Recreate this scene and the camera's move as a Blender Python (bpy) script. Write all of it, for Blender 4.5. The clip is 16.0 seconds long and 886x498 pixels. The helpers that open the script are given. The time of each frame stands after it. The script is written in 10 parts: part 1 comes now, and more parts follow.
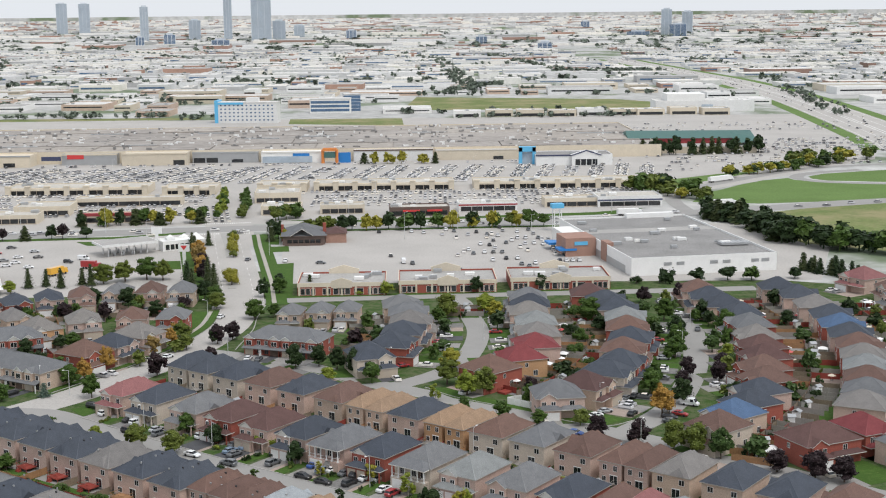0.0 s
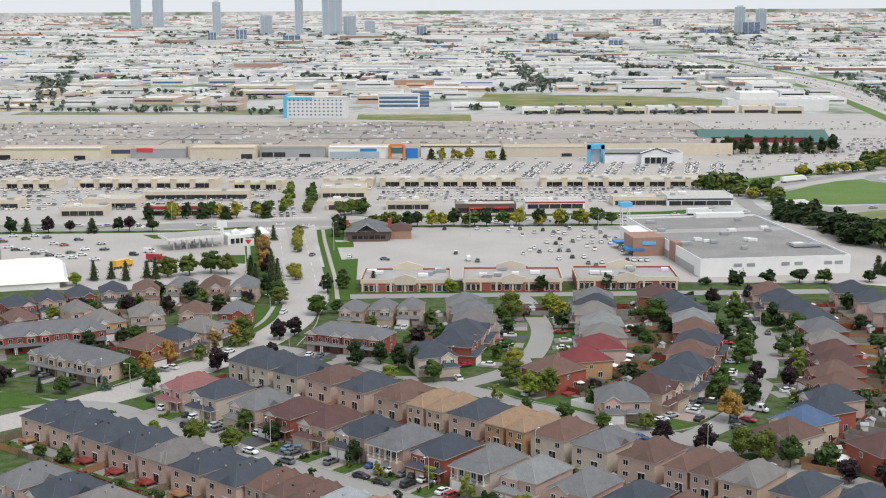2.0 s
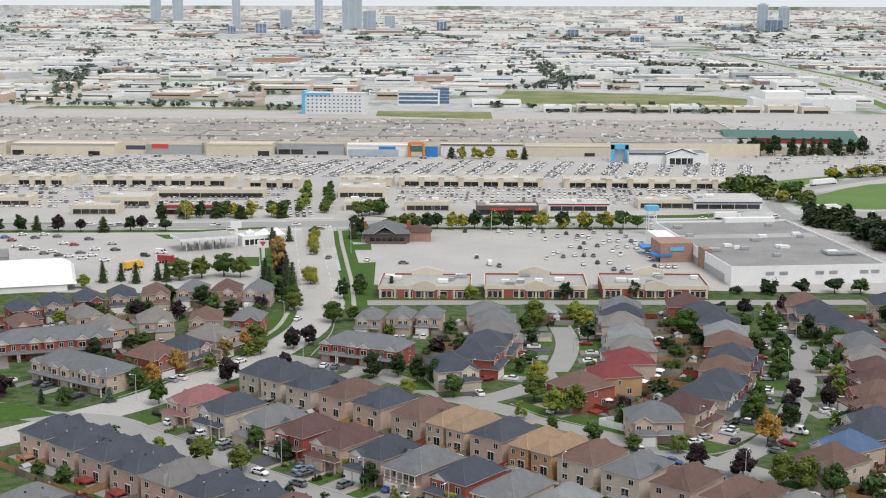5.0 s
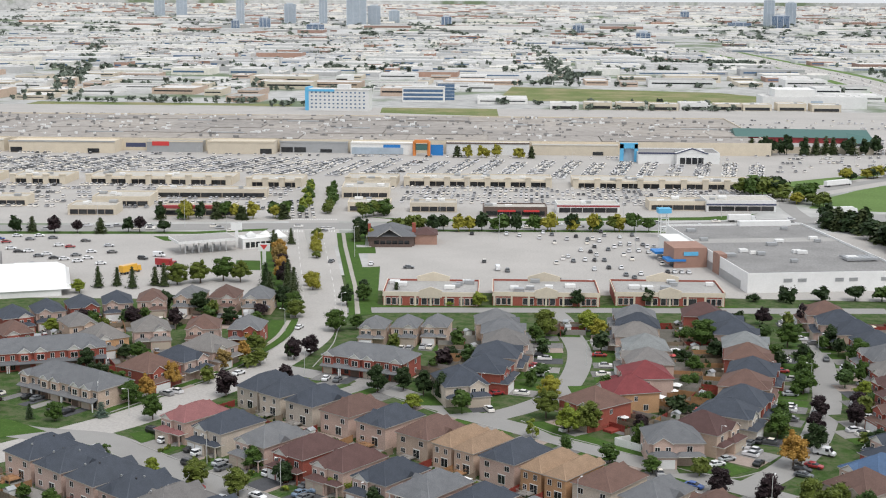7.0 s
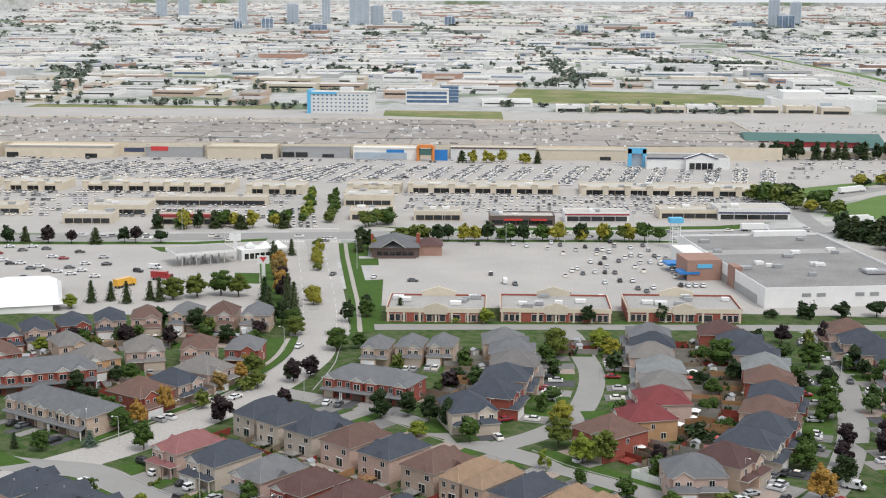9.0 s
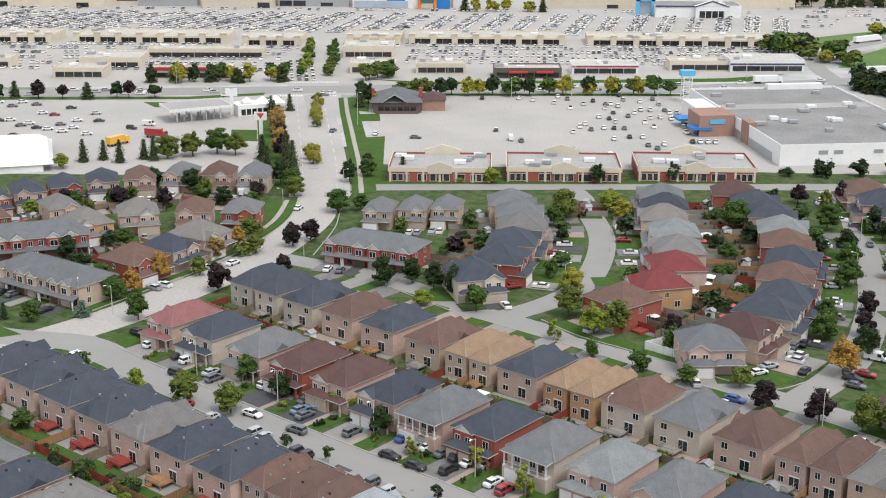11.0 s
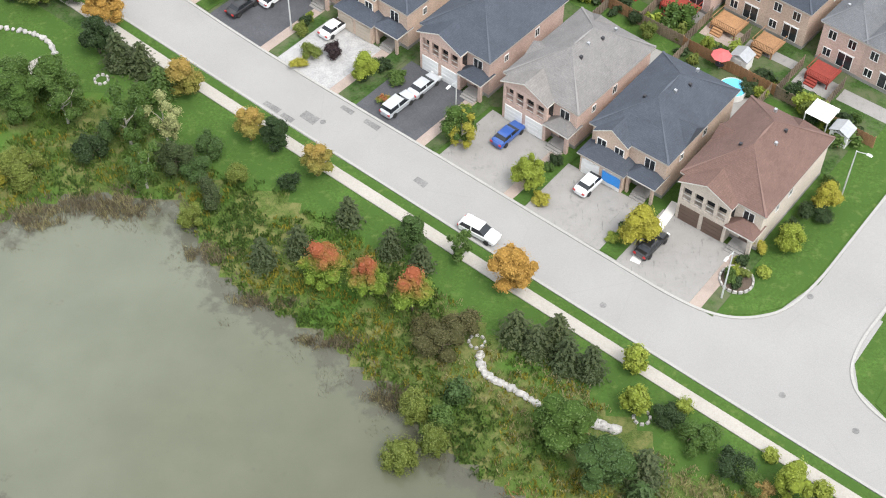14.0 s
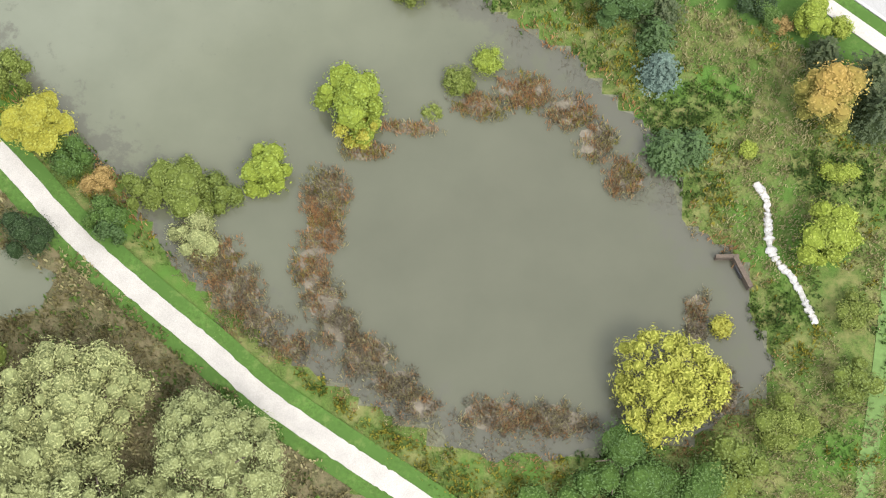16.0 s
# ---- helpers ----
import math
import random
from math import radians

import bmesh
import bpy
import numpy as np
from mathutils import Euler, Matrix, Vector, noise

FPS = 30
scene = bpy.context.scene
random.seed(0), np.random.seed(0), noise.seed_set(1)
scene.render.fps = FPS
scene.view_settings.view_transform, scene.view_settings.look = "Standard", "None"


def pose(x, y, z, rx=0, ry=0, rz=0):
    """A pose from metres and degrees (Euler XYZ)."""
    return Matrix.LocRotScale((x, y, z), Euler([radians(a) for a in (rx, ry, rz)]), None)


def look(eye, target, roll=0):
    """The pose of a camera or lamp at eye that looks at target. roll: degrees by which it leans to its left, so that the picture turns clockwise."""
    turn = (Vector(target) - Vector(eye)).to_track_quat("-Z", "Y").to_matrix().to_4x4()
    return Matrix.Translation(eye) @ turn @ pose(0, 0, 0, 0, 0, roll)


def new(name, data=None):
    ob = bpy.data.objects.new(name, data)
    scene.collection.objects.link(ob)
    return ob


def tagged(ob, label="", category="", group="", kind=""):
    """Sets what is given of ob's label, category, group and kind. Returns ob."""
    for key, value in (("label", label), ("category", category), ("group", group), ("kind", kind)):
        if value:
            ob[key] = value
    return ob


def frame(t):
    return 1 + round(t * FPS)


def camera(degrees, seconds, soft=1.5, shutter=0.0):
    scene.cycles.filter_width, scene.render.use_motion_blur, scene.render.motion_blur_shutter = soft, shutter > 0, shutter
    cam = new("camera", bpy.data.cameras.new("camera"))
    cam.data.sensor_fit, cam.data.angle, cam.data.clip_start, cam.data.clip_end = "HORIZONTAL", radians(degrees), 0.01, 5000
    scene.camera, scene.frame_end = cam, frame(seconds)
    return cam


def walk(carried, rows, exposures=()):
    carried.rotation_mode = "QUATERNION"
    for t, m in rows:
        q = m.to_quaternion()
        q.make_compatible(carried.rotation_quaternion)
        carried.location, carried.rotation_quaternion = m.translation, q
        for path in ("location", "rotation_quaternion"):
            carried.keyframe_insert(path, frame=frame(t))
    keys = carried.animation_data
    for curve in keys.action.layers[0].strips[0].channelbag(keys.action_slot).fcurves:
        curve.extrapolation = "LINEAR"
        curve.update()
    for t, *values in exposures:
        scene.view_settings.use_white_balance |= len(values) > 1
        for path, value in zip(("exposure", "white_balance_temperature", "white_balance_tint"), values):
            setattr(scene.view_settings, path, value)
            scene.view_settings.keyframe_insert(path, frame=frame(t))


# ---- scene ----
cam = camera(36.0, 16.0, 1.1)
PATH = [
    (0, (16.452, -73.978, 107.527), (16.458, -72.008, 107.184), -0.6),
    (0.5, (17.69, -72.042, 106.954), (17.645, -70.072, 106.61), -0.6),
    (1, (17.712, -71.209, 106.833), (17.644, -69.24, 106.488), -0.5),
    (1.5, (17.894, -69.443, 106.861), (17.81, -67.475, 106.515), -0.4),
    (2, (17.378, -67.819, 106.732), (17.285, -65.852, 106.385), -0.3),
    (2.5, (17.041, -65.259, 106.779), (16.94, -63.292, 106.431), -0.2),
    (3, (16.878, -62.714, 106.607), (16.771, -60.747, 106.258), -0.2),
    (3.5, (16.625, -59.008, 106.704), (16.514, -57.042, 106.353), -0.2),
    (4, (16.14, -55.89, 106.8), (16.026, -53.924, 106.449), -0.0),
    (6.5, (13.639, -35.231, 107.324), (13.517, -33.267, 106.964), 0.2),
    (7, (12.957, -30.862, 107.555), (12.833, -28.899, 107.194), 0.3),
    (7.5, (12.437, -26.451, 107.707), (12.311, -24.488, 107.345), 0.3),
    (8, (11.797, -21.822, 108.014), (11.67, -19.859, 107.653), 0.3),
    (10.3, (9.526, -0.745, 110.314), (9.396, 1.216, 109.944), 0.2),
    (10.5, (9.242, 0.667, 109.867), (9.112, 2.621, 109.464), 0.2),
    (11, (8.788, 4.092, 109.562), (8.662, 6.002, 108.983), 0.1),
    (11.5, (7.871, 7.423, 110.318), (7.754, 9.267, 109.552), 0.1),
    (12, (7.836, 10.662, 110.786), (7.72, 12.422, 109.844), 0.0),
    (12.5, (6.716, 13.12, 110.301), (6.611, 14.787, 109.201), 0.0),
    (13, (6.328, 16.004, 110.792), (6.229, 17.555, 109.533), 0.0),
    (13.5, (5.884, 18.701, 111.471), (5.793, 20.12, 110.064), -0.0),
    (14, (4.955, 20.935, 112.049), (4.879, 22.212, 110.511), 0.3),
    (14.5, (5.069, 23.127, 112.851), (4.994, 24.243, 111.193), -0.0),
    (15, (4.697, 25.625, 113.287), (4.633, 26.566, 111.523), -0.2),
    (15.5, (4.321, 27.718, 113.666), (4.269, 28.475, 111.815), -0.0),
    (16, (4.121, 29.284, 113.944), (4.08, 29.854, 112.027), -0.0),
]
EXPOSURES = [(0.0, -0.1), (10.3, -0.08), (11.0, 0.08), (11.5, 0.42), (12.0, 0.74), (12.6, 0.84), (13.4, 0.82), (14.0, 0.79), (14.8, 0.84), (15.4, 0.98), (16.0, 1.14)]
walk(cam, [(t, look(eye, target, roll)) for t, eye, target, roll in PATH], EXPOSURES)

# ---- daylight: a bright overcast afternoon with a soft sun ----
SUN_ELEVATION, SUN_TURN = 60, 138
world = bpy.data.worlds.new("sky")
scene.world = world
world.use_nodes = True
sky = world.node_tree.nodes.new("ShaderNodeTexSky")
sky.sky_type, sky.sun_disc = "NISHITA", False
sky.sun_elevation, sky.sun_rotation = radians(SUN_ELEVATION), radians(SUN_TURN)
sky.air_density, sky.dust_density, sky.ozone_density = 1.0, 4.0, 1.5
soften = world.node_tree.nodes.new("ShaderNodeMix")
soften.data_type = "RGBA"
soften.inputs["Factor"].default_value = 0.82
soften.inputs["B"].default_value = (9.1, 9.5, 10.05, 1)
world.node_tree.links.new(sky.outputs["Color"], soften.inputs["A"])
back = world.node_tree.nodes["Background"]
back.inputs["Strength"].default_value = 0.111
world.node_tree.links.new(soften.outputs["Result"], back.inputs["Color"])
sun = new("sun", bpy.data.lights.new("sun", "SUN"))
sun.data.energy, sun.data.angle, sun.data.color = 1.95, radians(24), (1.0, 0.97, 0.93)
sun.matrix_world = look((0, 0, 300), Vector((0, 0, 300)) - Vector((math.sin(radians(SUN_TURN)) * math.cos(radians(SUN_ELEVATION)), math.cos(radians(SUN_TURN)) * math.cos(radians(SUN_ELEVATION)), math.sin(radians(SUN_ELEVATION)))))

# ---- materials ----
MATS = {}


def link_noise(nt, vector, scale, detail=3.0, rough=0.6):
    n = nt.nodes.new("ShaderNodeTexNoise")
    n.inputs["Scale"].default_value, n.inputs["Detail"].default_value, n.inputs["Roughness"].default_value = scale, detail, rough
    nt.links.new(vector, n.inputs["Vector"])
    return n.outputs["Fac"]


def ramp(nt, fac, stops):
    r = nt.nodes.new("ShaderNodeValToRGB")
    els = r.color_ramp.elements
    while len(els) < len(stops):
        els.new(0.5)
    for el, (at, col) in zip(els, stops):
        el.position, el.color = at, (*col, 1)
    nt.links.new(fac, r.inputs["Fac"])
    return r.outputs["Color"]


def blend(nt, fac, a, b, mode="MIX"):
    m = nt.nodes.new("ShaderNodeMix")
    m.data_type, m.blend_type = "RGBA", mode
    for value, socket in ((fac, m.inputs["Factor"]), (a, m.inputs["A"]), (b, m.inputs["B"])):
        if isinstance(value, bpy.types.NodeSocket):
            nt.links.new(value, socket)
        elif isinstance(value, (int, float)):
            socket.default_value = value
        else:
            socket.default_value = (*value, 1)
    return m.outputs["Result"]


def scaled(c, k):
    return tuple(min(1.0, v * k) for v in c)


def surface(name, col, rough=0.8, metal=0.0, grain=6.0, stain=0.25, spread=0.18, bump=0.0, vary=0.0, island=0.0, extra=None, spec=0.5):
    """A surface with fine grain, larger stains, and, where asked, a change from object to object or from piece to piece."""
    m = bpy.data.materials.new(name)
    m.use_nodes = True
    nt = m.node_tree
    bsdf = nt.nodes["Principled BSDF"]
    geo = nt.nodes.new("ShaderNodeNewGeometry")
    fine = link_noise(nt, geo.outputs["Position"], grain, 4.0, 0.7)
    broad = link_noise(nt, geo.outputs["Position"], stain, 3.0)
    colour = ramp(nt, fine, [(0.3, scaled(col, 1 - spread)), (0.7, scaled(col, 1 + spread))])
    dirt = ramp(nt, broad, [(0.3, (1 - spread,) * 3), (0.65, (1.0,) * 3)])
    colour = blend(nt, 0.8, colour, dirt, "MULTIPLY")
    if vary or island:
        if vary:
            info = nt.nodes.new("ShaderNodeObjectInfo").outputs["Random"]
        else:
            info = geo.outputs["Random Per Island"]
        k = vary or island
        shade = ramp(nt, info, [(0.0, (1 - k, 1 - k, 1 - k)), (0.5, (1.0, 1.0, 1.0)), (1.0, (1 + k * 0.3, 1 + k * 0.2, 1.0))])
        colour = blend(nt, 1.0, colour, shade, "MULTIPLY")
    if extra:
        colour = extra(nt, geo, colour)
    nt.links.new(colour, bsdf.inputs["Base Color"])
    bsdf.inputs["Roughness"].default_value, bsdf.inputs["Metallic"].default_value = rough, metal
    bsdf.inputs["Specular IOR Level"].default_value = spec
    if bump:
        b = nt.nodes.new("ShaderNodeBump")
        b.inputs["Strength"].default_value, b.inputs["Distance"].default_value = 0.6, bump
        nt.links.new(fine, b.inputs["Height"])
        nt.links.new(b.outputs["Normal"], bsdf.inputs["Normal"])
    MATS[name] = m
    return m


def tipped(tip):
    """A turn to another colour towards the top of a crown."""
    def mixed(nt, geo, colour):
        tc = nt.nodes.new("ShaderNodeTexCoord")
        sep = nt.nodes.new("ShaderNodeSeparateXYZ")
        nt.links.new(tc.outputs["Object"], sep.inputs[0])
        spot = link_noise(nt, tc.outputs["Object"], 0.9, 3.0)
        add = nt.nodes.new("ShaderNodeMath")
        add.operation = "MULTIPLY_ADD"
        nt.links.new(spot, add.inputs[0])
        add.inputs[1].default_value = 2.4
        nt.links.new(sep.outputs["Z"], add.inputs[2])
        span = nt.nodes.new("ShaderNodeMapRange")
        span.inputs["From Min"].default_value, span.inputs["From Max"].default_value = 4.7, 7.2
        nt.links.new(add.outputs[0], span.inputs["Value"])
        return blend(nt, span.outputs["Result"], colour, tip)
    return mixed


def leaves(name, dark, mid, light, rough=0.6, tip=None):
    """Foliage whose leaves differ one by one."""
    m = bpy.data.materials.new(name)
    m.use_nodes = True
    nt = m.node_tree
    bsdf = nt.nodes["Principled BSDF"]
    geo = nt.nodes.new("ShaderNodeNewGeometry")
    dark, light = tuple(0.35 * a + 0.65 * b for a, b in zip(dark, mid)), tuple(0.35 * a + 0.65 * b for a, b in zip(light, mid))
    colour = ramp(nt, geo.outputs["Random Per Island"], [(0.0, dark), (0.5, mid), (1.0, light)])
    if tip:
        colour = tipped(tip)(nt, geo, colour)
    patch = link_noise(nt, geo.outputs["Position"], 0.55, 2.0)
    colour = blend(nt, 0.7, colour, ramp(nt, patch, [(0.35, (0.72, 0.72, 0.72)), (0.65, (1.0, 1.0, 1.0))]), "MULTIPLY")
    info = nt.nodes.new("ShaderNodeObjectInfo").outputs["Random"]
    colour = blend(nt, 1.0, colour, ramp(nt, info, [(0.0, (0.82, 0.86, 0.85)), (1.0, (1.05, 1.0, 0.95))]), "MULTIPLY")
    nt.links.new(colour, bsdf.inputs["Base Color"])
    bsdf.inputs["Roughness"].default_value = rough
    bsdf.inputs["Specular IOR Level"].default_value = 0.25
    MATS[name] = m
    # Crown cores: leaf colour times 0.7, painting the shade between the leaves.
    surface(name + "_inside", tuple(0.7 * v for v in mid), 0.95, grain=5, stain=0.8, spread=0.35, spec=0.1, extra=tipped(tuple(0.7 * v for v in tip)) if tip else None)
    return m


def bricks(nt, geo, colour):
    """Brick courses over the wall's own colour."""
    tc = nt.nodes.new("ShaderNodeTexCoord")
    sep = nt.nodes.new("ShaderNodeSeparateXYZ")
    nt.links.new(tc.outputs["Object"], sep.inputs[0])
    add = nt.nodes.new("ShaderNodeMath")
    nt.links.new(sep.outputs["X"], add.inputs[0])
    nt.links.new(sep.outputs["Y"], add.inputs[1])
    com = nt.nodes.new("ShaderNodeCombineXYZ")
    nt.links.new(add.outputs[0], com.inputs["X"])
    nt.links.new(sep.outputs["Z"], com.inputs["Y"])
    bt = nt.nodes.new("ShaderNodeTexBrick")
    bt.inputs["Scale"].default_value = 1.0
    bt.inputs["Brick Width"].default_value, bt.inputs["Row Height"].default_value = 0.24, 0.085
    bt.inputs["Mortar Size"].default_value, bt.inputs["Bias"].default_value = 0.008, -0.2
    bt.inputs["Color1"].default_value, bt.inputs["Color2"].default_value = (1, 1, 1, 1), (0.78, 0.76, 0.76, 1)
    bt.inputs["Mortar"].default_value = (1.15, 1.15, 1.12, 1)
    nt.links.new(com.outputs[0], bt.inputs["Vector"])
    return blend(nt, 0.85, colour, bt.outputs["Color"], "MULTIPLY")


def courses(nt, geo, colour):
    """Rows of shingles down the slope, and streaks of weather."""
    tc = nt.nodes.new("ShaderNodeTexCoord")
    sep = nt.nodes.new("ShaderNodeSeparateXYZ")
    nt.links.new(tc.outputs["Object"], sep.inputs[0])
    add = nt.nodes.new("ShaderNodeMath")
    nt.links.new(sep.outputs["X"], add.inputs[0])
    nt.links.new(sep.outputs["Y"], add.inputs[1])
    com = nt.nodes.new("ShaderNodeCombineXYZ")
    nt.links.new(add.outputs[0], com.inputs["X"])
    nt.links.new(sep.outputs["Z"], com.inputs["Y"])
    bt = nt.nodes.new("ShaderNodeTexBrick")
    bt.inputs["Scale"].default_value = 1.0
    bt.inputs["Brick Width"].default_value, bt.inputs["Row Height"].default_value = 0.34, 0.11
    bt.inputs["Mortar Size"].default_value = 0.01
    bt.inputs["Color1"].default_value, bt.inputs["Color2"].default_value = (1.12, 1.12, 1.12, 1), (0.78, 0.78, 0.8, 1)
    bt.inputs["Mortar"].default_value = (0.6, 0.6, 0.6, 1)
    nt.links.new(com.outputs[0], bt.inputs["Vector"])
    return blend(nt, 0.4, colour, bt.outputs["Color"], "MULTIPLY")


def patches(a, b, c=None, scale=0.35, lo=0.42, hi=0.6):
    """Irregular patches of other growth or wear over a sheet."""
    def run(nt, geo, colour):
        f = link_noise(nt, geo.outputs["Position"], scale, 5.0, 0.65)
        colour = blend(nt, ramp(nt, f, [(lo, (0, 0, 0)), (hi, (1, 1, 1))]), colour, a)
        g = link_noise(nt, geo.outputs["Position"], scale * 3.1, 5.0, 0.65)
        colour = blend(nt, ramp(nt, g, [(0.55, (0, 0, 0)), (0.72, (1, 1, 1))]), colour, b)
        if c:
            h = link_noise(nt, geo.outputs["Position"], scale * 0.23, 4.0)
            colour = blend(nt, ramp(nt, h, [(0.5, (0, 0, 0)), (0.62, (1, 1, 1))]), colour, c)
        return colour
    return run


def cracks(nt, geo, colour):
    """Tar lines and joints of an old pavement."""
    v = nt.nodes.new("ShaderNodeTexVoronoi")
    v.feature = "DISTANCE_TO_EDGE"
    v.inputs["Scale"].default_value = 0.11
    nt.links.new(geo.outputs["Position"], v.inputs["Vector"])
    line = ramp(nt, v.outputs["Distance"], [(0.0, (1, 1, 1)), (0.008, (0, 0, 0))])
    f = link_noise(nt, geo.outputs["Position"], 0.05, 3.0)
    line = blend(nt, 1.0, line, ramp(nt, f, [(0.45, (0, 0, 0)), (0.55, (0.3, 0.3, 0.3))]), "MULTIPLY")
    return blend(nt, line, colour, (0.22, 0.215, 0.21))


def stains(nt, geo, colour):
    """Oil stains and long dark tyre streaks on a drive."""
    f = link_noise(nt, geo.outputs["Position"], 0.9, 6.0, 0.7)
    colour = blend(nt, ramp(nt, f, [(0.56, (0, 0, 0)), (0.7, (0.65, 0.65, 0.65))]), colour, (0.15, 0.145, 0.14))
    way = nt.nodes.new("ShaderNodeMapping")
    way.inputs["Rotation"].default_value = (0, 0, radians(34.96))
    way.inputs["Scale"].default_value = (2.6, 0.42, 1.0)
    nt.links.new(geo.outputs["Position"], way.inputs["Vector"])
    g = link_noise(nt, way.outputs["Vector"], 1.0, 5.0, 0.7)
    return blend(nt, ramp(nt, g, [(0.6, (0, 0, 0)), (0.7, (0.7, 0.7, 0.7))]), colour, (0.11, 0.108, 0.105))


surface("road", (0.29, 0.283, 0.272), 0.9, grain=9, stain=0.12, spread=0.1, extra=cracks)
surface("lot", (0.42, 0.4, 0.378), 0.9, grain=1.2, stain=0.03, spread=0.16, extra=cracks)
surface("walk", (0.38, 0.355, 0.315), 0.9, grain=5, spread=0.12)
surface("kerb", (0.36, 0.35, 0.33), 0.9, grain=5, spread=0.12)
surface("blacktop", (0.075, 0.077, 0.085), 0.85, grain=7, stain=0.5, spread=0.28)
surface("worn_blacktop", (0.2, 0.195, 0.19), 0.9, grain=5, stain=0.5, spread=0.35)
surface("concrete", (0.275, 0.264, 0.25), 0.9, grain=14, stain=0.7, spread=0.13, extra=stains)
surface("pavers", (0.36, 0.29, 0.25), 0.9, grain=9, stain=0.4, spread=0.22)
surface("pale_pavers", (0.38, 0.375, 0.37), 0.85, grain=6, stain=0.8, spread=0.25)
surface("lawn", (0.064, 0.122, 0.026), 0.95, grain=3, stain=0.2, spread=0.3, spec=0.1, extra=patches((0.052, 0.102, 0.022), (0.1, 0.145, 0.04), scale=0.3))
surface("yard", (0.055, 0.105, 0.027), 0.95, grain=2.5, stain=0.15, spread=0.45, spec=0.1, extra=patches((0.1, 0.115, 0.06), (0.045, 0.09, 0.022), scale=0.3))
surface("meadow", (0.095, 0.136, 0.034), 0.95, grain=7, stain=0.1, spread=0.5, bump=0.2, spec=0.1, extra=patches((0.16, 0.165, 0.06), (0.07, 0.115, 0.025), (0.07, 0.14, 0.026), scale=0.5, lo=0.46, hi=0.6))
surface("undergrowth", (0.13, 0.12, 0.06), 0.95, grain=6, stain=0.4, spread=0.6, bump=0.2, spec=0.1, extra=patches((0.16, 0.135, 0.075), (0.075, 0.1, 0.032), scale=0.9))
surface("silt", (0.13, 0.112, 0.08), 0.9, grain=5, stain=0.6, spread=0.4, bump=0.05, extra=patches((0.19, 0.165, 0.125), (0.11, 0.1, 0.065), scale=0.8))
surface("verge_grass", (0.13, 0.205, 0.065), 0.95, grain=0.8, stain=0.03, spread=0.22, spec=0.1)
surface("field", (0.16, 0.2, 0.075), 0.95, grain=0.4, stain=0.012, spread=0.25, spec=0.1, extra=patches((0.26, 0.24, 0.13), (0.12, 0.17, 0.06), scale=0.02))
# Far land is lightened in its base colour to stand in for haze.
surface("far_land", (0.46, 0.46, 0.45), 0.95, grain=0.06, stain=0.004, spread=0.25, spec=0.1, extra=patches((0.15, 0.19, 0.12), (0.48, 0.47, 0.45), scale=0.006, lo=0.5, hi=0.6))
surface("mud", (0.1, 0.1, 0.06), 0.7, grain=3, stain=0.3, spread=0.3, bump=0.05)
surface("gravel", (0.355, 0.332, 0.298), 0.95, grain=14, stain=0.5, spread=0.2, bump=0.03)
surface("stone", (0.42, 0.405, 0.385), 0.85, grain=3, stain=0.8, spread=0.3, bump=0.04, vary=0.15)
surface("soil", (0.1, 0.075, 0.055), 0.95, grain=6, spread=0.3)
surface("white_paint", (0.8, 0.8, 0.79), 0.6, grain=3, spread=0.08)
surface("trim", (0.68, 0.66, 0.62), 0.6, grain=3, spread=0.06)
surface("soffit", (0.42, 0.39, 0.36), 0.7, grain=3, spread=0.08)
surface("brown_trim", (0.13, 0.09, 0.075), 0.6, grain=3, spread=0.1)
surface("metal_grey", (0.45, 0.46, 0.47), 0.45, 0.6, grain=3, spread=0.1)
surface("pole", (0.62, 0.63, 0.63), 0.5, 0.3, grain=3, spread=0.08)
surface("dark_metal", (0.05, 0.05, 0.055), 0.5, 0.3, grain=3, spread=0.1)
surface("rubber", (0.025, 0.025, 0.025), 0.85, grain=8, spread=0.2)
surface("fence_wood", (0.24, 0.19, 0.14), 0.9, grain=6, stain=0.4, spread=0.3, vary=0.3)
surface("cedar", (0.36, 0.2, 0.1), 0.85, grain=6, stain=0.5, spread=0.25, vary=0.2)
surface("red_stain", (0.3, 0.05, 0.035), 0.75, grain=6, stain=0.5, spread=0.25, vary=0.2)
surface("bark", (0.13, 0.1, 0.075), 0.95, grain=8, spread=0.35)
surface("pale_bark", (0.4, 0.37, 0.32), 0.95, grain=8, spread=0.3)
for name, col in (("pink", (0.56, 0.415, 0.36)), ("tan", (0.57, 0.44, 0.355)), ("red", (0.33, 0.092, 0.066)), ("orange", (0.55, 0.33, 0.18)), ("buff", (0.58, 0.51, 0.44)), ("brown", (0.38, 0.23, 0.18))):
    surface("brick_" + name, col, 0.9, grain=5, stain=0.35, spread=0.16, vary=0.12, extra=bricks)
for name, col in (("navy", (0.066, 0.077, 0.098)), ("grey", (0.17, 0.176, 0.186)), ("light", (0.225, 0.24, 0.246)), ("taupe", (0.205, 0.196, 0.19)), ("brown", (0.158, 0.098, 0.082)), ("maroon", (0.115, 0.066, 0.062)), ("tan", (0.31, 0.215, 0.145)), ("red", (0.2, 0.05, 0.055)), ("rose", (0.27, 0.12, 0.12)), ("blue", (0.09, 0.15, 0.26)), ("metal", (0.38, 0.415, 0.44))):
    surface("roof_" + name, col, 0.88, grain=7, stain=0.45, spread=0.2, vary=0.16, extra=courses, spec=0.3)
    surface("roof_" + name + "_cap", tuple(min(0.8, 1.15 * v + 0.012) for v in col), 0.9, grain=9, spread=0.12, vary=0.16, spec=0.3)
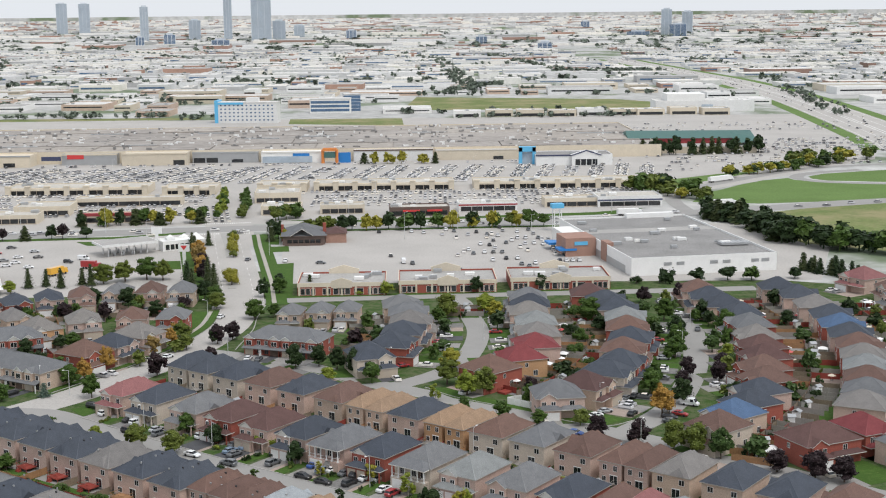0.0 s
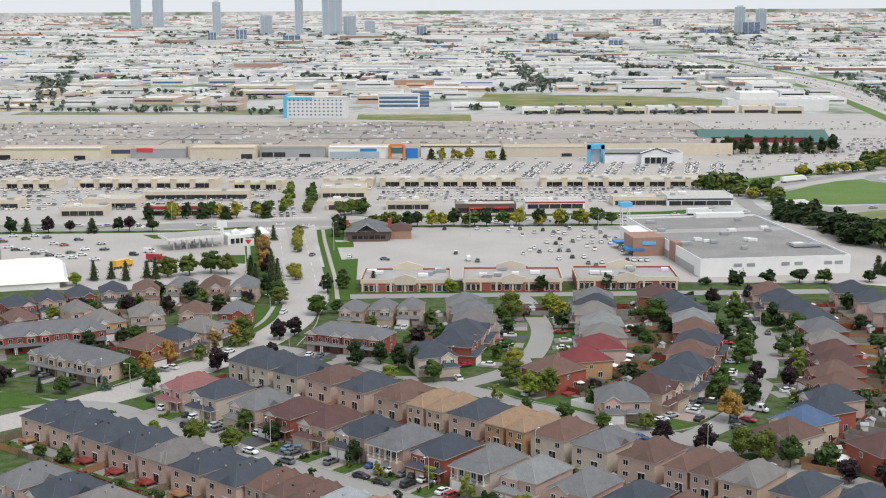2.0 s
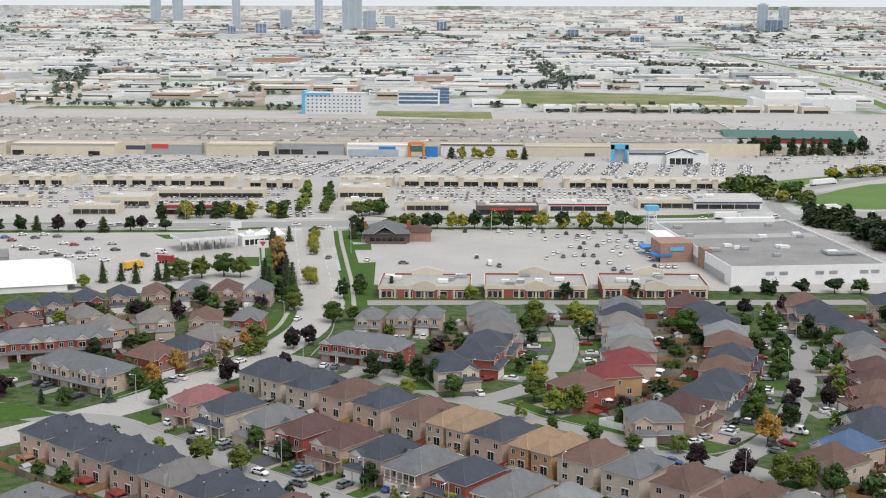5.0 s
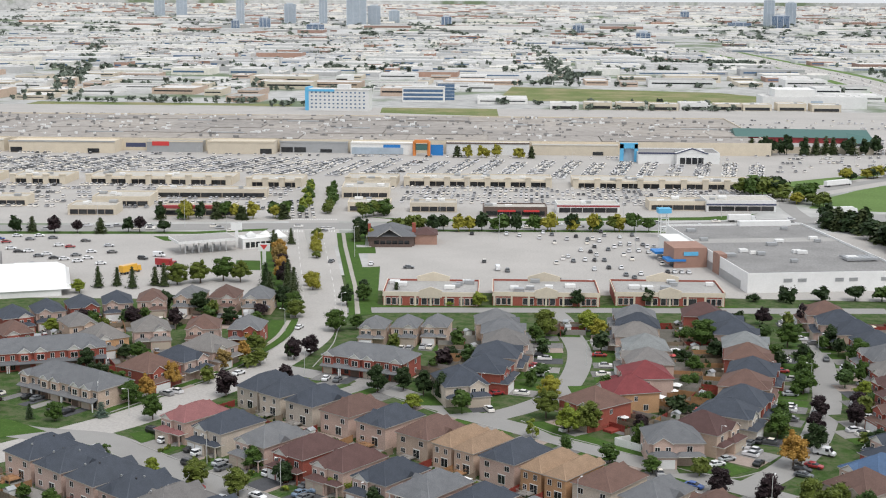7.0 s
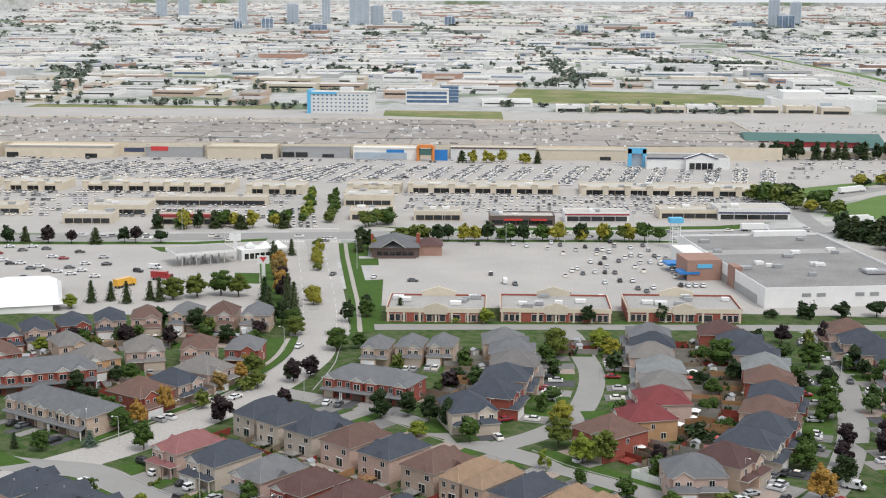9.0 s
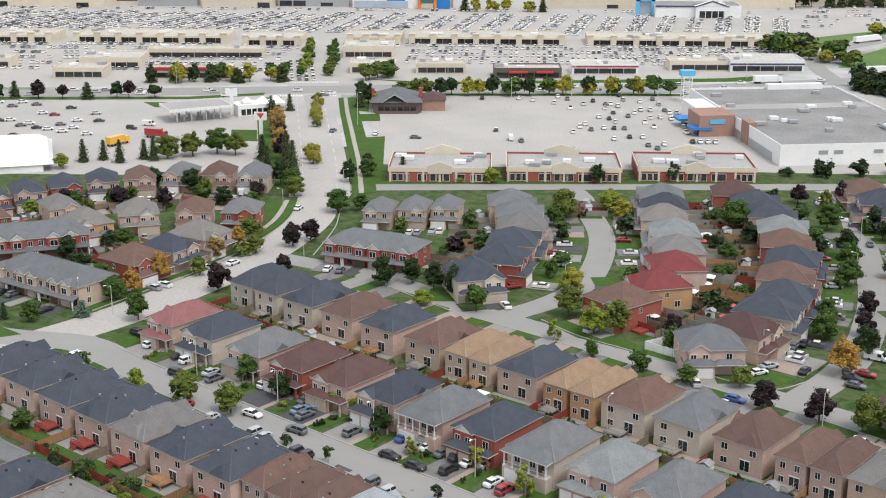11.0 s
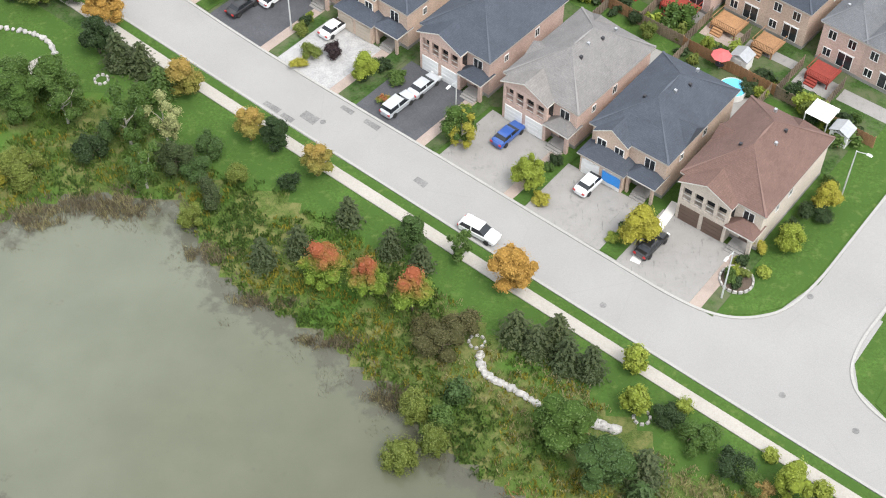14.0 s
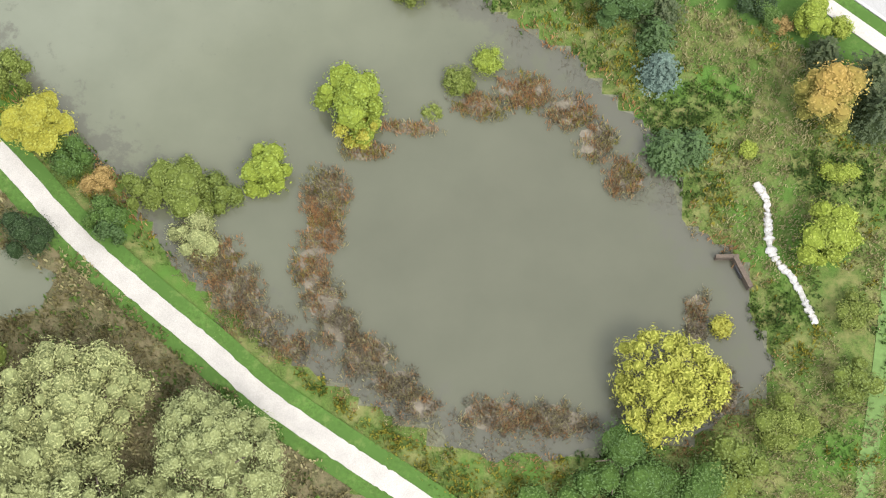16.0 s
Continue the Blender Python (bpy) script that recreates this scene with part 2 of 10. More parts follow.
for name, col in (("white", (0.75, 0.75, 0.74)), ("sand", (0.5, 0.43, 0.35)), ("brown", (0.12, 0.08, 0.06)), ("red", (0.4, 0.04, 0.05)), ("blue", (0.35, 0.5, 0.65))):
    surface("door_" + name, col, 0.55, grain=3, spread=0.06)
for name, col in (("white", (0.78, 0.79, 0.8)), ("silver", (0.45, 0.47, 0.49)), ("black", (0.018, 0.018, 0.02)), ("grey", (0.13, 0.14, 0.15)), ("blue", (0.03, 0.09, 0.32)), ("red", (0.35, 0.025, 0.03)), ("steel", (0.17, 0.24, 0.33)), ("yellow", (0.75, 0.4, 0.03)), ("beige", (0.42, 0.36, 0.28))):
    m = surface("paint_" + name, col, 0.28, grain=2, spread=0.05)
    m.node_tree.nodes["Principled BSDF"].inputs["Coat Weight"].default_value = 0.6
surface("pane", (0.036, 0.04, 0.045), 0.08, grain=0.8, spread=0.5, vary=0.4)
surface("car_glass", (0.02, 0.023, 0.027), 0.06, grain=2, spread=0.1)
surface("lamp_red", (0.4, 0.02, 0.02), 0.3, grain=2, spread=0.05)
surface("lamp_clear", (0.75, 0.75, 0.72), 0.2, grain=2, spread=0.05)
surface("pool_blue", (0.12, 0.5, 0.72), 0.1, grain=2, spread=0.1)
surface("umbrella_red", (0.6, 0.12, 0.12), 0.8, grain=4, spread=0.1)
surface("plastic_blue", (0.03, 0.25, 0.7), 0.5, grain=4, spread=0.08)
surface("deck_grey", (0.3, 0.28, 0.26), 0.85, grain=6, spread=0.2)
surface("stucco", (0.64, 0.57, 0.46), 0.9, grain=2, stain=0.2, spread=0.1, vary=0.1)
surface("pale_wall", (0.78, 0.78, 0.77), 0.85, grain=1.2, stain=0.12, spread=0.1, vary=0.12)
surface("pale_roof", (0.5, 0.475, 0.43), 0.95, grain=0.8, stain=0.05, spread=0.2)
surface("mall_roof", (0.35, 0.322, 0.297), 0.95, grain=0.12, stain=0.015, spread=0.22, island=0.16)
surface("membrane", (0.38, 0.37, 0.355), 0.95, grain=1.5, stain=0.05, spread=0.22)
surface("dark_membrane", (0.26, 0.255, 0.25), 0.95, grain=1.2, stain=0.06, spread=0.28)
surface("roof_green", (0.055, 0.14, 0.125), 0.6, grain=2, spread=0.1)
surface("barn_red", (0.33, 0.05, 0.055), 0.8, grain=2, spread=0.12)
surface("sign_blue", (0.02, 0.2, 0.55), 0.5, grain=2, spread=0.06)
surface("sign_cyan", (0.12, 0.45, 0.72), 0.5, grain=2, spread=0.06)
surface("sign_red", (0.6, 0.05, 0.05), 0.5, grain=2, spread=0.06)
surface("sign_orange", (0.7, 0.24, 0.06), 0.6, grain=2, spread=0.1)
surface("sign_navy", (0.05, 0.06, 0.12), 0.5, grain=2, spread=0.06)
surface("line_white", (0.75, 0.75, 0.73), 0.8, grain=5, spread=0.2)
# Far walls and roofs: pale materials, raised further as painted haze.
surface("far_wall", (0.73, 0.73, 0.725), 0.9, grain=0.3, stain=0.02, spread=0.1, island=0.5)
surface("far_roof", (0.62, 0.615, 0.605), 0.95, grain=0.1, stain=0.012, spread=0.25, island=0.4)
surface("far_brick", (0.4, 0.26, 0.21), 0.9, grain=0.3, stain=0.02, spread=0.15, island=0.3)
surface("far_lot_cars", (0.72, 0.72, 0.74), 0.4, grain=0.5, spread=0.1, island=0.93)
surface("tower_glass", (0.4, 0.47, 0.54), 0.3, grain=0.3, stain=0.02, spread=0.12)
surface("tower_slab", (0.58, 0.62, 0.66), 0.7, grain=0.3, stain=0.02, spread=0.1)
surface("office_glass", (0.1, 0.17, 0.28), 0.15, grain=0.5, spread=0.2)
leaves("leaf_green", (0.036, 0.068, 0.015), (0.068, 0.12, 0.026), (0.125, 0.19, 0.045))
leaves("leaf_dark", (0.017, 0.032, 0.012), (0.032, 0.056, 0.02), (0.062, 0.096, 0.034))
leaves("leaf_lime", (0.11, 0.15, 0.022), (0.22, 0.275, 0.04), (0.34, 0.37, 0.065))
leaves("leaf_yellow", (0.16, 0.17, 0.025), (0.31, 0.295, 0.043), (0.38, 0.34, 0.065))
leaves("leaf_olive", (0.06, 0.085, 0.02), (0.13, 0.165, 0.034), (0.22, 0.25, 0.06))
leaves("leaf_willow", (0.12, 0.145, 0.055), (0.265, 0.29, 0.12), (0.38, 0.4, 0.2))
leaves("leaf_orange", (0.24, 0.14, 0.03), (0.42, 0.245, 0.06), (0.52, 0.36, 0.1))
leaves("leaf_red", (0.08, 0.15, 0.022), (0.16, 0.24, 0.036), (0.29, 0.33, 0.055), tip=(0.31, 0.095, 0.045))
leaves("leaf_plum", (0.018, 0.013, 0.015), (0.036, 0.024, 0.027), (0.07, 0.042, 0.045))
leaves("leaf_spruce", (0.03, 0.045, 0.018), (0.056, 0.078, 0.03), (0.115, 0.125, 0.05))
leaves("leaf_blue", (0.055, 0.09, 0.07), (0.1, 0.15, 0.12), (0.18, 0.23, 0.19))
leaves("leaf_brown", (0.15, 0.11, 0.035), (0.29, 0.2, 0.07), (0.42, 0.31, 0.12))
leaves("leaf_rust", (0.045, 0.045, 0.02), (0.085, 0.085, 0.034), (0.15, 0.125, 0.05))
leaves("leaf_grove", (0.032, 0.062, 0.019), (0.06, 0.105, 0.031), (0.105, 0.16, 0.048))
leaves("leaf_gold", (0.17, 0.19, 0.03), (0.28, 0.295, 0.05), (0.36, 0.37, 0.075))
leaves("leaf_amber", (0.12, 0.13, 0.03), (0.22, 0.21, 0.05), (0.32, 0.29, 0.075), tip=(0.32, 0.22, 0.06))
leaves("rank", (0.09, 0.085, 0.035), (0.17, 0.155, 0.07), (0.26, 0.24, 0.12))
leaves("reed", (0.22, 0.11, 0.045), (0.4, 0.21, 0.09), (0.54, 0.35, 0.2))
leaves("straw", (0.2, 0.18, 0.08), (0.34, 0.3, 0.15), (0.5, 0.44, 0.26))
leaves("golden", (0.1, 0.12, 0.018), (0.215, 0.205, 0.03), (0.4, 0.32, 0.04))
# Distant leaves: haze is put into the colour as paler, greyer green.
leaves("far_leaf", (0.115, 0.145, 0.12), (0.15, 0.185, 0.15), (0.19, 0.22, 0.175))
leaves("weed", (0.06, 0.115, 0.02), (0.1, 0.17, 0.032), (0.17, 0.235, 0.05))
leaves("sedge", (0.09, 0.078, 0.052), (0.16, 0.14, 0.095), (0.27, 0.24, 0.17))


def water_material():
    """Silty water: greyer and paler in the large basin, clearer and browner in the small one inside the reeds."""
    m = bpy.data.materials.new("pond_water")
    m.use_nodes = True
    nt = m.node_tree
    bsdf = nt.nodes["Principled BSDF"]
    geo = nt.nodes.new("ShaderNodeNewGeometry")
    sep = nt.nodes.new("ShaderNodeSeparateXYZ")
    nt.links.new(geo.outputs["Position"], sep.inputs[0])
    way = nt.nodes.new("ShaderNodeMath")
    way.operation = "SUBTRACT"
    nt.links.new(sep.outputs["Y"], way.inputs[0])
    nt.links.new(sep.outputs["X"], way.inputs[1])
    cloud = link_noise(nt, geo.outputs["Position"], 0.045, 4.0, 0.55)
    mixed = nt.nodes.new("ShaderNodeMath")
    mixed.operation = "MULTIPLY_ADD"
    nt.links.new(cloud, mixed.inputs[0])
    mixed.inputs[1].default_value = 40.0
    nt.links.new(way.outputs[0], mixed.inputs[2])
    span = nt.nodes.new("ShaderNodeMapRange")
    span.inputs["From Min"].default_value, span.inputs["From Max"].default_value = 84.0, 158.0
    nt.links.new(mixed.outputs[0], span.inputs["Value"])
    colour = ramp(nt, span.outputs["Result"], [(0.0, (0.082, 0.083, 0.056)), (0.45, (0.111, 0.116, 0.078)), (1.0, (0.146, 0.155, 0.115))])
    streak = link_noise(nt, geo.outputs["Position"], 0.16, 5.0, 0.6)
    colour = blend(nt, 0.7, colour, ramp(nt, streak, [(0.35, (0.86, 0.87, 0.86)), (0.65, (1.0, 1.0, 1.0))]), "MULTIPLY")
    # weed that grows up to the surface where the water is shallow; its colour also paints the dark reflections near the
    # shore
    shallow = nt.nodes.new("ShaderNodeAttribute")
    shallow.attribute_name = "shallow"
    weed = link_noise(nt, geo.outputs["Position"], 0.55, 7.0, 0.72)
    both = nt.nodes.new("ShaderNodeMath")
    both.operation = "MULTIPLY_ADD"
    nt.links.new(shallow.outputs["Fac"], both.inputs[0])
    both.inputs[1].default_value = 0.3
    nt.links.new(weed, both.inputs[2])
    colour = blend(nt, ramp(nt, both.outputs[0], [(0.64, (0, 0, 0)), (0.76, (0.75, 0.75, 0.75))]), colour, (0.078, 0.076, 0.058))
    nt.links.new(colour, bsdf.inputs["Base Color"])
    bsdf.inputs["Roughness"].default_value, bsdf.inputs["IOR"].default_value = 0.05, 1.36
    ripple = link_noise(nt, geo.outputs["Position"], 1.6, 4.0)
    b = nt.nodes.new("ShaderNodeBump")
    b.inputs["Strength"].default_value, b.inputs["Distance"].default_value = 0.08, 0.05
    nt.links.new(ripple, b.inputs["Height"])
    nt.links.new(b.outputs["Normal"], bsdf.inputs["Normal"])
    MATS["pond_water"] = m


water_material()

# ---- building blocks ----
class Shape:
    """A mesh in the making: boxes, sheets, prisms and tubes joined into one part."""

    def __init__(self):
        self.v, self.f, self.m = [], [], []

    def add(self, verts, faces, mat=0):
        n = len(self.v)
        self.v += [tuple(p) for p in verts]
        self.f += [tuple(n + i for i in f) for f in faces]
        self.m += [mat] * len(faces)
        return self

    def box(self, x0, x1, y0, y1, z0, z1, mat=0):
        v = [(x, y, z) for z in (z0, z1) for x, y in ((x0, y0), (x1, y0), (x1, y1), (x0, y1))]
        return self.add(v, [(3, 2, 1, 0), (4, 5, 6, 7), (0, 1, 5, 4), (1, 2, 6, 5), (2, 3, 7, 6), (3, 0, 4, 7)], mat)

    def taper(self, low, high, z0, z1, mat=0, caps=True):
        """A block from one rectangle (x0, x1, y0, y1) to another above it."""
        v = [(x, y, z) for (a, b, c, d), z in ((low, z0), (high, z1)) for x, y in ((a, c), (b, c), (b, d), (a, d))]
        f = [(0, 1, 5, 4), (1, 2, 6, 5), (2, 3, 7, 6), (3, 0, 4, 7)] + ([(3, 2, 1, 0), (4, 5, 6, 7)] if caps else [])
        return self.add(v, f, mat)

    def sheet(self, pts, z, mat=0):
        return self.add([(x, y, z) for x, y in pts], [tuple(range(len(pts)))], mat)

    def slab(self, pts, z0, z1, mat=0):
        n = len(pts)
        return self.add([(x, y, z0) for x, y in pts] + [(x, y, z1) for x, y in pts], [tuple(range(n, 2 * n))] + [(i, (i + 1) % n, n + (i + 1) % n, n + i) for i in range(n)], mat)

    def tube(self, a, b, r0, r1, sides=8, mat=0, caps=True):
        a, b = Vector(a), Vector(b)
        q = (b - a).to_track_quat("Z", "Y")
        v = [p + q @ Vector((r * math.cos(k * 2 * math.pi / sides), r * math.sin(k * 2 * math.pi / sides), 0)) for p, r in ((a, r0), (b, r1)) for k in range(sides)]
        f = [(k, (k + 1) % sides, sides + (k + 1) % sides, sides + k) for k in range(sides)]
        if caps:
            f += [tuple(range(sides - 1, -1, -1)), tuple(range(sides, 2 * sides))]
        return self.add(v, f, mat)

    def hip(self, x0, x1, y0, y1, z, rise, over=0.36, thick=0.2, mat=0, edge=1):
        """A hipped roof over a rectangle, with its eaves board."""
        x0, x1, y0, y1 = x0 - over, x1 + over, y0 - over, y1 + over
        w, d = x1 - x0, y1 - y0
        if d >= w:
            r0, r1 = ((x0 + x1) / 2, y0 + w / 2), ((x0 + x1) / 2, y1 - w / 2)
            faces = [(0, 1, 4), (1, 2, 5, 4), (2, 3, 5), (3, 0, 4, 5)]
        else:
            r0, r1 = (x0 + d / 2, (y0 + y1) / 2), (x1 - d / 2, (y0 + y1) / 2)
            faces = [(0, 1, 5, 4), (1, 2, 5), (2, 3, 4, 5), (3, 0, 4)]
        top = z + thick
        self.add([(x0, y0, top), (x1, y0, top), (x1, y1, top), (x0, y1, top), (*r0, top + rise), (*r1, top + rise)], faces, mat)
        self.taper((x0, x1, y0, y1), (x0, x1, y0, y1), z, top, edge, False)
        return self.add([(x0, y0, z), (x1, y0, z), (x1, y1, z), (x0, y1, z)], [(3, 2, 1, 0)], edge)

    def caps(self, x0, x1, y0, y1, z, rise, over=0.36, thick=0.2, mat=2):
        """The pale capping along the ridge and the hips of such a roof."""
        x0, x1, y0, y1 = x0 - over, x1 + over, y0 - over, y1 + over
        w, d = x1 - x0, y1 - y0
        low, top = z + thick + 0.05, z + thick + rise + 0.06
        if d >= w:
            a, b = Vector(((x0 + x1) / 2, y0 + w / 2, top)), Vector(((x0 + x1) / 2, y1 - w / 2, top))
            pairs = (((x0, y0), 0), ((x1, y0), 0), ((x1, y1), 1), ((x0, y1), 1))
        else:
            a, b = Vector((x0 + d / 2, (y0 + y1) / 2, top)), Vector((x1 - d / 2, (y0 + y1) / 2, top))
            pairs = (((x0, y0), 0), ((x1, y0), 1), ((x1, y1), 1), ((x0, y1), 0))
        side = Vector(((b - a).y, -(b - a).x, 0)).normalized() * 0.14
        m = (a + b) / 2
        v, f = [a, b, m + side, m - side], [(0, 2, 1, 3)]
        for e, k in pairs:
            e = Vector((*e, low))
            n = ((a, b)[k] - e).cross(Vector((0, 0, 1))).normalized() * 0.14
            f.append((k, len(v), len(v) + 1))
            v += [e + n, e - n]
        return self.add(v, f, mat)

    def gable(self, x0, x1, y0, y1, z, rise, over=0.3, thick=0.16, mat=0, edge=1):
        """Two slopes with the ridge along y."""
        xm, a, b, c, d = (x0 + x1) / 2, x0 - over, x1 + over, y0 - over, y1
        v = [(a, c, z), (b, c, z), (b, d, z), (a, d, z), (xm, c, z + rise), (xm, d, z + rise)]
        v += [(p[0], p[1], p[2] + thick) for p in v]
        self.add(v, [(9, 6, 10, 11), (7, 8, 11, 10)], mat)
        return self.add(v, [(0, 6, 9, 3), (1, 2, 8, 7), (0, 4, 10, 6), (4, 1, 7, 10), (3, 5, 4, 0), (1, 4, 5, 2), (3, 9, 11, 5), (5, 11, 8, 2)], edge)


MESHES = {}


def mesh_of(name, shape, mats, key=None):
    if key and key in MESHES:
        return MESHES[key]
    me = bpy.data.meshes.new(name)
    me.from_pydata(shape.v, [], shape.f)
    for m in mats:
        me.materials.append(MATS[m])
    if len(mats) > 1:
        me.polygons.foreach_set("material_index", shape.m)
    me.update()
    if key:
        MESHES[key] = me
    return me


def part(name, shape, mats, parent=None, label="", at=None, key=None):
    """One mesh object under a thing or a part; pieces with the same key share their mesh."""
    mats = (mats,) if isinstance(mats, str) else mats
    ob = new(name, MESHES[key] if key and key in MESHES else mesh_of(name, shape() if callable(shape) else shape, mats, key))
    if parent:
        ob.parent = parent
    if at is not None:
        ob.matrix_basis = at
    if label:
        ob["label"] = label
    return ob


def thing(name, at, label, category, group=""):
    ob = new(name)
    ob.empty_display_size = 0.3
    ob.matrix_basis = at
    return tagged(ob, label, category, group)


def structure(name, shape, mats, label, category="ground"):
    return tagged(part(name, shape, mats), label, category, kind="structure")


def stuff(name, shape, mats, label, category):
    return tagged(part(name, shape, mats), label, category, kind="stuff")


def ribbon(pts, width, shift=0.0):
    """The outline of a strip of that width along a line, moved sideways (to the left) by shift."""
    left, right = [], []
    for i, p in enumerate(pts):
        a, b = Vector(pts[max(i - 1, 0)]), Vector(pts[min(i + 1, len(pts) - 1)])
        d = (b - a).normalized()
        n = Vector((-d.y, d.x))
        left.append(tuple(Vector(p) + n * (shift + width / 2)))
        right.append(tuple(Vector(p) + n * (shift - width / 2)))
    return left, right


def strip(shape, pts, width, z0, z1=None, shift=0.0, mat=0):
    """A flat strip at z0, or a raised one from z0 up to z1."""
    left, right = ribbon(pts, width, shift)
    for i in range(len(pts) - 1):
        q = [right[i], right[i + 1], left[i + 1], left[i]]
        if z1 is None:
            shape.sheet(q, z0, mat)
        else:
            shape.slab(q, z0, z1, mat)
    return shape


def smooth(pts, n=6):
    """More points along a line, rounding its bends."""
    out = []
    for i in range(len(pts) - 1):
        p0, p1, p2, p3 = (Vector(pts[min(max(k, 0), len(pts) - 1)]) for k in (i - 1, i, i + 1, i + 2))
        for k in range(n):
            t = k / n
            out.append(tuple(0.5 * (2 * p1 + (p2 - p0) * t + (2 * p0 - 5 * p1 + 4 * p2 - p3) * t * t + (3 * p1 - p0 - 3 * p2 + p3) * t**3)))
    return out + [tuple(pts[-1])]


# The rows of houses by the pond run along ALONG; ACROSS points to the water.
CORNER = Vector((33.23, 125.27))
TURN = -34.96
ALONG = Vector((math.cos(radians(TURN)), math.sin(radians(TURN))))
ACROSS = Vector((math.sin(radians(TURN)), -math.cos(radians(TURN))))


def plan(s, w):
    return tuple(CORNER + s * ALONG + w * ACROSS)


EYE = Vector((12, -45))


def remote(x, y):
    """Land more than 3 km off is drawn together, and lifted so that it keeps its place under the skyline: x, y, z and the scale there."""
    d = (Vector((x, y)) - EYE).length
    if d <= 3000:
        return x, y, 0.0, 1.0
    e = 3000 + 1880 * (1 - math.exp(-(d - 3000) / 1880))
    p = EYE + (Vector((x, y)) - EYE) * (e / d)
    return p.x, p.y, 107 * (1 - e / d), e / d


# ---- ground ----
SHORE = [(-49, 114), (-44, 118), (-38, 119.5), (-31, 119), (-27, 113), (-22, 107), (-13, 102), (-5, 95.5), (-2, 92), (2, 88), (7, 84.5), (12, 82), (16, 78.5), (21, 72.5), (23, 66), (26, 64.5), (28.5, 62), (28, 59), (30.5, 55), (28, 52), (24, 48.5), (18, 47.5), (13, 46), (5, 46), (-1, 48.5), (-8, 52), (-15, 56), (-20, 60), (-24, 63.5), (-27, 68), (-32, 72), (-36, 75), (-42, 80), (-52, 88), (-62, 98), (-60, 108)]
POND_LEVEL = -0.6


def shore_distance(x, y):
    """Metres to the shore, negative on the water."""
    p, best, inside = Vector((x, y)), 1e9, False
    for i, a in enumerate(SHORE):
        b = SHORE[(i + 1) % len(SHORE)]
        ax, ay, bx, by = a[0], a[1], b[0], b[1]
        t = max(0, min(1, ((x - ax) * (bx - ax) + (y - ay) * (by - ay)) / ((bx - ax) ** 2 + (by - ay) ** 2)))
        best = min(best, math.hypot(x - ax - t * (bx - ax), y - ay - t * (by - ay)))
        if (ay > y) != (by > y) and x < (bx - ax) * (y - ay) / (by - ay) + ax:
            inside = not inside
    return -best if inside else best


def ground_height(x, y):
    d = shore_distance(x, y) + 1.1 * noise.noise((x * 0.22, y * 0.22, 3.0)) + 0.5 * noise.noise((x * 0.7, y * 0.7, 8.0))
    if d > 12:
        return 0.0
    if d < 0:
        return max(-2.2, POND_LEVEL + 0.35 * d)
    k = d / 12
    return POND_LEVEL * (1 - k) ** 2 + 0.06 * noise.noise((x * 0.9, y * 0.9, 1.0)) * min(1, (1 - k) * 3)


def mown_edge(x, y):
    """How far down the bank the mowing goes, across from the row of houses."""
    return 34.2 + 3.5 * noise.noise((x * 0.05, y * 0.05, 2.0)) + 1.2 * noise.noise((x * 0.3, y * 0.3, 6.0))


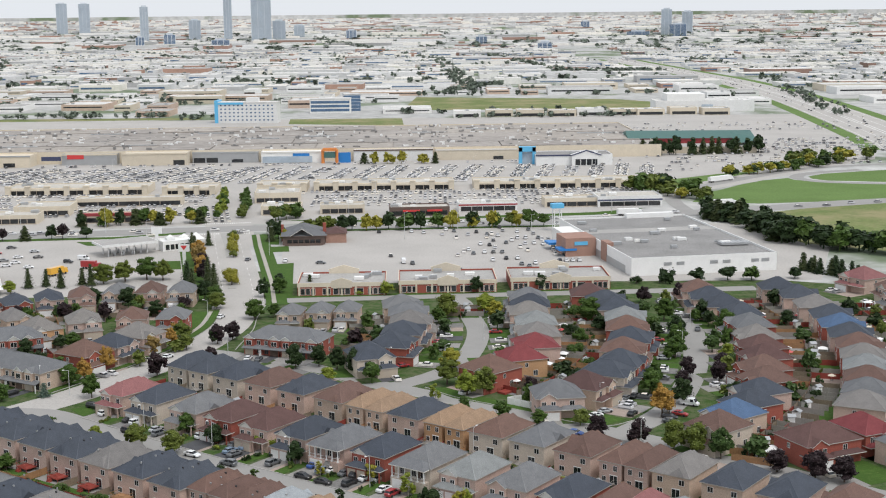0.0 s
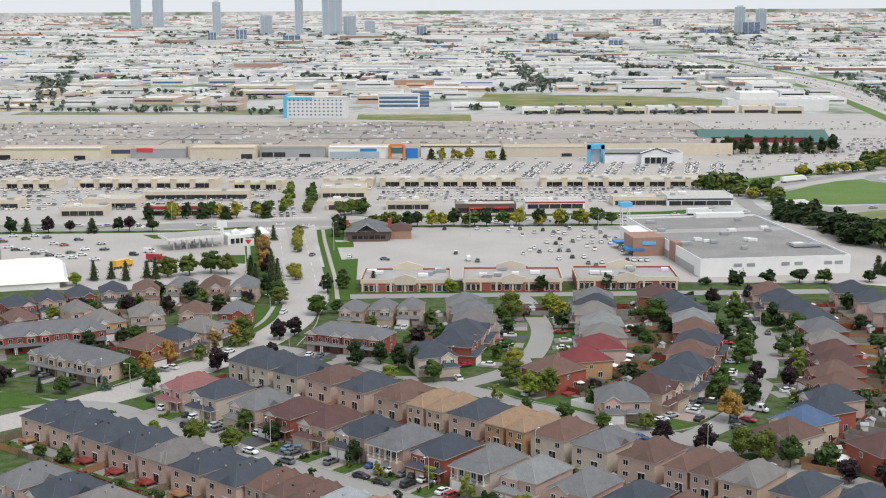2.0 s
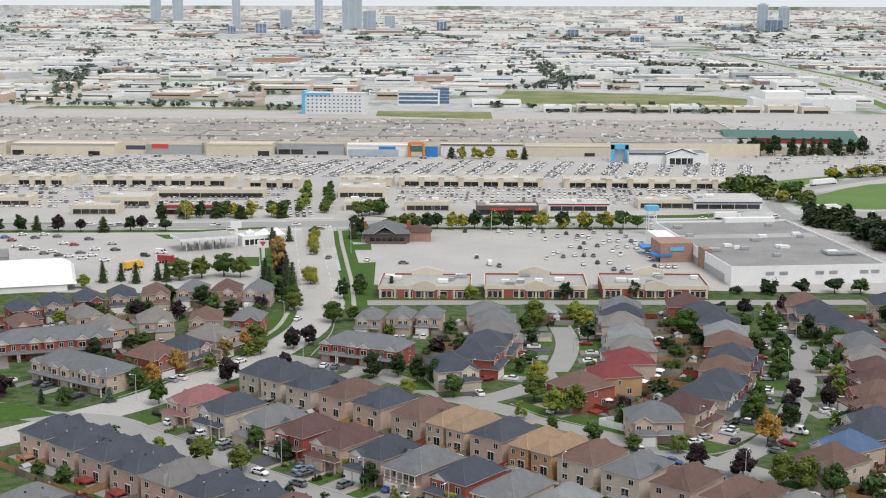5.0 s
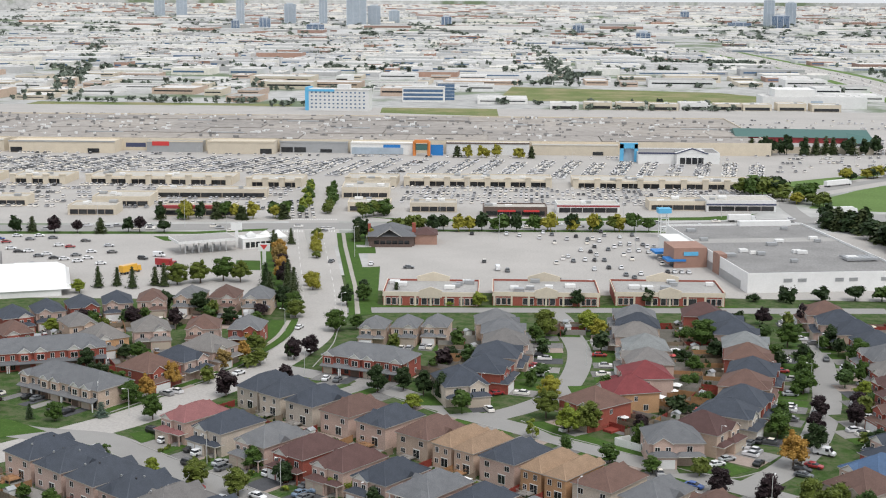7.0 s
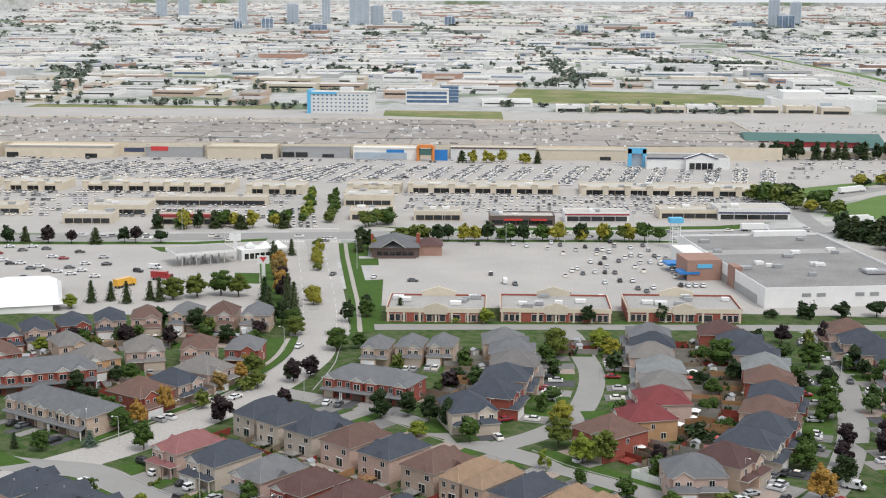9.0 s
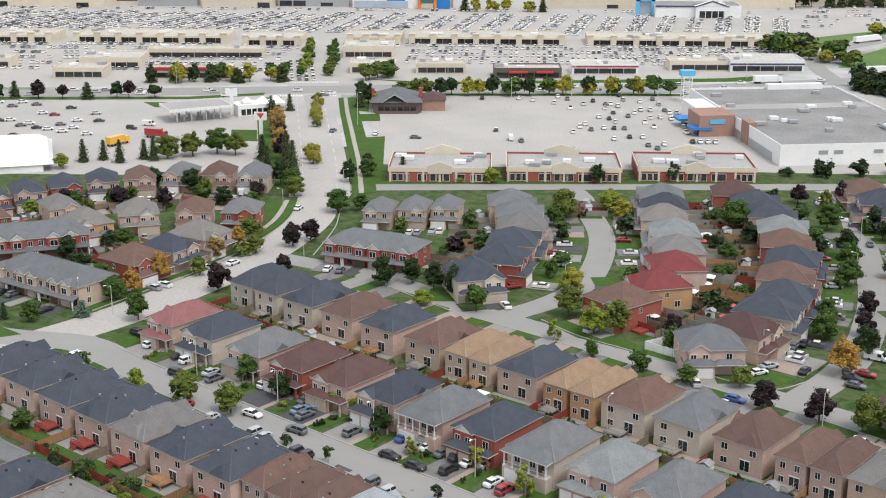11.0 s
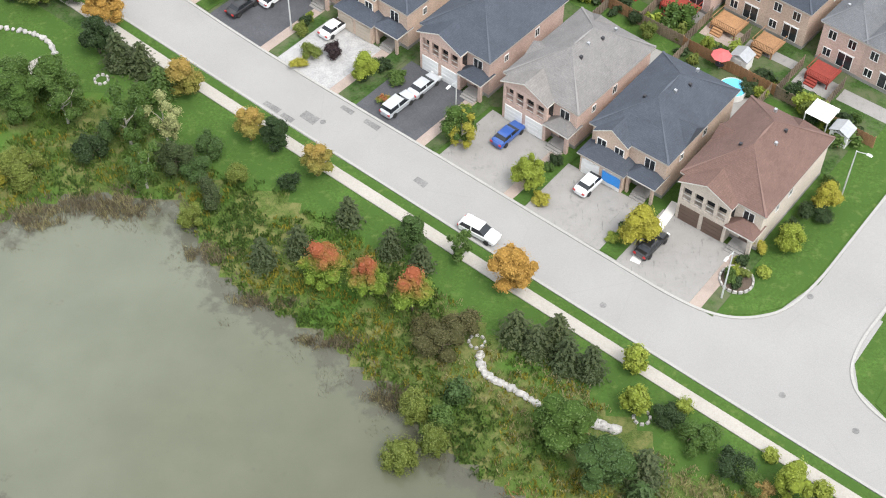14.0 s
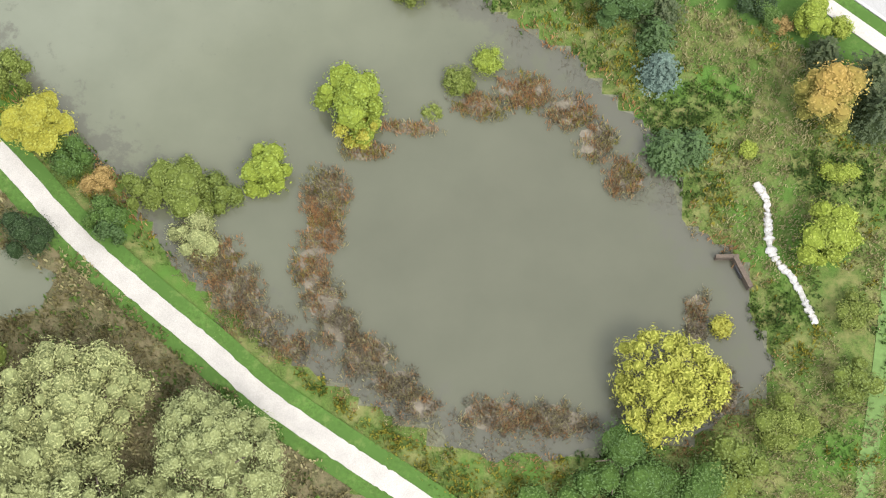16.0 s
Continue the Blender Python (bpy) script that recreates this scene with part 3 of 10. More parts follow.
def build_ground():
    x0, x1, y0, y1, step = -84, 60, 16, 136, 1.5
    nx, ny = round((x1 - x0) / step), round((y1 - y0) / step)
    s = Shape()
    s.v = [(x0 + i * step, y0 + j * step, ground_height(x0 + i * step, y0 + j * step) if 0 < i < nx and 0 < j < ny else 0.0) for j in range(ny + 1) for i in range(nx + 1)]
    for j in range(ny):
        for i in range(nx):
            a = j * (nx + 1) + i
            s.f.append((a, a + 1, a + nx + 2, a + nx + 1))
            wild = min(shore_distance(x0 + (i + 0.5) * step, y0 + (j + 0.5) * step), 99)
            cx, cy = x0 + (i + 0.5) * step, y0 + (j + 0.5) * step
            wv = (Vector((cx, cy)) - CORNER).dot(ACROSS)
            under = (Vector((cx, cy)) - Vector((-20, 55.5))).dot(Vector((0.585, 0.81))) < -1.5 and cx < 8
            s.m.append(2 if wild < 0.5 else 5 if under else 4 if wv < mown_edge(cx, cy) else 1)
    rim = [i for i in range(nx + 1)] + [j * (nx + 1) + nx for j in range(1, ny + 1)] + [ny * (nx + 1) + i for i in range(nx - 1, -1, -1)] + [j * (nx + 1) for j in range(ny - 1, 0, -1)]
    last = rim
    for d in (160, 260, 420, 700, 1300, 2000, 3000, 3300, 3700, 4300, 5200, 7000, 12000, 80000):
        ring = []
        for k in rim:
            p = Vector(s.v[k][:2])
            way = (p - Vector((-12, 76))).normalized()
            q = way * d + (Vector((-12, 76)) if d < 1000 else EYE)
            x, y, z, _ = remote(*q)
            ring.append(len(s.v))
            s.v.append((x, y, z))
        for k in range(len(rim)):
            n = (k + 1) % len(rim)
            s.f.append((last[k], ring[k], ring[n], last[n]))
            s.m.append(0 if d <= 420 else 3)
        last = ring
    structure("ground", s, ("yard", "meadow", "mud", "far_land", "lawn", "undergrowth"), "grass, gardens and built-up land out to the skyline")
    structure("bank", Shape().sheet([(-33, 135.2), (-147, 218), (-170, 232), (-170, 70), (-83.5, 70), (-83.5, 135.2)], 0.02), "lawn", "grassy bank beside the street", "grass")
    structure("pool", Shape().sheet([(-36.4 + 4.6 * math.cos(k * 0.314) * (1 + 0.25 * noise.noise((k * 0.7, 1.0, 0.0))), 57.4 + 3.2 * math.sin(k * 0.314) * (1 + 0.25 * noise.noise((k * 0.7, 1.0, 0.0)))) for k in range(20)], 0.05), "pond_water", "small dark pool beside the gravel path", "water")
    # the water's sheet knows how shallow it is: 1 at the shore, 0 from five metres out
    w, shallow = Shape(), []
    x0, y0, step = -66, 42, 1.0
    nx, ny, index = 100, 80, {}
    far = {(i, j): shore_distance(x0 + i * step, y0 + j * step) for j in range(ny + 1) for i in range(nx + 1)}
    for j in range(ny):
        for i in range(nx):
            corners = ((i, j), (i + 1, j), (i + 1, j + 1), (i, j + 1))
            if min(far[c] for c in corners) < 2.5:
                for c in corners:
                    if c not in index:
                        index[c] = len(w.v)
                        w.v.append((x0 + c[0] * step, y0 + c[1] * step, POND_LEVEL))
                        shallow.append(max(0.0, min(1.0, 1 + far[c] / 5)))
                w.f.append(tuple(index[c] for c in corners))
                w.m.append(0)
    pond = structure("water", w, "pond_water", "still, silty grey-green pond water", "water")
    pond.data.attributes.new("shallow", "FLOAT", "POINT").data.foreach_set("value", shallow)


build_ground()


# ---- roads, walks and car parks ----
def road(name, pts, width, mat="road", label="pale worn asphalt street", z=0.03, rounds=6):
    structure(name, strip(Shape(), smooth(pts, rounds) if len(pts) > 2 else pts, width, z), mat, label, "road")


def kerb(pts, shift=0.0, rounds=5):
    """A low kerb; a bend keeps its shape where a long run meets it, because tangents there are short."""
    line = []
    for i in range(len(pts) - 1):
        p0, p1, p2, p3 = (Vector(pts[min(max(k, 0), len(pts) - 1)]) for k in (i - 1, i, i + 1, i + 2))
        reach = (p2 - p1).length
        m1, m2 = (p2 - p0).normalized() * reach, (p3 - p1).normalized() * reach
        for k in range(rounds):
            u = k / rounds
            line.append(tuple((2 * u**3 - 3 * u * u + 1) * p1 + (u**3 - 2 * u * u + u) * m1 + (3 * u * u - 2 * u**3) * p2 + (u**3 - u * u) * m2))
    structure("kerb", strip(Shape(), line + [tuple(pts[-1])], 0.3, 0.0, 0.14, shift), "kerb", "low concrete kerb along the street", "kerb")


STREET_A = [plan(-260, 17.6), plan(-130, 19.5), plan(-95, 20.0), plan(-60, 21.3), plan(10, 22.4), plan(30, 22.6), plan(80, 23)]
STREET_B = [plan(-205, -62.5), plan(-188, -60), plan(-155, -56.8), plan(-130, -55.3), plan(-110, -54.5), plan(-88, -53.6), plan(-60, -52), plan(-34, -50), plan(-14, -47.5), plan(16, -44), plan(90, -34)]
STREET_C = [(-58, 354), (-48, 349), (-38, 344), plan(-165, -138.4), plan(-143, -134.2), plan(-127, -133.6), plan(-109, -132.7), plan(-85, -131), plan(-60, -130), plan(-40, -128.8), plan(0, -123), plan(90, -110)]
CURVE_ONE = [(22, 436), (25, 424), (27.5, 402), (29.5, 380), (27.5, 357), (22.5, 336), (14, 322), (4, 312)]
CURVE_TWO = [(104, 440), (108, 428), (105, 400), (101, 368), (95.5, 335), (89.5, 313), (82, 292), (73, 276), (62, 262)]
TOP_STREET = [(-60, 431), (-33, 434), (0, 437), (39, 440), (90, 443), (140, 447)]
MAIN = [(-134, 850), (-108, 725), (-97, 652), (-90, 612), (-82, 555), (-65, 465), (-58, 420), (-56.5, 392), (-61.5, 365), (-68, 345), (-79, 322), (-89, 304), (-98, 292), (-108, 279), (-124, 262), (-150, 236)]
RING = [(-420, 560), (-260, 586), (-202, 592), (-68, 612), (49, 619), (112, 634), (211, 668), (330, 705), (520, 740)]
road("street", STREET_A, 7.6)
road("street", STREET_B, 8.6, z=0.034)
road("street", [plan(16, 24), plan(15.8, -10), plan(13, -46)], 7.2, z=0.038)
structure("junction", Shape().sheet([plan(4, 22), plan(4, 18.8), plan(8, 17.2), plan(10.9, 13.6), plan(12.2, 8), plan(20, 8), plan(20.2, 14.6), plan(22, 17.2), plan(27, 19), plan(27, 22)][::-1], 0.033), "road", "pale asphalt junction of two streets", "road")
road("street", STREET_C, 7.8, z=0.03)
road("street", CURVE_ONE, 7.6, z=0.036)
road("street", CURVE_TWO, 7.8, z=0.036)
road("street", TOP_STREET, 8.4, z=0.04)
road("avenue", MAIN[:5], 24, "lot", z=0.044, label="wide pale asphalt avenue with lane marks")
road("avenue", MAIN[4:7], 19.5, "lot", z=0.046, label="wide pale asphalt avenue with lane marks")
road("avenue", MAIN[6:], 13.5, "lot", z=0.042, label="pale asphalt avenue bending through the houses")
road("street", [plan(-184, -60), plan(-196, -60), (-112, 290), (-135, 299), (-170, 304)], 9.5, z=0.05)
road("ring_road", RING, 19, z=0.05, label="wide arterial road before the shopping centre")
kerb([plan(-200, 14.8), plan(-110, 15.8), plan(-82, 16.4), plan(-58, 17.8), plan(-30, 18.3), plan(-4, 18.75), plan(2, 18.7), plan(6, 18), plan(9, 16.2), plan(11.3, 13), plan(12.2, 8), plan(12.3, 2), plan(12.2, -34)], rounds=4)
kerb([plan(-200, 21.9), plan(-100, 23.7), plan(-60, 24.8), plan(-30, 25.5), plan(10, 26.2), plan(80, 26.8)])
kerb([plan(19.6, -34), plan(19.5, 3), plan(19.4, 8), plan(19.5, 12), plan(20.3, 15.4), plan(22.2, 17.6), plan(25.4, 18.7), plan(30, 18.9), plan(70, 19.2)], rounds=4)
kerb(STREET_B[1:10], -4.3)
kerb(STREET_B[1:], 4.3)
kerb(STREET_C[3:], -4.0)
kerb([(12, 309.5), (20, 299.5), (31, 291), (42, 282), (52, 273.5), (60, 270), (68, 275)])
kerb([(-50, 357), (-48, 385), (-49, 404), (-48.5, 425)])
kerb([(-63.5, 415), (-63.5, 390), (-69, 365), (-76, 345), (-86, 326), (-96, 308)])


def verge_and_walk():
    s, g = Shape(), Shape()
    line = smooth([plan(-200, 22), plan(-100, 23.8), plan(-60, 24.9), plan(-30, 25.6), plan(10, 26.3), plan(80, 26.9)])
    strip(g, line, 1.2, 0.0, 0.11, -0.75)
    strip(s, line, 1.5, 0.0, 0.13, -2.1)
    east = [plan(19.7, -30), plan(19.7, 6)]
    strip(g, east, 1.4, 0.0, 0.11, 0.9)
    strip(s, east, 1.4, 0.0, 0.13, 2.3)
    west = [(-64, 415), (-64, 390), (-69.6, 365), (-76.6, 345), (-86.6, 326), (-96.6, 308)]
    strip(g, smooth(west), 2.4, 0.0, 0.11, -1.4)
    strip(s, smooth(west), 1.5, 0.0, 0.13, -3.4)
    strip(g, smooth(west), 5, 0.0, 0.1, -6.7)
    avenue = [(-48.4, 425), (-55, 470), (-70.5, 556), (-76, 590)]
    strip(g, avenue, 2.2, 0.0, 0.11, -1.2)
    strip(s, avenue, 1.6, 0.0, 0.13, -3.2)
    strip(g, avenue, 4.0, 0.0, 0.1, -6.1)
    far = [(-70, 432), (-77, 470), (-95, 556), (-100, 590)]
    strip(g, far, 9, 0.0, 0.1, 5.5)
    structure("pavement", s, "walk", "pale concrete footpath beside the street", "footpath")
    structure("verge", g, "lawn", "mown grass strip between kerb and footpath", "grass")


verge_and_walk()


def lawns():
    """Mown ground: corner gardens, the strips along the streets and the green before the shops."""
    def green(pts, z=0.07):
        structure("lawn", Shape().slab(pts, 0.0, z), "lawn", "mown green grass beside the street", "grass")

    green([plan(7.2, 7), plan(7.2, 17), plan(9, 15.6), plan(11, 12.8), plan(11.9, 8), plan(11.9, -30), plan(7.2, -30)])
    green([plan(24, 17.6), plan(26, 18.3), plan(70, 18.8), plan(70, -30), plan(23.4, -30), plan(23.4, 10)])
    green([(12.5, 308.5), (20, 298), (31, 290.5), (42, 283), (44, 286), (35, 293), (27, 300), (18, 309)])
    green([(44, 282), (52, 274), (60, 271), (66, 276), (60, 281), (50, 284)])
    green([(-22, 321), (-12, 321), (-2, 322), (5, 327), (-2, 331), (-14, 333)])
    green([(-86, 291), (-82, 294), (-78, 287), (-81, 284)])
    green([(-50, 441), (0, 444), (40, 447), (88, 451), (88, 447.5), (40, 443.5), (0, 440.5), (-50, 437)], 0.09)
    green([(-50, 438), (-40, 439), (-43, 470), (-47, 512), (-58, 508), (-52, 462)], 0.085)
    green([(-62, 540), (-52, 541), (-54, 556), (-64, 554)])
    green([(-66, 562), (-59, 560), (-62, 590), (-71, 592)])
    green([(-106, 310), (-90, 329), (-84, 344), (-92, 346), (-103, 330), (-113, 315)])
    green([(-120, 284), (-107, 291), (-120, 300), (-140, 302), (-140, 290)])
    green([(-104, 500), (-94, 500), (-98, 520), (-108, 520)])
    green([(-150, 563), (-130, 562), (-134, 574), (-158, 574)])
    green([(-260, 571), (-140, 582), (-110, 594), (-110, 600), (-142, 588), (-260, 578)], 0.09)
    green([(-60, 597), (80, 606), (80, 611), (-62, 602)], 0.09)
    green([(-70, 640), (-40, 627), (110, 646), (130, 668), (100, 654), (-40, 633)], 0.09)


lawns()


def car_parks():
    s = Shape()
    s.sheet([(-520, 575), (-230, 440), (-66, 447), (-80, 520), (-92, 596), (-260, 575)], 0.012)
    s.sheet([(-47, 466), (170, 462), (215, 600), (120, 618), (80, 607), (-62, 600)], 0.016)
    s.sheet([(-600, 600), (-260, 600), (-92, 624), (-110, 730), (-140, 1330), (-900, 1330)], 0.012)
    s.sheet([(-80, 624), (49, 632), (112, 648), (160, 720), (330, 900), (480, 1330), (-140, 1330), (-112, 740)], 0.014)
    structure("car_park", s, "lot", "wide pale asphalt car park of a shopping centre", "car park")


car_parks()

# ---- houses ----
DRIVES = {}
GARDENS = {}
ROOF_WORDS = {"navy": "dark slate-blue", "grey": "grey", "light": "light grey", "taupe": "taupe", "brown": "brown", "maroon": "dark maroon", "tan": "tan", "red": "deep red", "rose": "rose-red", "blue": "blue", "metal": "pale metal"}


def window_of(parent, x, y, z, w, h, face, frame_mat="white_paint", split=True):
    """A window proud of its wall; face: 0 front, 1 right, 2 back, 3 left."""
    def shape():
        s, t = Shape(), 0.065
        a, b = w / 2 + t, w / 2
        rings = [[(-x, y, l), (x, y, l), (x, y, u), (-x, y, u)] for x, y, l, u in ((a, 0.05, -t, h + t), (a, -0.07, -t, h + t), (b, -0.07, 0, h), (b, 0.0, 0, h))]
        s.add([p for r in rings for p in r], [(4 * q + i, 4 * q + (i + 1) % 4, 4 * q + 4 + (i + 1) % 4, 4 * q + 4 + i) for q in range(3) for i in range(4)])
        s.add([(-0.04, -0.05, 0), (0.04, -0.05, 0), (0.04, -0.05, h), (-0.04, -0.05, h)], [(0, 1, 2, 3)])
        return s

    at = pose(x, y, z, 0, 0, (0, 90, 180, -90)[face])
    if not split:
        return part("window", lambda: shape().box(-w / 2, w / 2, -0.03, 0.03, 0, h, 1), (frame_mat, "pane"), parent, "", at, ("far_win", round(w, 2), round(h, 2), frame_mat))
    ob = part("window", shape, frame_mat, parent, "", at, ("win", round(w, 2), round(h, 2), frame_mat))
    part("pane", lambda: Shape().box(-w / 2, w / 2, -0.03, 0.03, 0, h), "pane", ob, "dark window glass", None, ("pane", round(w, 2), round(h, 2)))
    return ob


def stair(x, width, y, height, n, tread, landing=0.0):
    """A solid flight of steps going down towards -y."""
    prof = [(y + landing, 0.0), (y + landing, height)]
    for k in range(n):
        z = height * (1 - k / n)
        prof += [(y - tread * k, z), (y - tread * k, height * (1 - (k + 1) / n))]
    m = len(prof)
    sh = Shape()
    a, b = x - width / 2, x + width / 2
    sh.add([(a, *q) for q in prof] + [(b, *q) for q in prof], [tuple(range(m)), tuple(range(2 * m - 1, m - 1, -1))] + [(i, m + i, m + (i + 1) % m, (i + 1) % m) for i in range(m)])
    return sh


def garage_door(parent, x, y, w, h, mat):
    def shape():
        s = Shape().box(-w / 2, w / 2, -0.03, 0.05, 0, h)
        for k in range(4):
            s.box(-w / 2 + 0.06, w / 2 - 0.06, -0.07, -0.03, k * h / 4 + 0.05, (k + 1) * h / 4 - 0.04)
        return s

    return part("garage_door", shape, mat, parent, "panelled garage door", pose(x, y, 0.08), ("gd", w, h, mat))


def house(x, y, turn, w=10.4, d=14, roof="grey", brick="pink", style="garage", detail=2, door="white", eave=5.6, group="houses of the estate", seed=0, flip=False, out=None):
    """A two-storey brick house; its front looks along its own -y."""
    rng = random.Random(seed * 7 + int(x * 13) + int(y * 7))
    label = f"two-storey {brick} brick house with {ROOF_WORDS[roof]} {'metal' if roof == 'metal' else 'shingle'} roof"
    h = thing("house", pose(x, y, 0, 0, 0, turn), label, "house", group)
    def window(*a):
        return window_of(*a, split=detail > 1)

    bm, rm = "brick_" + brick, "roof_" + roof
    hw, hd, f = w / 2, d / 2, -1 if flip else 1
    wide = w > 7.8
    body = Shape().box(-hw, hw, -hd, hd, 0.0, eave)
    part("wall", body, bm, h)
    rise = min(min(hw, hd) + 0.36, 6) * ((0.6 if wide else 0.74) + 0.06 * rng.random())
    top = Shape().hip(-hw, hw, -hd, hd, eave, rise)
    # side gables and rear hips that break up the main slopes
    q = rng.random()
    if wide and detail and q < 0.75:
        gy, gs = rng.uniform(-0.16, 0.12) * d, rng.choice((-1, 1))
        half, reach = rng.uniform(1.5, 2.1), hw * 0.55
        part("side_gable", Shape().add([(gs * (hw + 0.36), gy - half, eave + 0.22), (gs * (hw + 0.36), gy + half, eave + 0.22), (gs * (hw + 0.3), gy, eave + 0.2 + half * 0.75), (gs * (hw - reach), gy, eave + 0.2 + half * 0.75)], [(0, 1, 2), (0, 2, 3), (2, 1, 3)] if gs > 0 else [(2, 1, 0), (3, 2, 0), (3, 1, 2)]), rm, h)
    if wide and detail and rng.random() < 0.7:
        bx, half = rng.choice((-1, 1)) * hw * 0.35, rng.uniform(1.6, 2.2)
        y1, y2 = hd + 0.36, hd + 0.36 - half * 1.6
        part("rear_gable", Shape().add([(bx - half, y1 + 0.03, eave + 0.22), (bx + half, y1 + 0.03, eave + 0.22), (bx, y1 - half * 0.7, eave + 0.2 + half * 0.85), (bx, y2 - half, eave + 0.2 + half * 0.85)], [(1, 0, 2), (0, 3, 2), (2, 3, 1)]), rm, h)
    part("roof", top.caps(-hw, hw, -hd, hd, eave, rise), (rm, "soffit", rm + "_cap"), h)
    if detail > 1:
        part("foundation", Shape().box(-hw - 0.04, hw + 0.04, -hd - 0.04, hd + 0.04, 0, 0.45), "concrete", h)
        for k in range(4):
            vy = -hd * 0.3 + k * hd * 0.3 + rng.uniform(-0.3, 0.3)
            slope = rise / (hw + 0.36)
            vx = rng.choice((-1, 1)) * rng.uniform(0.8, 1.8)
            part("roof_vent", lambda: Shape().box(-0.16, 0.16, -0.16, 0.16, -0.1, 0.3), rng.choice(("dark_metal", "metal_grey")), h, "small roof vent", pose(vx, vy, eave + 0.2 + rise - abs(vx) * slope), ("vent", k % 2))
    gx = -f * hw * 0.28 if wide else -f * 0.3
    if style == "loggia":
        gw, out = w * 0.62, 1.3
        x0, x1, fy = gx - gw / 2, gx + gw / 2, -hd - out
        b = Shape().box(x0, x1, fy, -hd, 0, 3.05).box(x0, x1, fy, -hd, eave - 0.55, eave)
        n = 4
        for k in range(n + 1):
            px = x0 + 0.2 + k * (gw - 0.4) / n
            b.box(px - 0.2, px + 0.2, fy, fy + 0.4, 3.05, eave - 0.55)
        part("front_bay", b, bm, h, "front bay with a colonnaded balcony over the garage")
        # A dark sheet paints the shade of the open recess over the garage.
        part("balcony_back", Shape().box(x0, x1, -hd - 0.06, -hd - 0.01, 3.05, eave - 0.55), "pane", h, "dark sheet standing in for the shaded recess behind the columns")
        part("railing", Shape().box(x0, x1, fy + 0.12, fy + 0.18, 3.9, 3.98).box(x0, x1, fy + 0.12, fy + 0.18, 3.2, 3.26), "trim", h, "low balcony railing")
        part("gable_wall", Shape().add([(x0, fy, eave), (x1, fy, eave), (gx, fy, eave + gw * 0.24)], [(0, 1, 2)]).add([(x0, fy + 0.3, eave), (x1, fy + 0.3, eave), (gx, fy + 0.3, eave + gw * 0.24)], [(2, 1, 0)]), bm, h)
        part("gable_roof", Shape().gable(x0, x1, fy, -hd + 3.4, eave, gw * 0.24), (rm, "trim"), h)
        for k in (-1, 1):
            garage_door(h, gx + k * gw * 0.24, fy - 0.02, gw * 0.4, 2.3, "door_" + door)
        ex = gx + f * (gw / 2 + (hw - f * gx - gw / 2) / 2)
        pw = (hw - f * gx - gw / 2) * 0.95
        part("porch_roof", Shape().hip(ex - pw / 2, ex + pw / 2, fy - 0.2, -hd + 0.8, 2.9, 0.9, 0.25), (rm, "trim"), h, "small hipped porch roof")
        part("post", lambda: Shape().box(-0.2, 0.2, -0.2, 0.2, 0, 2.9), bm, h, "", pose(ex + f * (pw / 2 - 0.25), fy + 0.1, 0), ("lpost", bm))
        part("steps", stair(ex, 2.0, fy - 0.2, 0.5, 3, 0.32, 1.4), "concrete", h)
        window(h, ex, -hd - 0.02, 3.6, 1.2, 1.4, 0)
    elif style == "porch":
        fy = -hd - 2.0
        gw = w * 0.94
        part("porch_floor", Shape().box(-gw / 2, gw / 2, fy, -hd, 0, 2.7), bm, h, "raised brick porch over the garage")
        part("porch_roof", Shape().hip(-gw / 2, gw / 2, fy, -hd + 2.2, eave - 0.05, 1.7, 0.35), (rm, "trim"), h, "hipped porch roof")
        for k in range(6):
            px = -gw / 2 + 0.25 + k * (gw - 0.5) / 5
            part("column", lambda: Shape().tube((0, 0, 0), (0, 0, eave - 2.75), 0.16, 0.14, 8).box(-0.22, 0.22, -0.22, 0.22, 0, 0.25), "white_paint", h, "white porch column", pose(px, fy + 0.3, 2.7), ("col",))
        part("railing", Shape().box(-gw / 2, gw / 2, fy + 0.25, fy + 0.32, 3.55, 3.63).box(-gw / 2, gw / 2, fy + 0.25, fy + 0.32, 2.85, 2.91), "white_paint", h, "white porch railing")
        part("steps", stair(f * hw * 0.3, 1.6, fy, 2.7, 8, 0.3), "concrete", h, "concrete front steps")
        garage_door(h, -f * w * 0.22, fy - 0.02, w * 0.4, 2.3, "door_" + door)
        ex = f * w * 0.2
        for k in (-0.28, 0.05, 0.3):
            window(h, k * w, -hd - 0.02, 3.2, 1.2, 1.5, 0)
    else:
        gw = min(w * 0.58, 6.2) if wide else w * 0.6
        out = out or (2.2 if wide else 1.6)
        gx = -f * (hw - gw / 2 - 0.1)
        x0, x1, fy = gx - gw / 2, gx + gw / 2, -hd - out
        part("garage", Shape().box(x0, x1, fy, -hd, 0, 2.85), bm, h, "garage built out before the house")
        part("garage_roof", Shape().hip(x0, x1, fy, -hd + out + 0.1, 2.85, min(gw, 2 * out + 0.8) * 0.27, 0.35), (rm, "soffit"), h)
        if wide and not detail:
            garage_door(h, gx, fy - 0.02, gw * 0.86, 2.25, "door_" + door)
        elif wide:
            for k in (-1, 1):
                garage_door(h, gx + k * gw * 0.25, fy - 0.02, gw * 0.42, 2.25, "door_" + door)
        else:
            garage_door(h, gx, fy - 0.02, gw * 0.8, 2.25, "door_" + door)
        bw = gw * 0.72
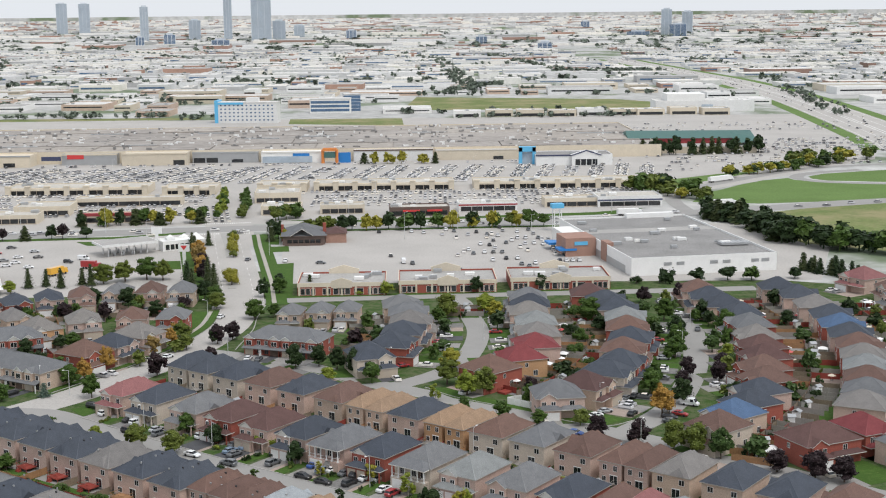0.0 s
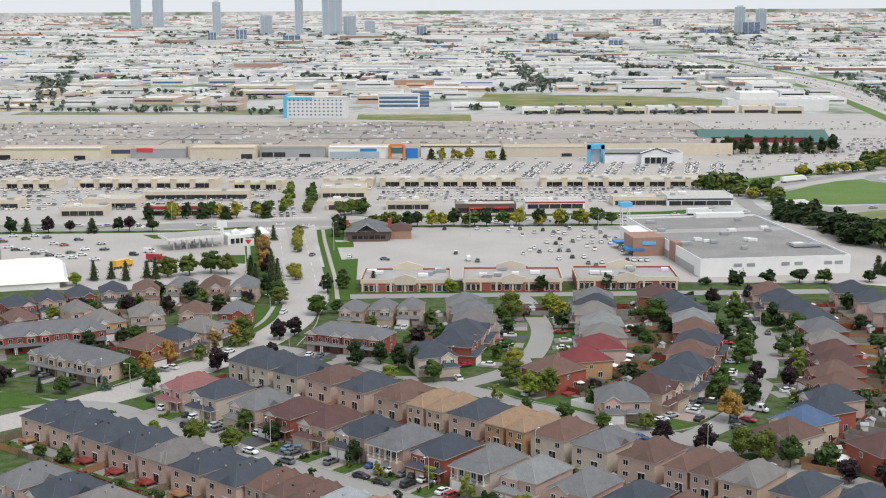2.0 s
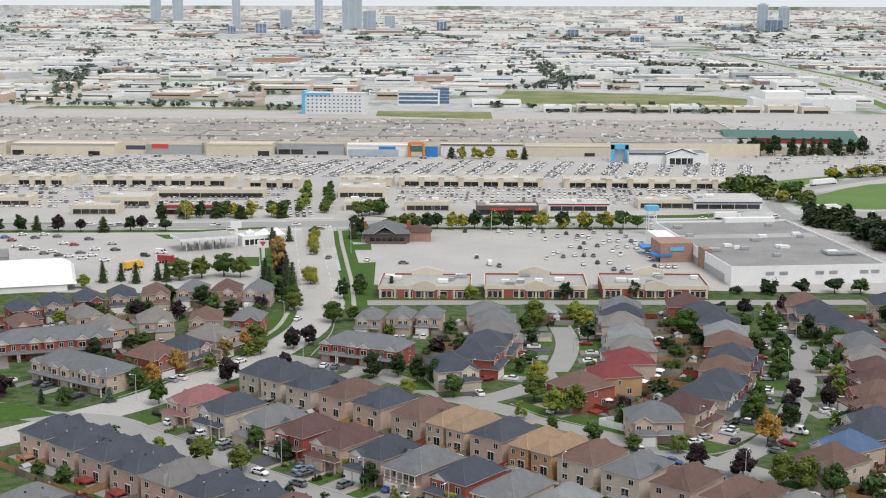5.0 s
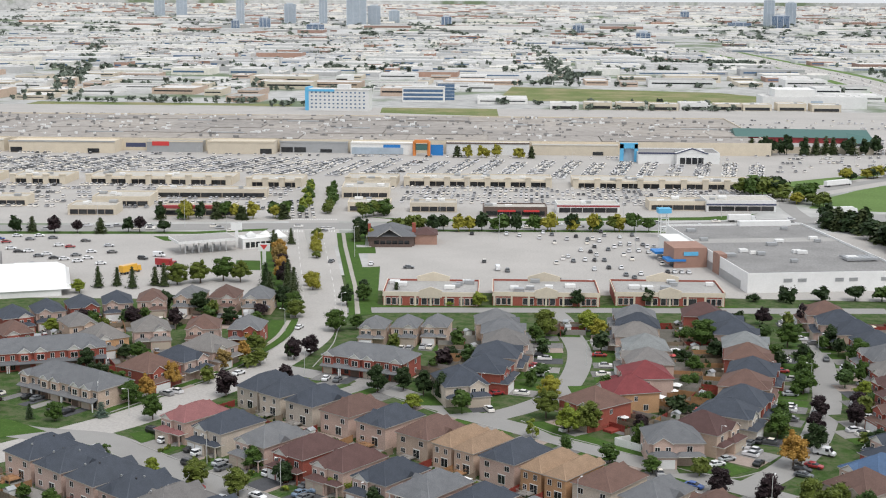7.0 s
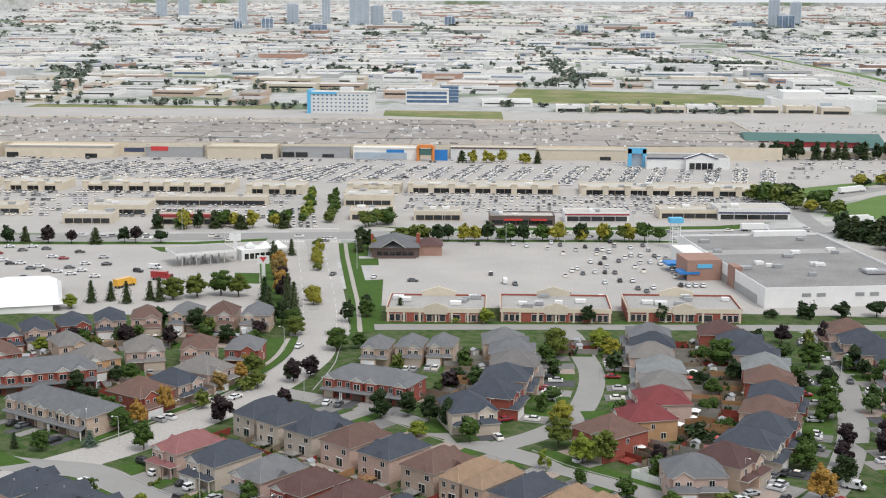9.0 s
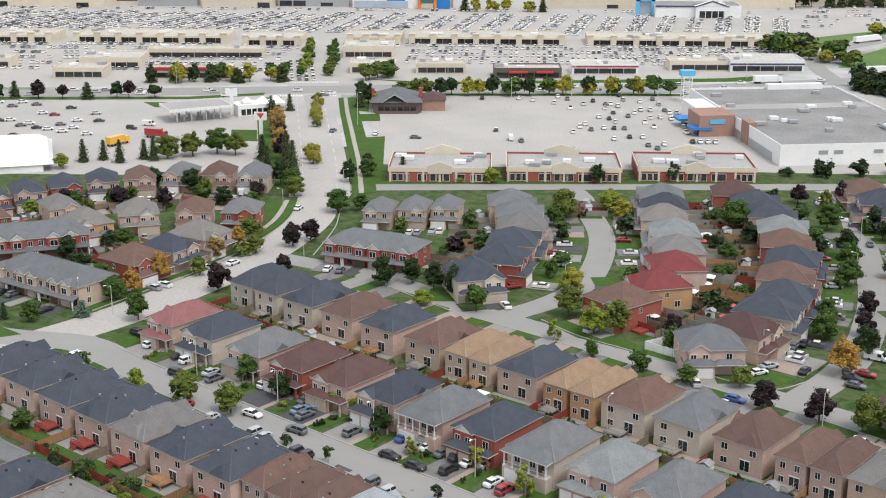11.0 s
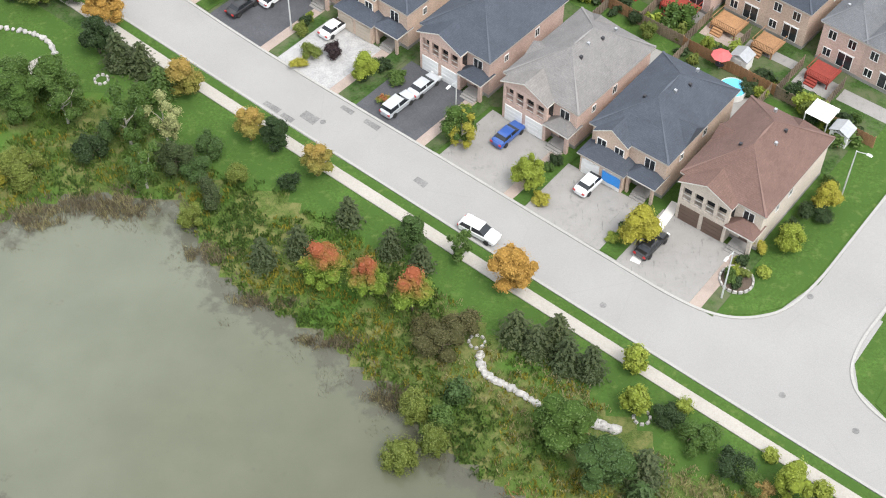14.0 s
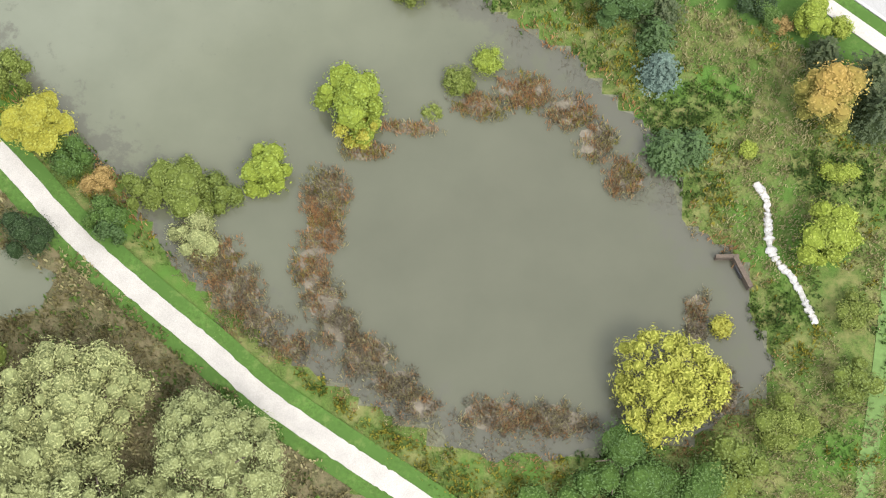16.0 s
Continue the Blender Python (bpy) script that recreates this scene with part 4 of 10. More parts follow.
        bay = Shape().add([(gx + x, y, z) for y in (-hd - 0.7, -hd) for x, z in ((-bw / 2, 2.9), (bw / 2, 2.9), (bw / 2, eave), (-bw / 2, eave))], [(0, 1, 2, 3), (7, 6, 5, 4), (0, 4, 5, 1), (1, 5, 6, 2), (3, 7, 4, 0)])
        bay.add([(gx + x, y, z) for y in (-hd - 0.7, -hd + 0.4) for x, z in ((-bw / 2, eave), (bw / 2, eave), (0, eave + bw * 0.36))], [(0, 1, 2), (5, 4, 3)], 1)
        part("upper_bay", bay, (bm, bm if rng.random() < 0.5 else "trim"), h, "built-out upper bay under a gable")
        part("gable_roof", Shape().gable(gx - bw / 2, gx + bw / 2, -hd - 0.7, -hd + 2.6, eave, bw * 0.36), (rm, "trim"), h, "front gable with pale barge boards")
        for k in ((-0.22, 0.22) if wide else (0.0,)):
            window(h, gx + k * bw * 1.3, -hd - 0.72, 3.5, 1.1, 1.35, 0)
        ex = f * (hw - (w - gw) / 2)
        if wide:
            window(h, ex, -hd - 0.02, 3.5, 1.2, 1.4, 0)
            pw = w - gw - 0.4
            part("porch_roof", Shape().hip(ex - pw / 2, ex + pw / 2, -hd - 1.7, -hd + 0.8, 2.75, 0.8, 0.25), (rm, "trim"), h, "small hipped porch roof")
            for k in (-1, 1) if detail else ():
                part("post", lambda: Shape().box(-0.16, 0.16, -0.16, 0.16, 0, 2.75), bm, h, "", pose(ex + k * (pw / 2 - 0.25), -hd - 1.5, 0), ("post", bm))
            if detail:
                part("steps", stair(ex, 1.8, -hd - 1.5, 0.5, 3, 0.3, 1.5), "concrete", h)
    if detail:
        part("front_door", lambda: Shape().box(-0.5, 0.5, -0.08, 0.0, 0.5, 2.6).box(-0.36, 0.36, -0.11, -0.08, 0.7, 1.4).box(-0.36, 0.36, -0.11, -0.08, 1.5, 2.4), "brown_trim", h, "dark panelled front door", pose(ex, -hd - 0.01, 2.2 if style == "porch" else 0), ("fd",))
    GARDENS[h.name] = (hw, hd)
    DRIVES[h.name] = (gx if style != "porch" else -f * w * 0.22, gw if style != "porch" else w * 0.46, fy, f)
    # the garden side and the flanks
    back = (-0.3, 0.28) if wide else (-0.22, 0.25)
    for k in back:
        window(h, k * w, hd + 0.02, 3.75, 1.25 if wide else 0.95, 1.2, 2)
    if detail:
        part("patio_door", lambda: Shape().box(-1.0, 1.0, 0, 0.08, 0, 2.15).box(-1.1, 1.1, 0, 0.05, 2.15, 2.25), "white_paint", h, "white sliding garden door", pose(-0.15 * w, hd, 0.55), ("pdf",))
        part("patio_pane", lambda: Shape().box(-0.92, -0.05, 0.08, 0.1, 0.1, 2.05).box(0.05, 0.92, 0.08, 0.1, 0.1, 2.05), "pane", h, "dark door glass", pose(-0.15 * w, hd, 0.55), ("pdp",))
        window(h, 0.28 * w, hd + 0.02, 1.1, 1.3 if wide else 0.95, 1.1, 2)
    if not detail:
        for side, face in ((hw + 0.02, 1), (-hw - 0.02, 3)):
            at = rng.uniform(-0.05, 0.1)
            window(h, side, at * d, 3.6, 0.9, 1.2, face)
            window(h, side, (at + 0.22) * d, 0.9, 1.3, 1.5, face)
        window(h, -0.18 * w, hd + 0.02, 0.5, 1.9, 2.1, 2)
        window(h, 0.26 * w, hd + 0.02, 1.0, 1.3, 1.2, 2)
    if detail > 1:
        window(h, hw + 0.02, rng.uniform(-0.1, 0.3) * d, 3.7, 0.7, 1.1, 1)
        window(h, -hw - 0.02, rng.uniform(-0.3, 0.2) * d, 3.7, 0.7, 1.1, 3)
        window(h, hw + 0.02, -0.28 * d, 3.7, 0.6, 0.9, 1)
    return h


def lot_row(text, w_of, face, detail, group):
    """Houses along the rows by the pond: place along the row, width, roof, brick, style, garage door."""
    made = []
    for k, entry in enumerate(text.split(";")):
        s, w, roof, brick, style, door = entry.split()
        s, w = float(s), float(w)
        depth = 14.2 if w > 8 else 14.6
        if w_of is row_two and w < 8 and not -30 < s < -20:
            depth = 12.2
        x, y = plan(s, w_of(s) - (0 if w > 8 else (14.6 - depth) / 2))
        made.append((s, w, house(x, y, (TURN if face > 0 else TURN + 180) + (w_of(s + 0.5) - w_of(s - 0.5)) * -57.3 * 0.8, w - (0.8 if w > 8 else 0.6), depth, roof, brick, style, detail, door, group=group, seed=k, flip=bool(k % 2) if w < 8 else (face < 0), out=2.2 if face > 0 else 4.4)))
    return made


def row_one(s): return 0.8 + 0.042 * min(0.0, s + 15)
def row_two(s): return -27.9 + 0.052 * s
def row_three(s): return -72.2 + 0.03 * s
def row_four(s): return -99.3 + 0.045 * s


ROWS = {
    1: lot_row("-149.6 10.6 grey pink garage white;-137.2 10.6 navy pink garage white;-124.6 10.8 taupe pink garage white;-112 10.8 taupe tan loggia white;-99 10.8 grey tan garage brown;-85.7 10.8 taupe tan loggia white;-73.5 10.4 navy tan garage red;-61.1 10.8 navy pink loggia blue;-48.8 10.4 navy tan garage sand;-36.3 10.8 navy pink loggia white;-23.6 10.8 taupe pink loggia white;-11.8 10.4 navy tan garage white;0 10.6 brown buff loggia brown", row_one, 1, 2, "houses facing the pond"),
    2: lot_row("-185 11 navy pink garage white;-172.8 11 navy pink garage white;-160.6 11 navy pink garage white;-148.6 11 navy pink garage white;-137.2 10.8 taupe pink garage white;-125.4 10.8 navy pink garage sand;-113.2 10.8 navy pink garage sand;-104.9 6.2 brown pink garage sand;-98.3 6.2 brown pink garage sand;-91.7 6.2 brown pink garage sand;-85.3 6.2 metal pink garage sand;-75.4 10.8 tan orange garage brown;-66 6.2 grey buff garage white;-60.4 6.2 grey buff garage white;-50 10.8 grey pink garage white;-37.2 10.8 navy red garage brown;-27.1 6.2 navy pink garage sand;-21.5 6.2 navy pink garage sand;-15.1 6.2 navy tan garage sand;-9.5 6.2 navy tan garage sand;-1.9 6.2 grey pink garage sand;3.7 6.2 grey pink garage sand", row_two, -1, 2, "houses on the south side of the middle street"),
    3: lot_row("-179 9.6 rose pink garage sand;-166.2 10.8 navy buff garage white;-151 10.6 grey pink garage sand;-138.1 10.4 maroon red garage white;-125.6 10.4 maroon pink garage sand;-113 10.6 navy pink garage white;-100.9 10.8 grey pink porch white;-88.5 10.6 navy red garage sand;-75.5 11 grey buff porch white;-62.9 10.6 light pink garage white;-49.7 10.8 grey pink garage sand;-37.1 10.8 navy red garage brown;-27.3 6.2 brown pink garage white;-20.8 6.2 rose pink garage white;-11.9 10.4 light buff garage white;0.5 10.4 navy pink garage white;13 10.4 grey pink garage white;25.5 10.4 navy tan garage white;38 10.4 brown pink garage white", row_three, 1, 1, "houses on the north side of the middle street"),
    4: lot_row("-184.5 8.6 navy buff garage white;-175.6 8.6 navy buff garage white;-164.5 10.6 navy buff garage white;-151.6 10.6 brown pink garage sand;-139 10.6 navy pink garage sand;-125.4 10.6 brown tan garage sand;-115.8 6.2 tan tan garage sand;-109.2 6.2 tan tan garage sand;-99.6 10.6 navy pink garage white;-89.8 6.2 tan orange garage sand;-83.2 6.2 tan orange garage sand;-73.8 10.6 brown buff garage white;-61.8 10.6 grey buff garage white;-49 10.6 brown pink garage white;-38.6 6.4 brown pink garage white;-32 6.4 brown pink garage white;-23.4 10 taupe tan garage white;-11 10.4 navy tan garage white;2 10.4 navy pink garage white;14.5 10.4 brown pink garage white;27 10.4 navy tan garage white;39.5 10.4 grey pink garage white;52 10.4 navy pink garage white", row_four, -1, 1, "houses on the south side of the north street"),
}


def scattered(text, group, detail=0):
    """Houses further off: x, y, turn, width, depth, roof, brick."""
    for k, entry in enumerate(text.split(";")):
        x, y, turn, w, d, roof, brick = entry.split()
        house(float(x), float(y), float(turn), float(w) - (0.9 if float(w) > 8 else 0.5), float(d), roof, brick, "garage", detail, ("white", "sand")[k % 2], eave=5.5, group=group, seed=k, flip=bool(k % 2))


scattered("-163 382 35 10.5 12 brown red;-154 393 35 10.5 12 navy red;-146 402 30 10.5 12 navy pink;-137 410 28 10.5 12 navy red;-127 417 20 10.5 12 navy pink;-116 422 12 10.5 12 brown pink;-104 428 0 10.5 12 grey tan;-92 429 0 10.5 12 brown pink;-80 429 0 10.5 12 grey tan", "houses before the west car park")
scattered("-116.5 368.5 38 12 13 taupe orange;-105 380 20 12 12 taupe pink;-89 384 8 11 12 brown pink;-75 384.5 0 11 12 grey red;-81.5 358.5 62 12.5 13 taupe pink;-86.5 345.5 60 10.5 12 navy pink;-93 335 58 13 13 brown red", "houses in the bend of the avenue")


def terrace(x, y, turn, units, width, depth, roof, brick, label, group):
    """A row of joined houses under one long roof, each with a gabled bay, a lean-to porch and a garage."""
    h = thing("terrace", pose(x, y, 0, 0, 0, turn), label, "terraced house", group)
    bm, rm, eave = "brick_" + brick, "roof_" + roof, 5.3
    long, hd = units * width / 2, depth / 2
    rise = (hd + 0.36) * 0.5
    part("wall", Shape().box(-long, long, -hd, hd, 0, eave), bm, h)
    part("roof", Shape().hip(-long, long, -hd, hd, eave, rise).caps(-long, long, -hd, hd, eave, rise), (rm, "soffit", rm + "_cap"), h, "one long shingle roof with hipped ends")
    porch = Shape()
    for k in range(units):
        c = -long + (k + 0.5) * width
        s = 1 if k % 2 else -1
        bx, bw = c + s * width * 0.18, width * 0.5
        bay = Shape().box(bx - bw / 2, bx + bw / 2, -hd - 0.8, -hd + 0.02, 2.6, eave)
        bay.add([(bx + p, q, z) for q in (-hd - 0.8, -hd + 0.5) for p, z in ((-bw / 2, eave), (bw / 2, eave), (0, eave + bw * 0.42))], [(0, 1, 2), (5, 4, 3)], 1)
        part("upper_bay", bay, (bm, "trim"), h)
        part("gable_roof", Shape().gable(bx - bw / 2, bx + bw / 2, -hd - 0.8, -hd + 2.2, eave, bw * 0.42, 0.3, 0.22), (rm, "white_paint"), h, "gable with white barge boards")
        window_of(h, bx, -hd - 0.82, 3.2, bw * 0.55, 1.5, 0, split=False)
        window_of(h, c - s * width * 0.3, -hd - 0.02, 3.3, 1.1, 1.4, 0, split=False)
        window_of(h, c - s * width * 0.3, -hd - 0.02, 0.5, 1.2, 2.1, 0, "brown_trim", split=False)
        garage_door(h, bx, -hd - 0.84, bw * 0.85, 2.2, "door_brown" if k % 2 else "door_sand")
        porch.box(bx - bw / 2 - 0.1, bx + bw / 2 + 0.1, -hd - 0.8, -hd, 0, 2.6, 1)
        for q in (-1, 1):
            window_of(h, c + q * width * 0.24, hd + 0.02, 3.5, 1.1, 1.3, 2, split=False)
        window_of(h, c, hd + 0.02, 0.5, 1.8, 2.1, 2, split=False)
        part("post", lambda: Shape().box(-0.12, 0.12, -0.12, 0.12, 0, 2.5), "white_paint", h, "white porch post", pose(c - s * width * 0.46, -hd - 1.9, 0), ("terrace_post",))
    porch.add([(-long, -hd - 2.1, 2.5), (long, -hd - 2.1, 2.5), (long, -hd, 3.2), (-long, -hd, 3.2), (-long, -hd - 2.1, 2.32), (long, -hd - 2.1, 2.32), (long, -hd, 3.0), (-long, -hd, 3.0)], [(0, 1, 2, 3), (7, 6, 5, 4), (4, 5, 1, 0), (0, 3, 7, 4), (5, 6, 2, 1)])
    part("porch", porch, (rm, bm), h, "lean-to roof over porches and garages")
    for q in (-0.25, 0.2):
        for z in (0.9, 3.5):
            window_of(h, long + 0.02, q * depth, z, 1.0, 1.3, 1, split=False)
            window_of(h, -long - 0.02, q * depth, z, 1.0, 1.3, 3, split=False)
    GARDENS[h.name] = (long, hd)
    for k in range(units):
        c = -long + (k + 0.5) * width + (0.18 if k % 2 else -0.18) * width
        m = h.matrix_basis
        pts = [m @ Vector(p) for p in ((c - width * 0.24, -hd - 8.6, 0), (c + width * 0.24, -hd - 8.6, 0), (c + width * 0.24, -hd - 0.9, 0), (c - width * 0.24, -hd - 0.9, 0))]
        structure("driveway", Shape().slab([(p.x, p.y) for p in pts], 0, 0.08), ("worn_blacktop", "blacktop", "concrete")[k % 3], "short driveway before a terraced house", "driveway")
    return h


terrace(-130, 354, 22, 5, 7, 12, "grey", "red", "terrace of joined red brick houses with grey roof", "terraces")
terrace(-109.5, 322.5, -31, 5, 6.2, 12.5, "grey", "tan", "terrace of joined buff brick houses with grey roof", "terraces")
terrace(-32, 353, -20, 4, 6.5, 12, "grey", "red", "terrace of joined red brick houses with white gables", "terraces")
scattered("-140 312 150 10 12 brown red;-152 322 150 10 12 grey pink;-150 352 -20 10 12 navy tan;-160 360 30 10 12 taupe pink;-146 372 35 10 12 brown red;-130 385 35 10 12 taupe tan", "houses at the west end")
scattered("-35 389 -6 9 11 grey tan;-25 391 -6 9 11 grey tan;-15.5 392.5 -6 8.8 11 grey tan", "small houses below the shops")
scattered("3 398.5 95 13 13 grey tan;5.5 385.5 91 12 13 grey tan;6.5 372.5 89 13 13 taupe pink;4.5 357.5 84 14 13 navy pink;1.5 341.5 74 14 13 navy red;-5 328 20 13 14 navy buff", "houses west of the curved street")
scattered("48.5 409 -92 12.5 13 grey tan;48.6 396.5 -92 12 13 navy tan;47 384.5 -91 11.5 13 taupe pink;48.6 369.5 -88 14 13 light tan;48 353.5 -86 14 13 taupe pink;46 338.5 -82 14 13 red pink;40.5 323 -72 12 13 red orange;31 311 -48 14 13 brown red", "houses east of the curved street")
scattered("71 414 88 12 13 maroon red;75.5 402.5 88 11.5 13 navy pink;78 390 87 12.5 13 navy pink;78.8 374 84 13.5 13 light red;77.5 360 81 13 13 brown red;76.5 344.5 77 13.5 13 navy red;72.5 331 74 12.5 13 brown tan;69.5 315.5 68 12.5 13 navy red;64 304.5 64 11.5 14 navy buff;56.5 292 56 12.5 13 maroon tan;48 283 5 14 11.5 grey pink", "houses in the middle crescent")
scattered("112 420 -90 13 13 brown pink;113.5 406 -90 12 13 navy pink;116 393 -89 12 13 navy tan;119 379 -87 13 13 navy red;118.5 363 -84 14 13 grey red;116.5 346 -80 13 13 taupe red;115 332.5 -77 12 13 maroon red;113 320 -75 12 13 maroon red;109.5 307 -73 12 13 brown red;107.5 295 -70 11.5 13 brown red;103 283 -66 11.5 13 navy pink;98 272 -61 11.5 13 navy red;91.5 263 -54 12 13 blue tan;85.5 252.5 -50 12.5 12.5 brown buff", "houses east of the second curved street")
scattered("142 422 88 12.5 13 navy pink;146 407 88 13 13 navy pink;147.5 391 86 13 13 taupe pink;148.5 374.5 84 13 13 navy pink;147.5 360.5 82 12.5 13 blue red;146.5 346.5 79 12.5 13 navy pink;145 333 77 12.5 13 brown red;142.5 320 75 12 13 taupe red;139.5 307 73 12 13 light pink;136 294.5 71 12 13 brown red;132 282 68 12 13 grey pink;127 270 63 12 13 taupe pink;107.5 242.5 24 17 12.5 maroon red;121 250 24 11 13 red red;128 236 30 11 13 grey pink;139 229 30 11 13 brown red;150 222 30 11 13 navy pink;161 300 75 10.5 13 brown pink;164 315 76 10.5 13 navy pink;166 328 77 10.5 13 grey pink;180 441 -60 14 13 rose pink;186 420 -80 11 13 brown pink;183 402 -80 11 13 grey pink;181 386 -82 11 13 brown tan;178 370 -84 11 13 navy pink", "houses of the east crescent")

# ---- trees and growth ----
def leaf_quads(s, centres, normals, sizes, rng, stretch=1.0):
    """Small bent leaf clumps, each a piece of its own."""
    for c, n, k in zip(centres, normals, sizes):
        n = Vector(n).normalized()
        t = n.orthogonal().normalized()
        t.rotate(Matrix.Rotation(rng.uniform(0, 6.28), 3, n))
        b = n.cross(t)
        c = Vector(c)
        bend = n * k * 0.12
        s.add([c - t * k * stretch - bend, c - b * k * 0.62, c + t * k * stretch - bend, c + b * k * 0.62], [(0, 1, 2), (0, 2, 3)])


def puff(s, c, rx, rz, seed):
    """The dense, uneven inside of one leaf clump; its darker colour paints in the shade there."""
    v, f = [], []
    for j, z in enumerate((-0.8, -0.25, 0.35, 0.82)):
        q = math.sqrt(1 - z * z)
        for i in range(7):
            a = i * 0.8976 + j * 0.45 + seed
            k = 1 + 0.3 * noise.noise((math.cos(a) * 1.4 + seed, math.sin(a) * 1.4, z * 2))
            v.append((c[0] + math.cos(a) * q * rx * k, c[1] + math.sin(a) * q * rx * k, max(0.1, c[2] + z * rz * k)))
    for j in range(3):
        f += [(j * 7 + i, j * 7 + (i + 1) % 7, j * 7 + 7 + (i + 1) % 7, j * 7 + 7 + i) for i in range(7)]
    f += [tuple(range(21, 28)), tuple(range(6, -1, -1))]
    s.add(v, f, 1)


def crown_shape(kind, seed, n, leaf):
    """Crown for a tree 6 m high and 5 m across, made of many uneven clumps."""
    s = clumps(kind, seed, n, leaf)
    reach = sorted(math.hypot(p[0], p[1]) for p in s.v)[int(len(s.v) * 0.88)]
    high = sorted(p[2] for p in s.v)[int(len(s.v) * 0.985)]
    s.v = [(p[0] * 2.5 / reach, p[1] * 2.5 / reach, p[2] * 6 / high) for p in s.v]
    return s


def clumps(kind, seed, n, leaf):
    rng = random.Random(seed)
    s = Shape()
    pts, nor, siz = [], [], []
    if kind == "spruce":
        tiers = 13
        for k in range(tiers):
            z = 0.5 + 5.5 * k / tiers
            r = 2.5 * (1 - k / tiers) ** 0.7 + 0.2
            limbs = max(5, round(11 * (1 - k / tiers) + 3))
            turn = rng.uniform(0, 6)
            for j in range(limbs):
                a = turn + j * 6.283 / limbs + rng.uniform(-0.2, 0.2)
                reach = r * rng.uniform(0.72, 1.12)
                for q in range(max(2, n // (tiers * limbs))):
                    t = rng.uniform(0.25, 1) ** 0.8
                    side = rng.uniform(-0.3, 0.3) * reach * (1.1 - t)
                    x, y = math.cos(a) * reach * t - math.sin(a) * side, math.sin(a) * reach * t + math.cos(a) * side
                    pts.append((x, y, z + 0.25 - 0.45 * t * t * reach * 0.6 + rng.uniform(-0.1, 0.1)))
                    nor.append((math.cos(a) * 0.5 + rng.uniform(-0.4, 0.4), math.sin(a) * 0.5 + rng.uniform(-0.4, 0.4), 1))
                    siz.append(leaf * rng.uniform(0.6, 1.2))
        leaf_quads(s, pts, nor, siz, rng, 1.3)
        for k in range(4):
            z = 0.4 + k * 1.25
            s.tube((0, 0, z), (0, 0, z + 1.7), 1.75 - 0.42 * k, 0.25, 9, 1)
        return s
    puffs = []
    if kind == "dome":
        puffs = [((0, 0, 2.7), 2.1, 2.6)]
        for k in range(12):
            a, z = k * 2.4 + rng.uniform(-0.3, 0.3), rng.uniform(1.2, 4.6)
            r = 1.55 * math.sqrt(max(0.05, 1 - ((z - 2.7) / 2.7) ** 2))
            puffs.append(((math.cos(a) * r, math.sin(a) * r, z), rng.uniform(0.55, 0.8), rng.uniform(0.6, 0.9)))
    elif kind == "willow":
        puffs = [((0.2, 0, 2.7), 1.8, 2.3), ((-0.5, 0.4, 2.9), 1.5, 2.2)]
        for k in range(85):
            a, u = rng.uniform(0, 6.28), rng.uniform(-0.35, 1.0)
            q = math.sqrt(1 - u * u) * rng.uniform(0.86, 1.05) * (1 + 0.12 * math.sin(3 * a + seed))
            puffs.append(((math.cos(a) * q * 2.15, math.sin(a) * q * 2.15, 2.8 + 2.5 * u * rng.uniform(0.9, 1.05)), rng.uniform(0.3, 0.55), rng.uniform(0.3, 0.6)))
    elif kind == "shrub":
        for k in range(4 if n < 120 else 10):
            a, r = rng.uniform(0, 6.28), 2.0 * math.sqrt(rng.random())
            puffs.append(((math.cos(a) * r, math.sin(a) * r, rng.uniform(1.2, 3.6)), rng.uniform(0.9, 1.4), rng.uniform(1.0, 1.6)))
    elif kind == "airy":
        for k in range(16):
            a, r, z = rng.uniform(0, 6.28), 1.7 * math.sqrt(rng.random()), rng.uniform(1.6, 5.6)
            puffs.append(((math.cos(a) * r, math.sin(a) * r, z), rng.uniform(0.4, 0.8), rng.uniform(0.5, 0.9)))
    elif n < 300:
        puffs = [((0, 0, 3.0), 1.5, 1.9)]
        for k in range(9):
            a, z = k * 2.4 + rng.uniform(-0.3, 0.3), rng.uniform(1.5, 5.0)
            r = 1.5 * (1 - abs(z - 2.8) / 3.6)
            puffs.append(((math.cos(a) * r, math.sin(a) * r, z), rng.uniform(0.8, 1.25), rng.uniform(0.8, 1.2)))
    else:
        puffs = [((0, 0, 2.9), 1.4, 1.9)]
        for k in range(26):
            a, z = rng.uniform(0, 6.28), rng.uniform(1.4, 5.3)
            r = 2.0 * math.sqrt(rng.random()) * (1 - abs(z - 2.8) / 3.9)
            puffs.append(((math.cos(a) * r, math.sin(a) * r, z), rng.uniform(0.5, 1.05), rng.uniform(0.5, 0.95)))
    weight = [p[1] ** 2 for p in puffs]
    if n > 60:
        fill = 0.6 if kind == "willow" else 0.8 if kind == "round" else 0.74
        for k, (c, rx, rz) in enumerate(puffs):
            puff(s, c, rx * fill, rz * fill, k * 1.7)
    for (c, rx, rz) in rng.choices(puffs, weight, k=n):
        z = rng.uniform(-0.75, 1.0)
        a = rng.uniform(0, 6.283)
        q = math.sqrt(1 - z * z)
        d = (q * math.cos(a), q * math.sin(a), z)
        k = rng.uniform(0.72, 1.1) if rng.random() < 0.85 else rng.uniform(1.05, 1.3)
        pts.append((c[0] + d[0] * rx * k, c[1] + d[1] * rx * k, max(0.15, c[2] + d[2] * rz * k)))
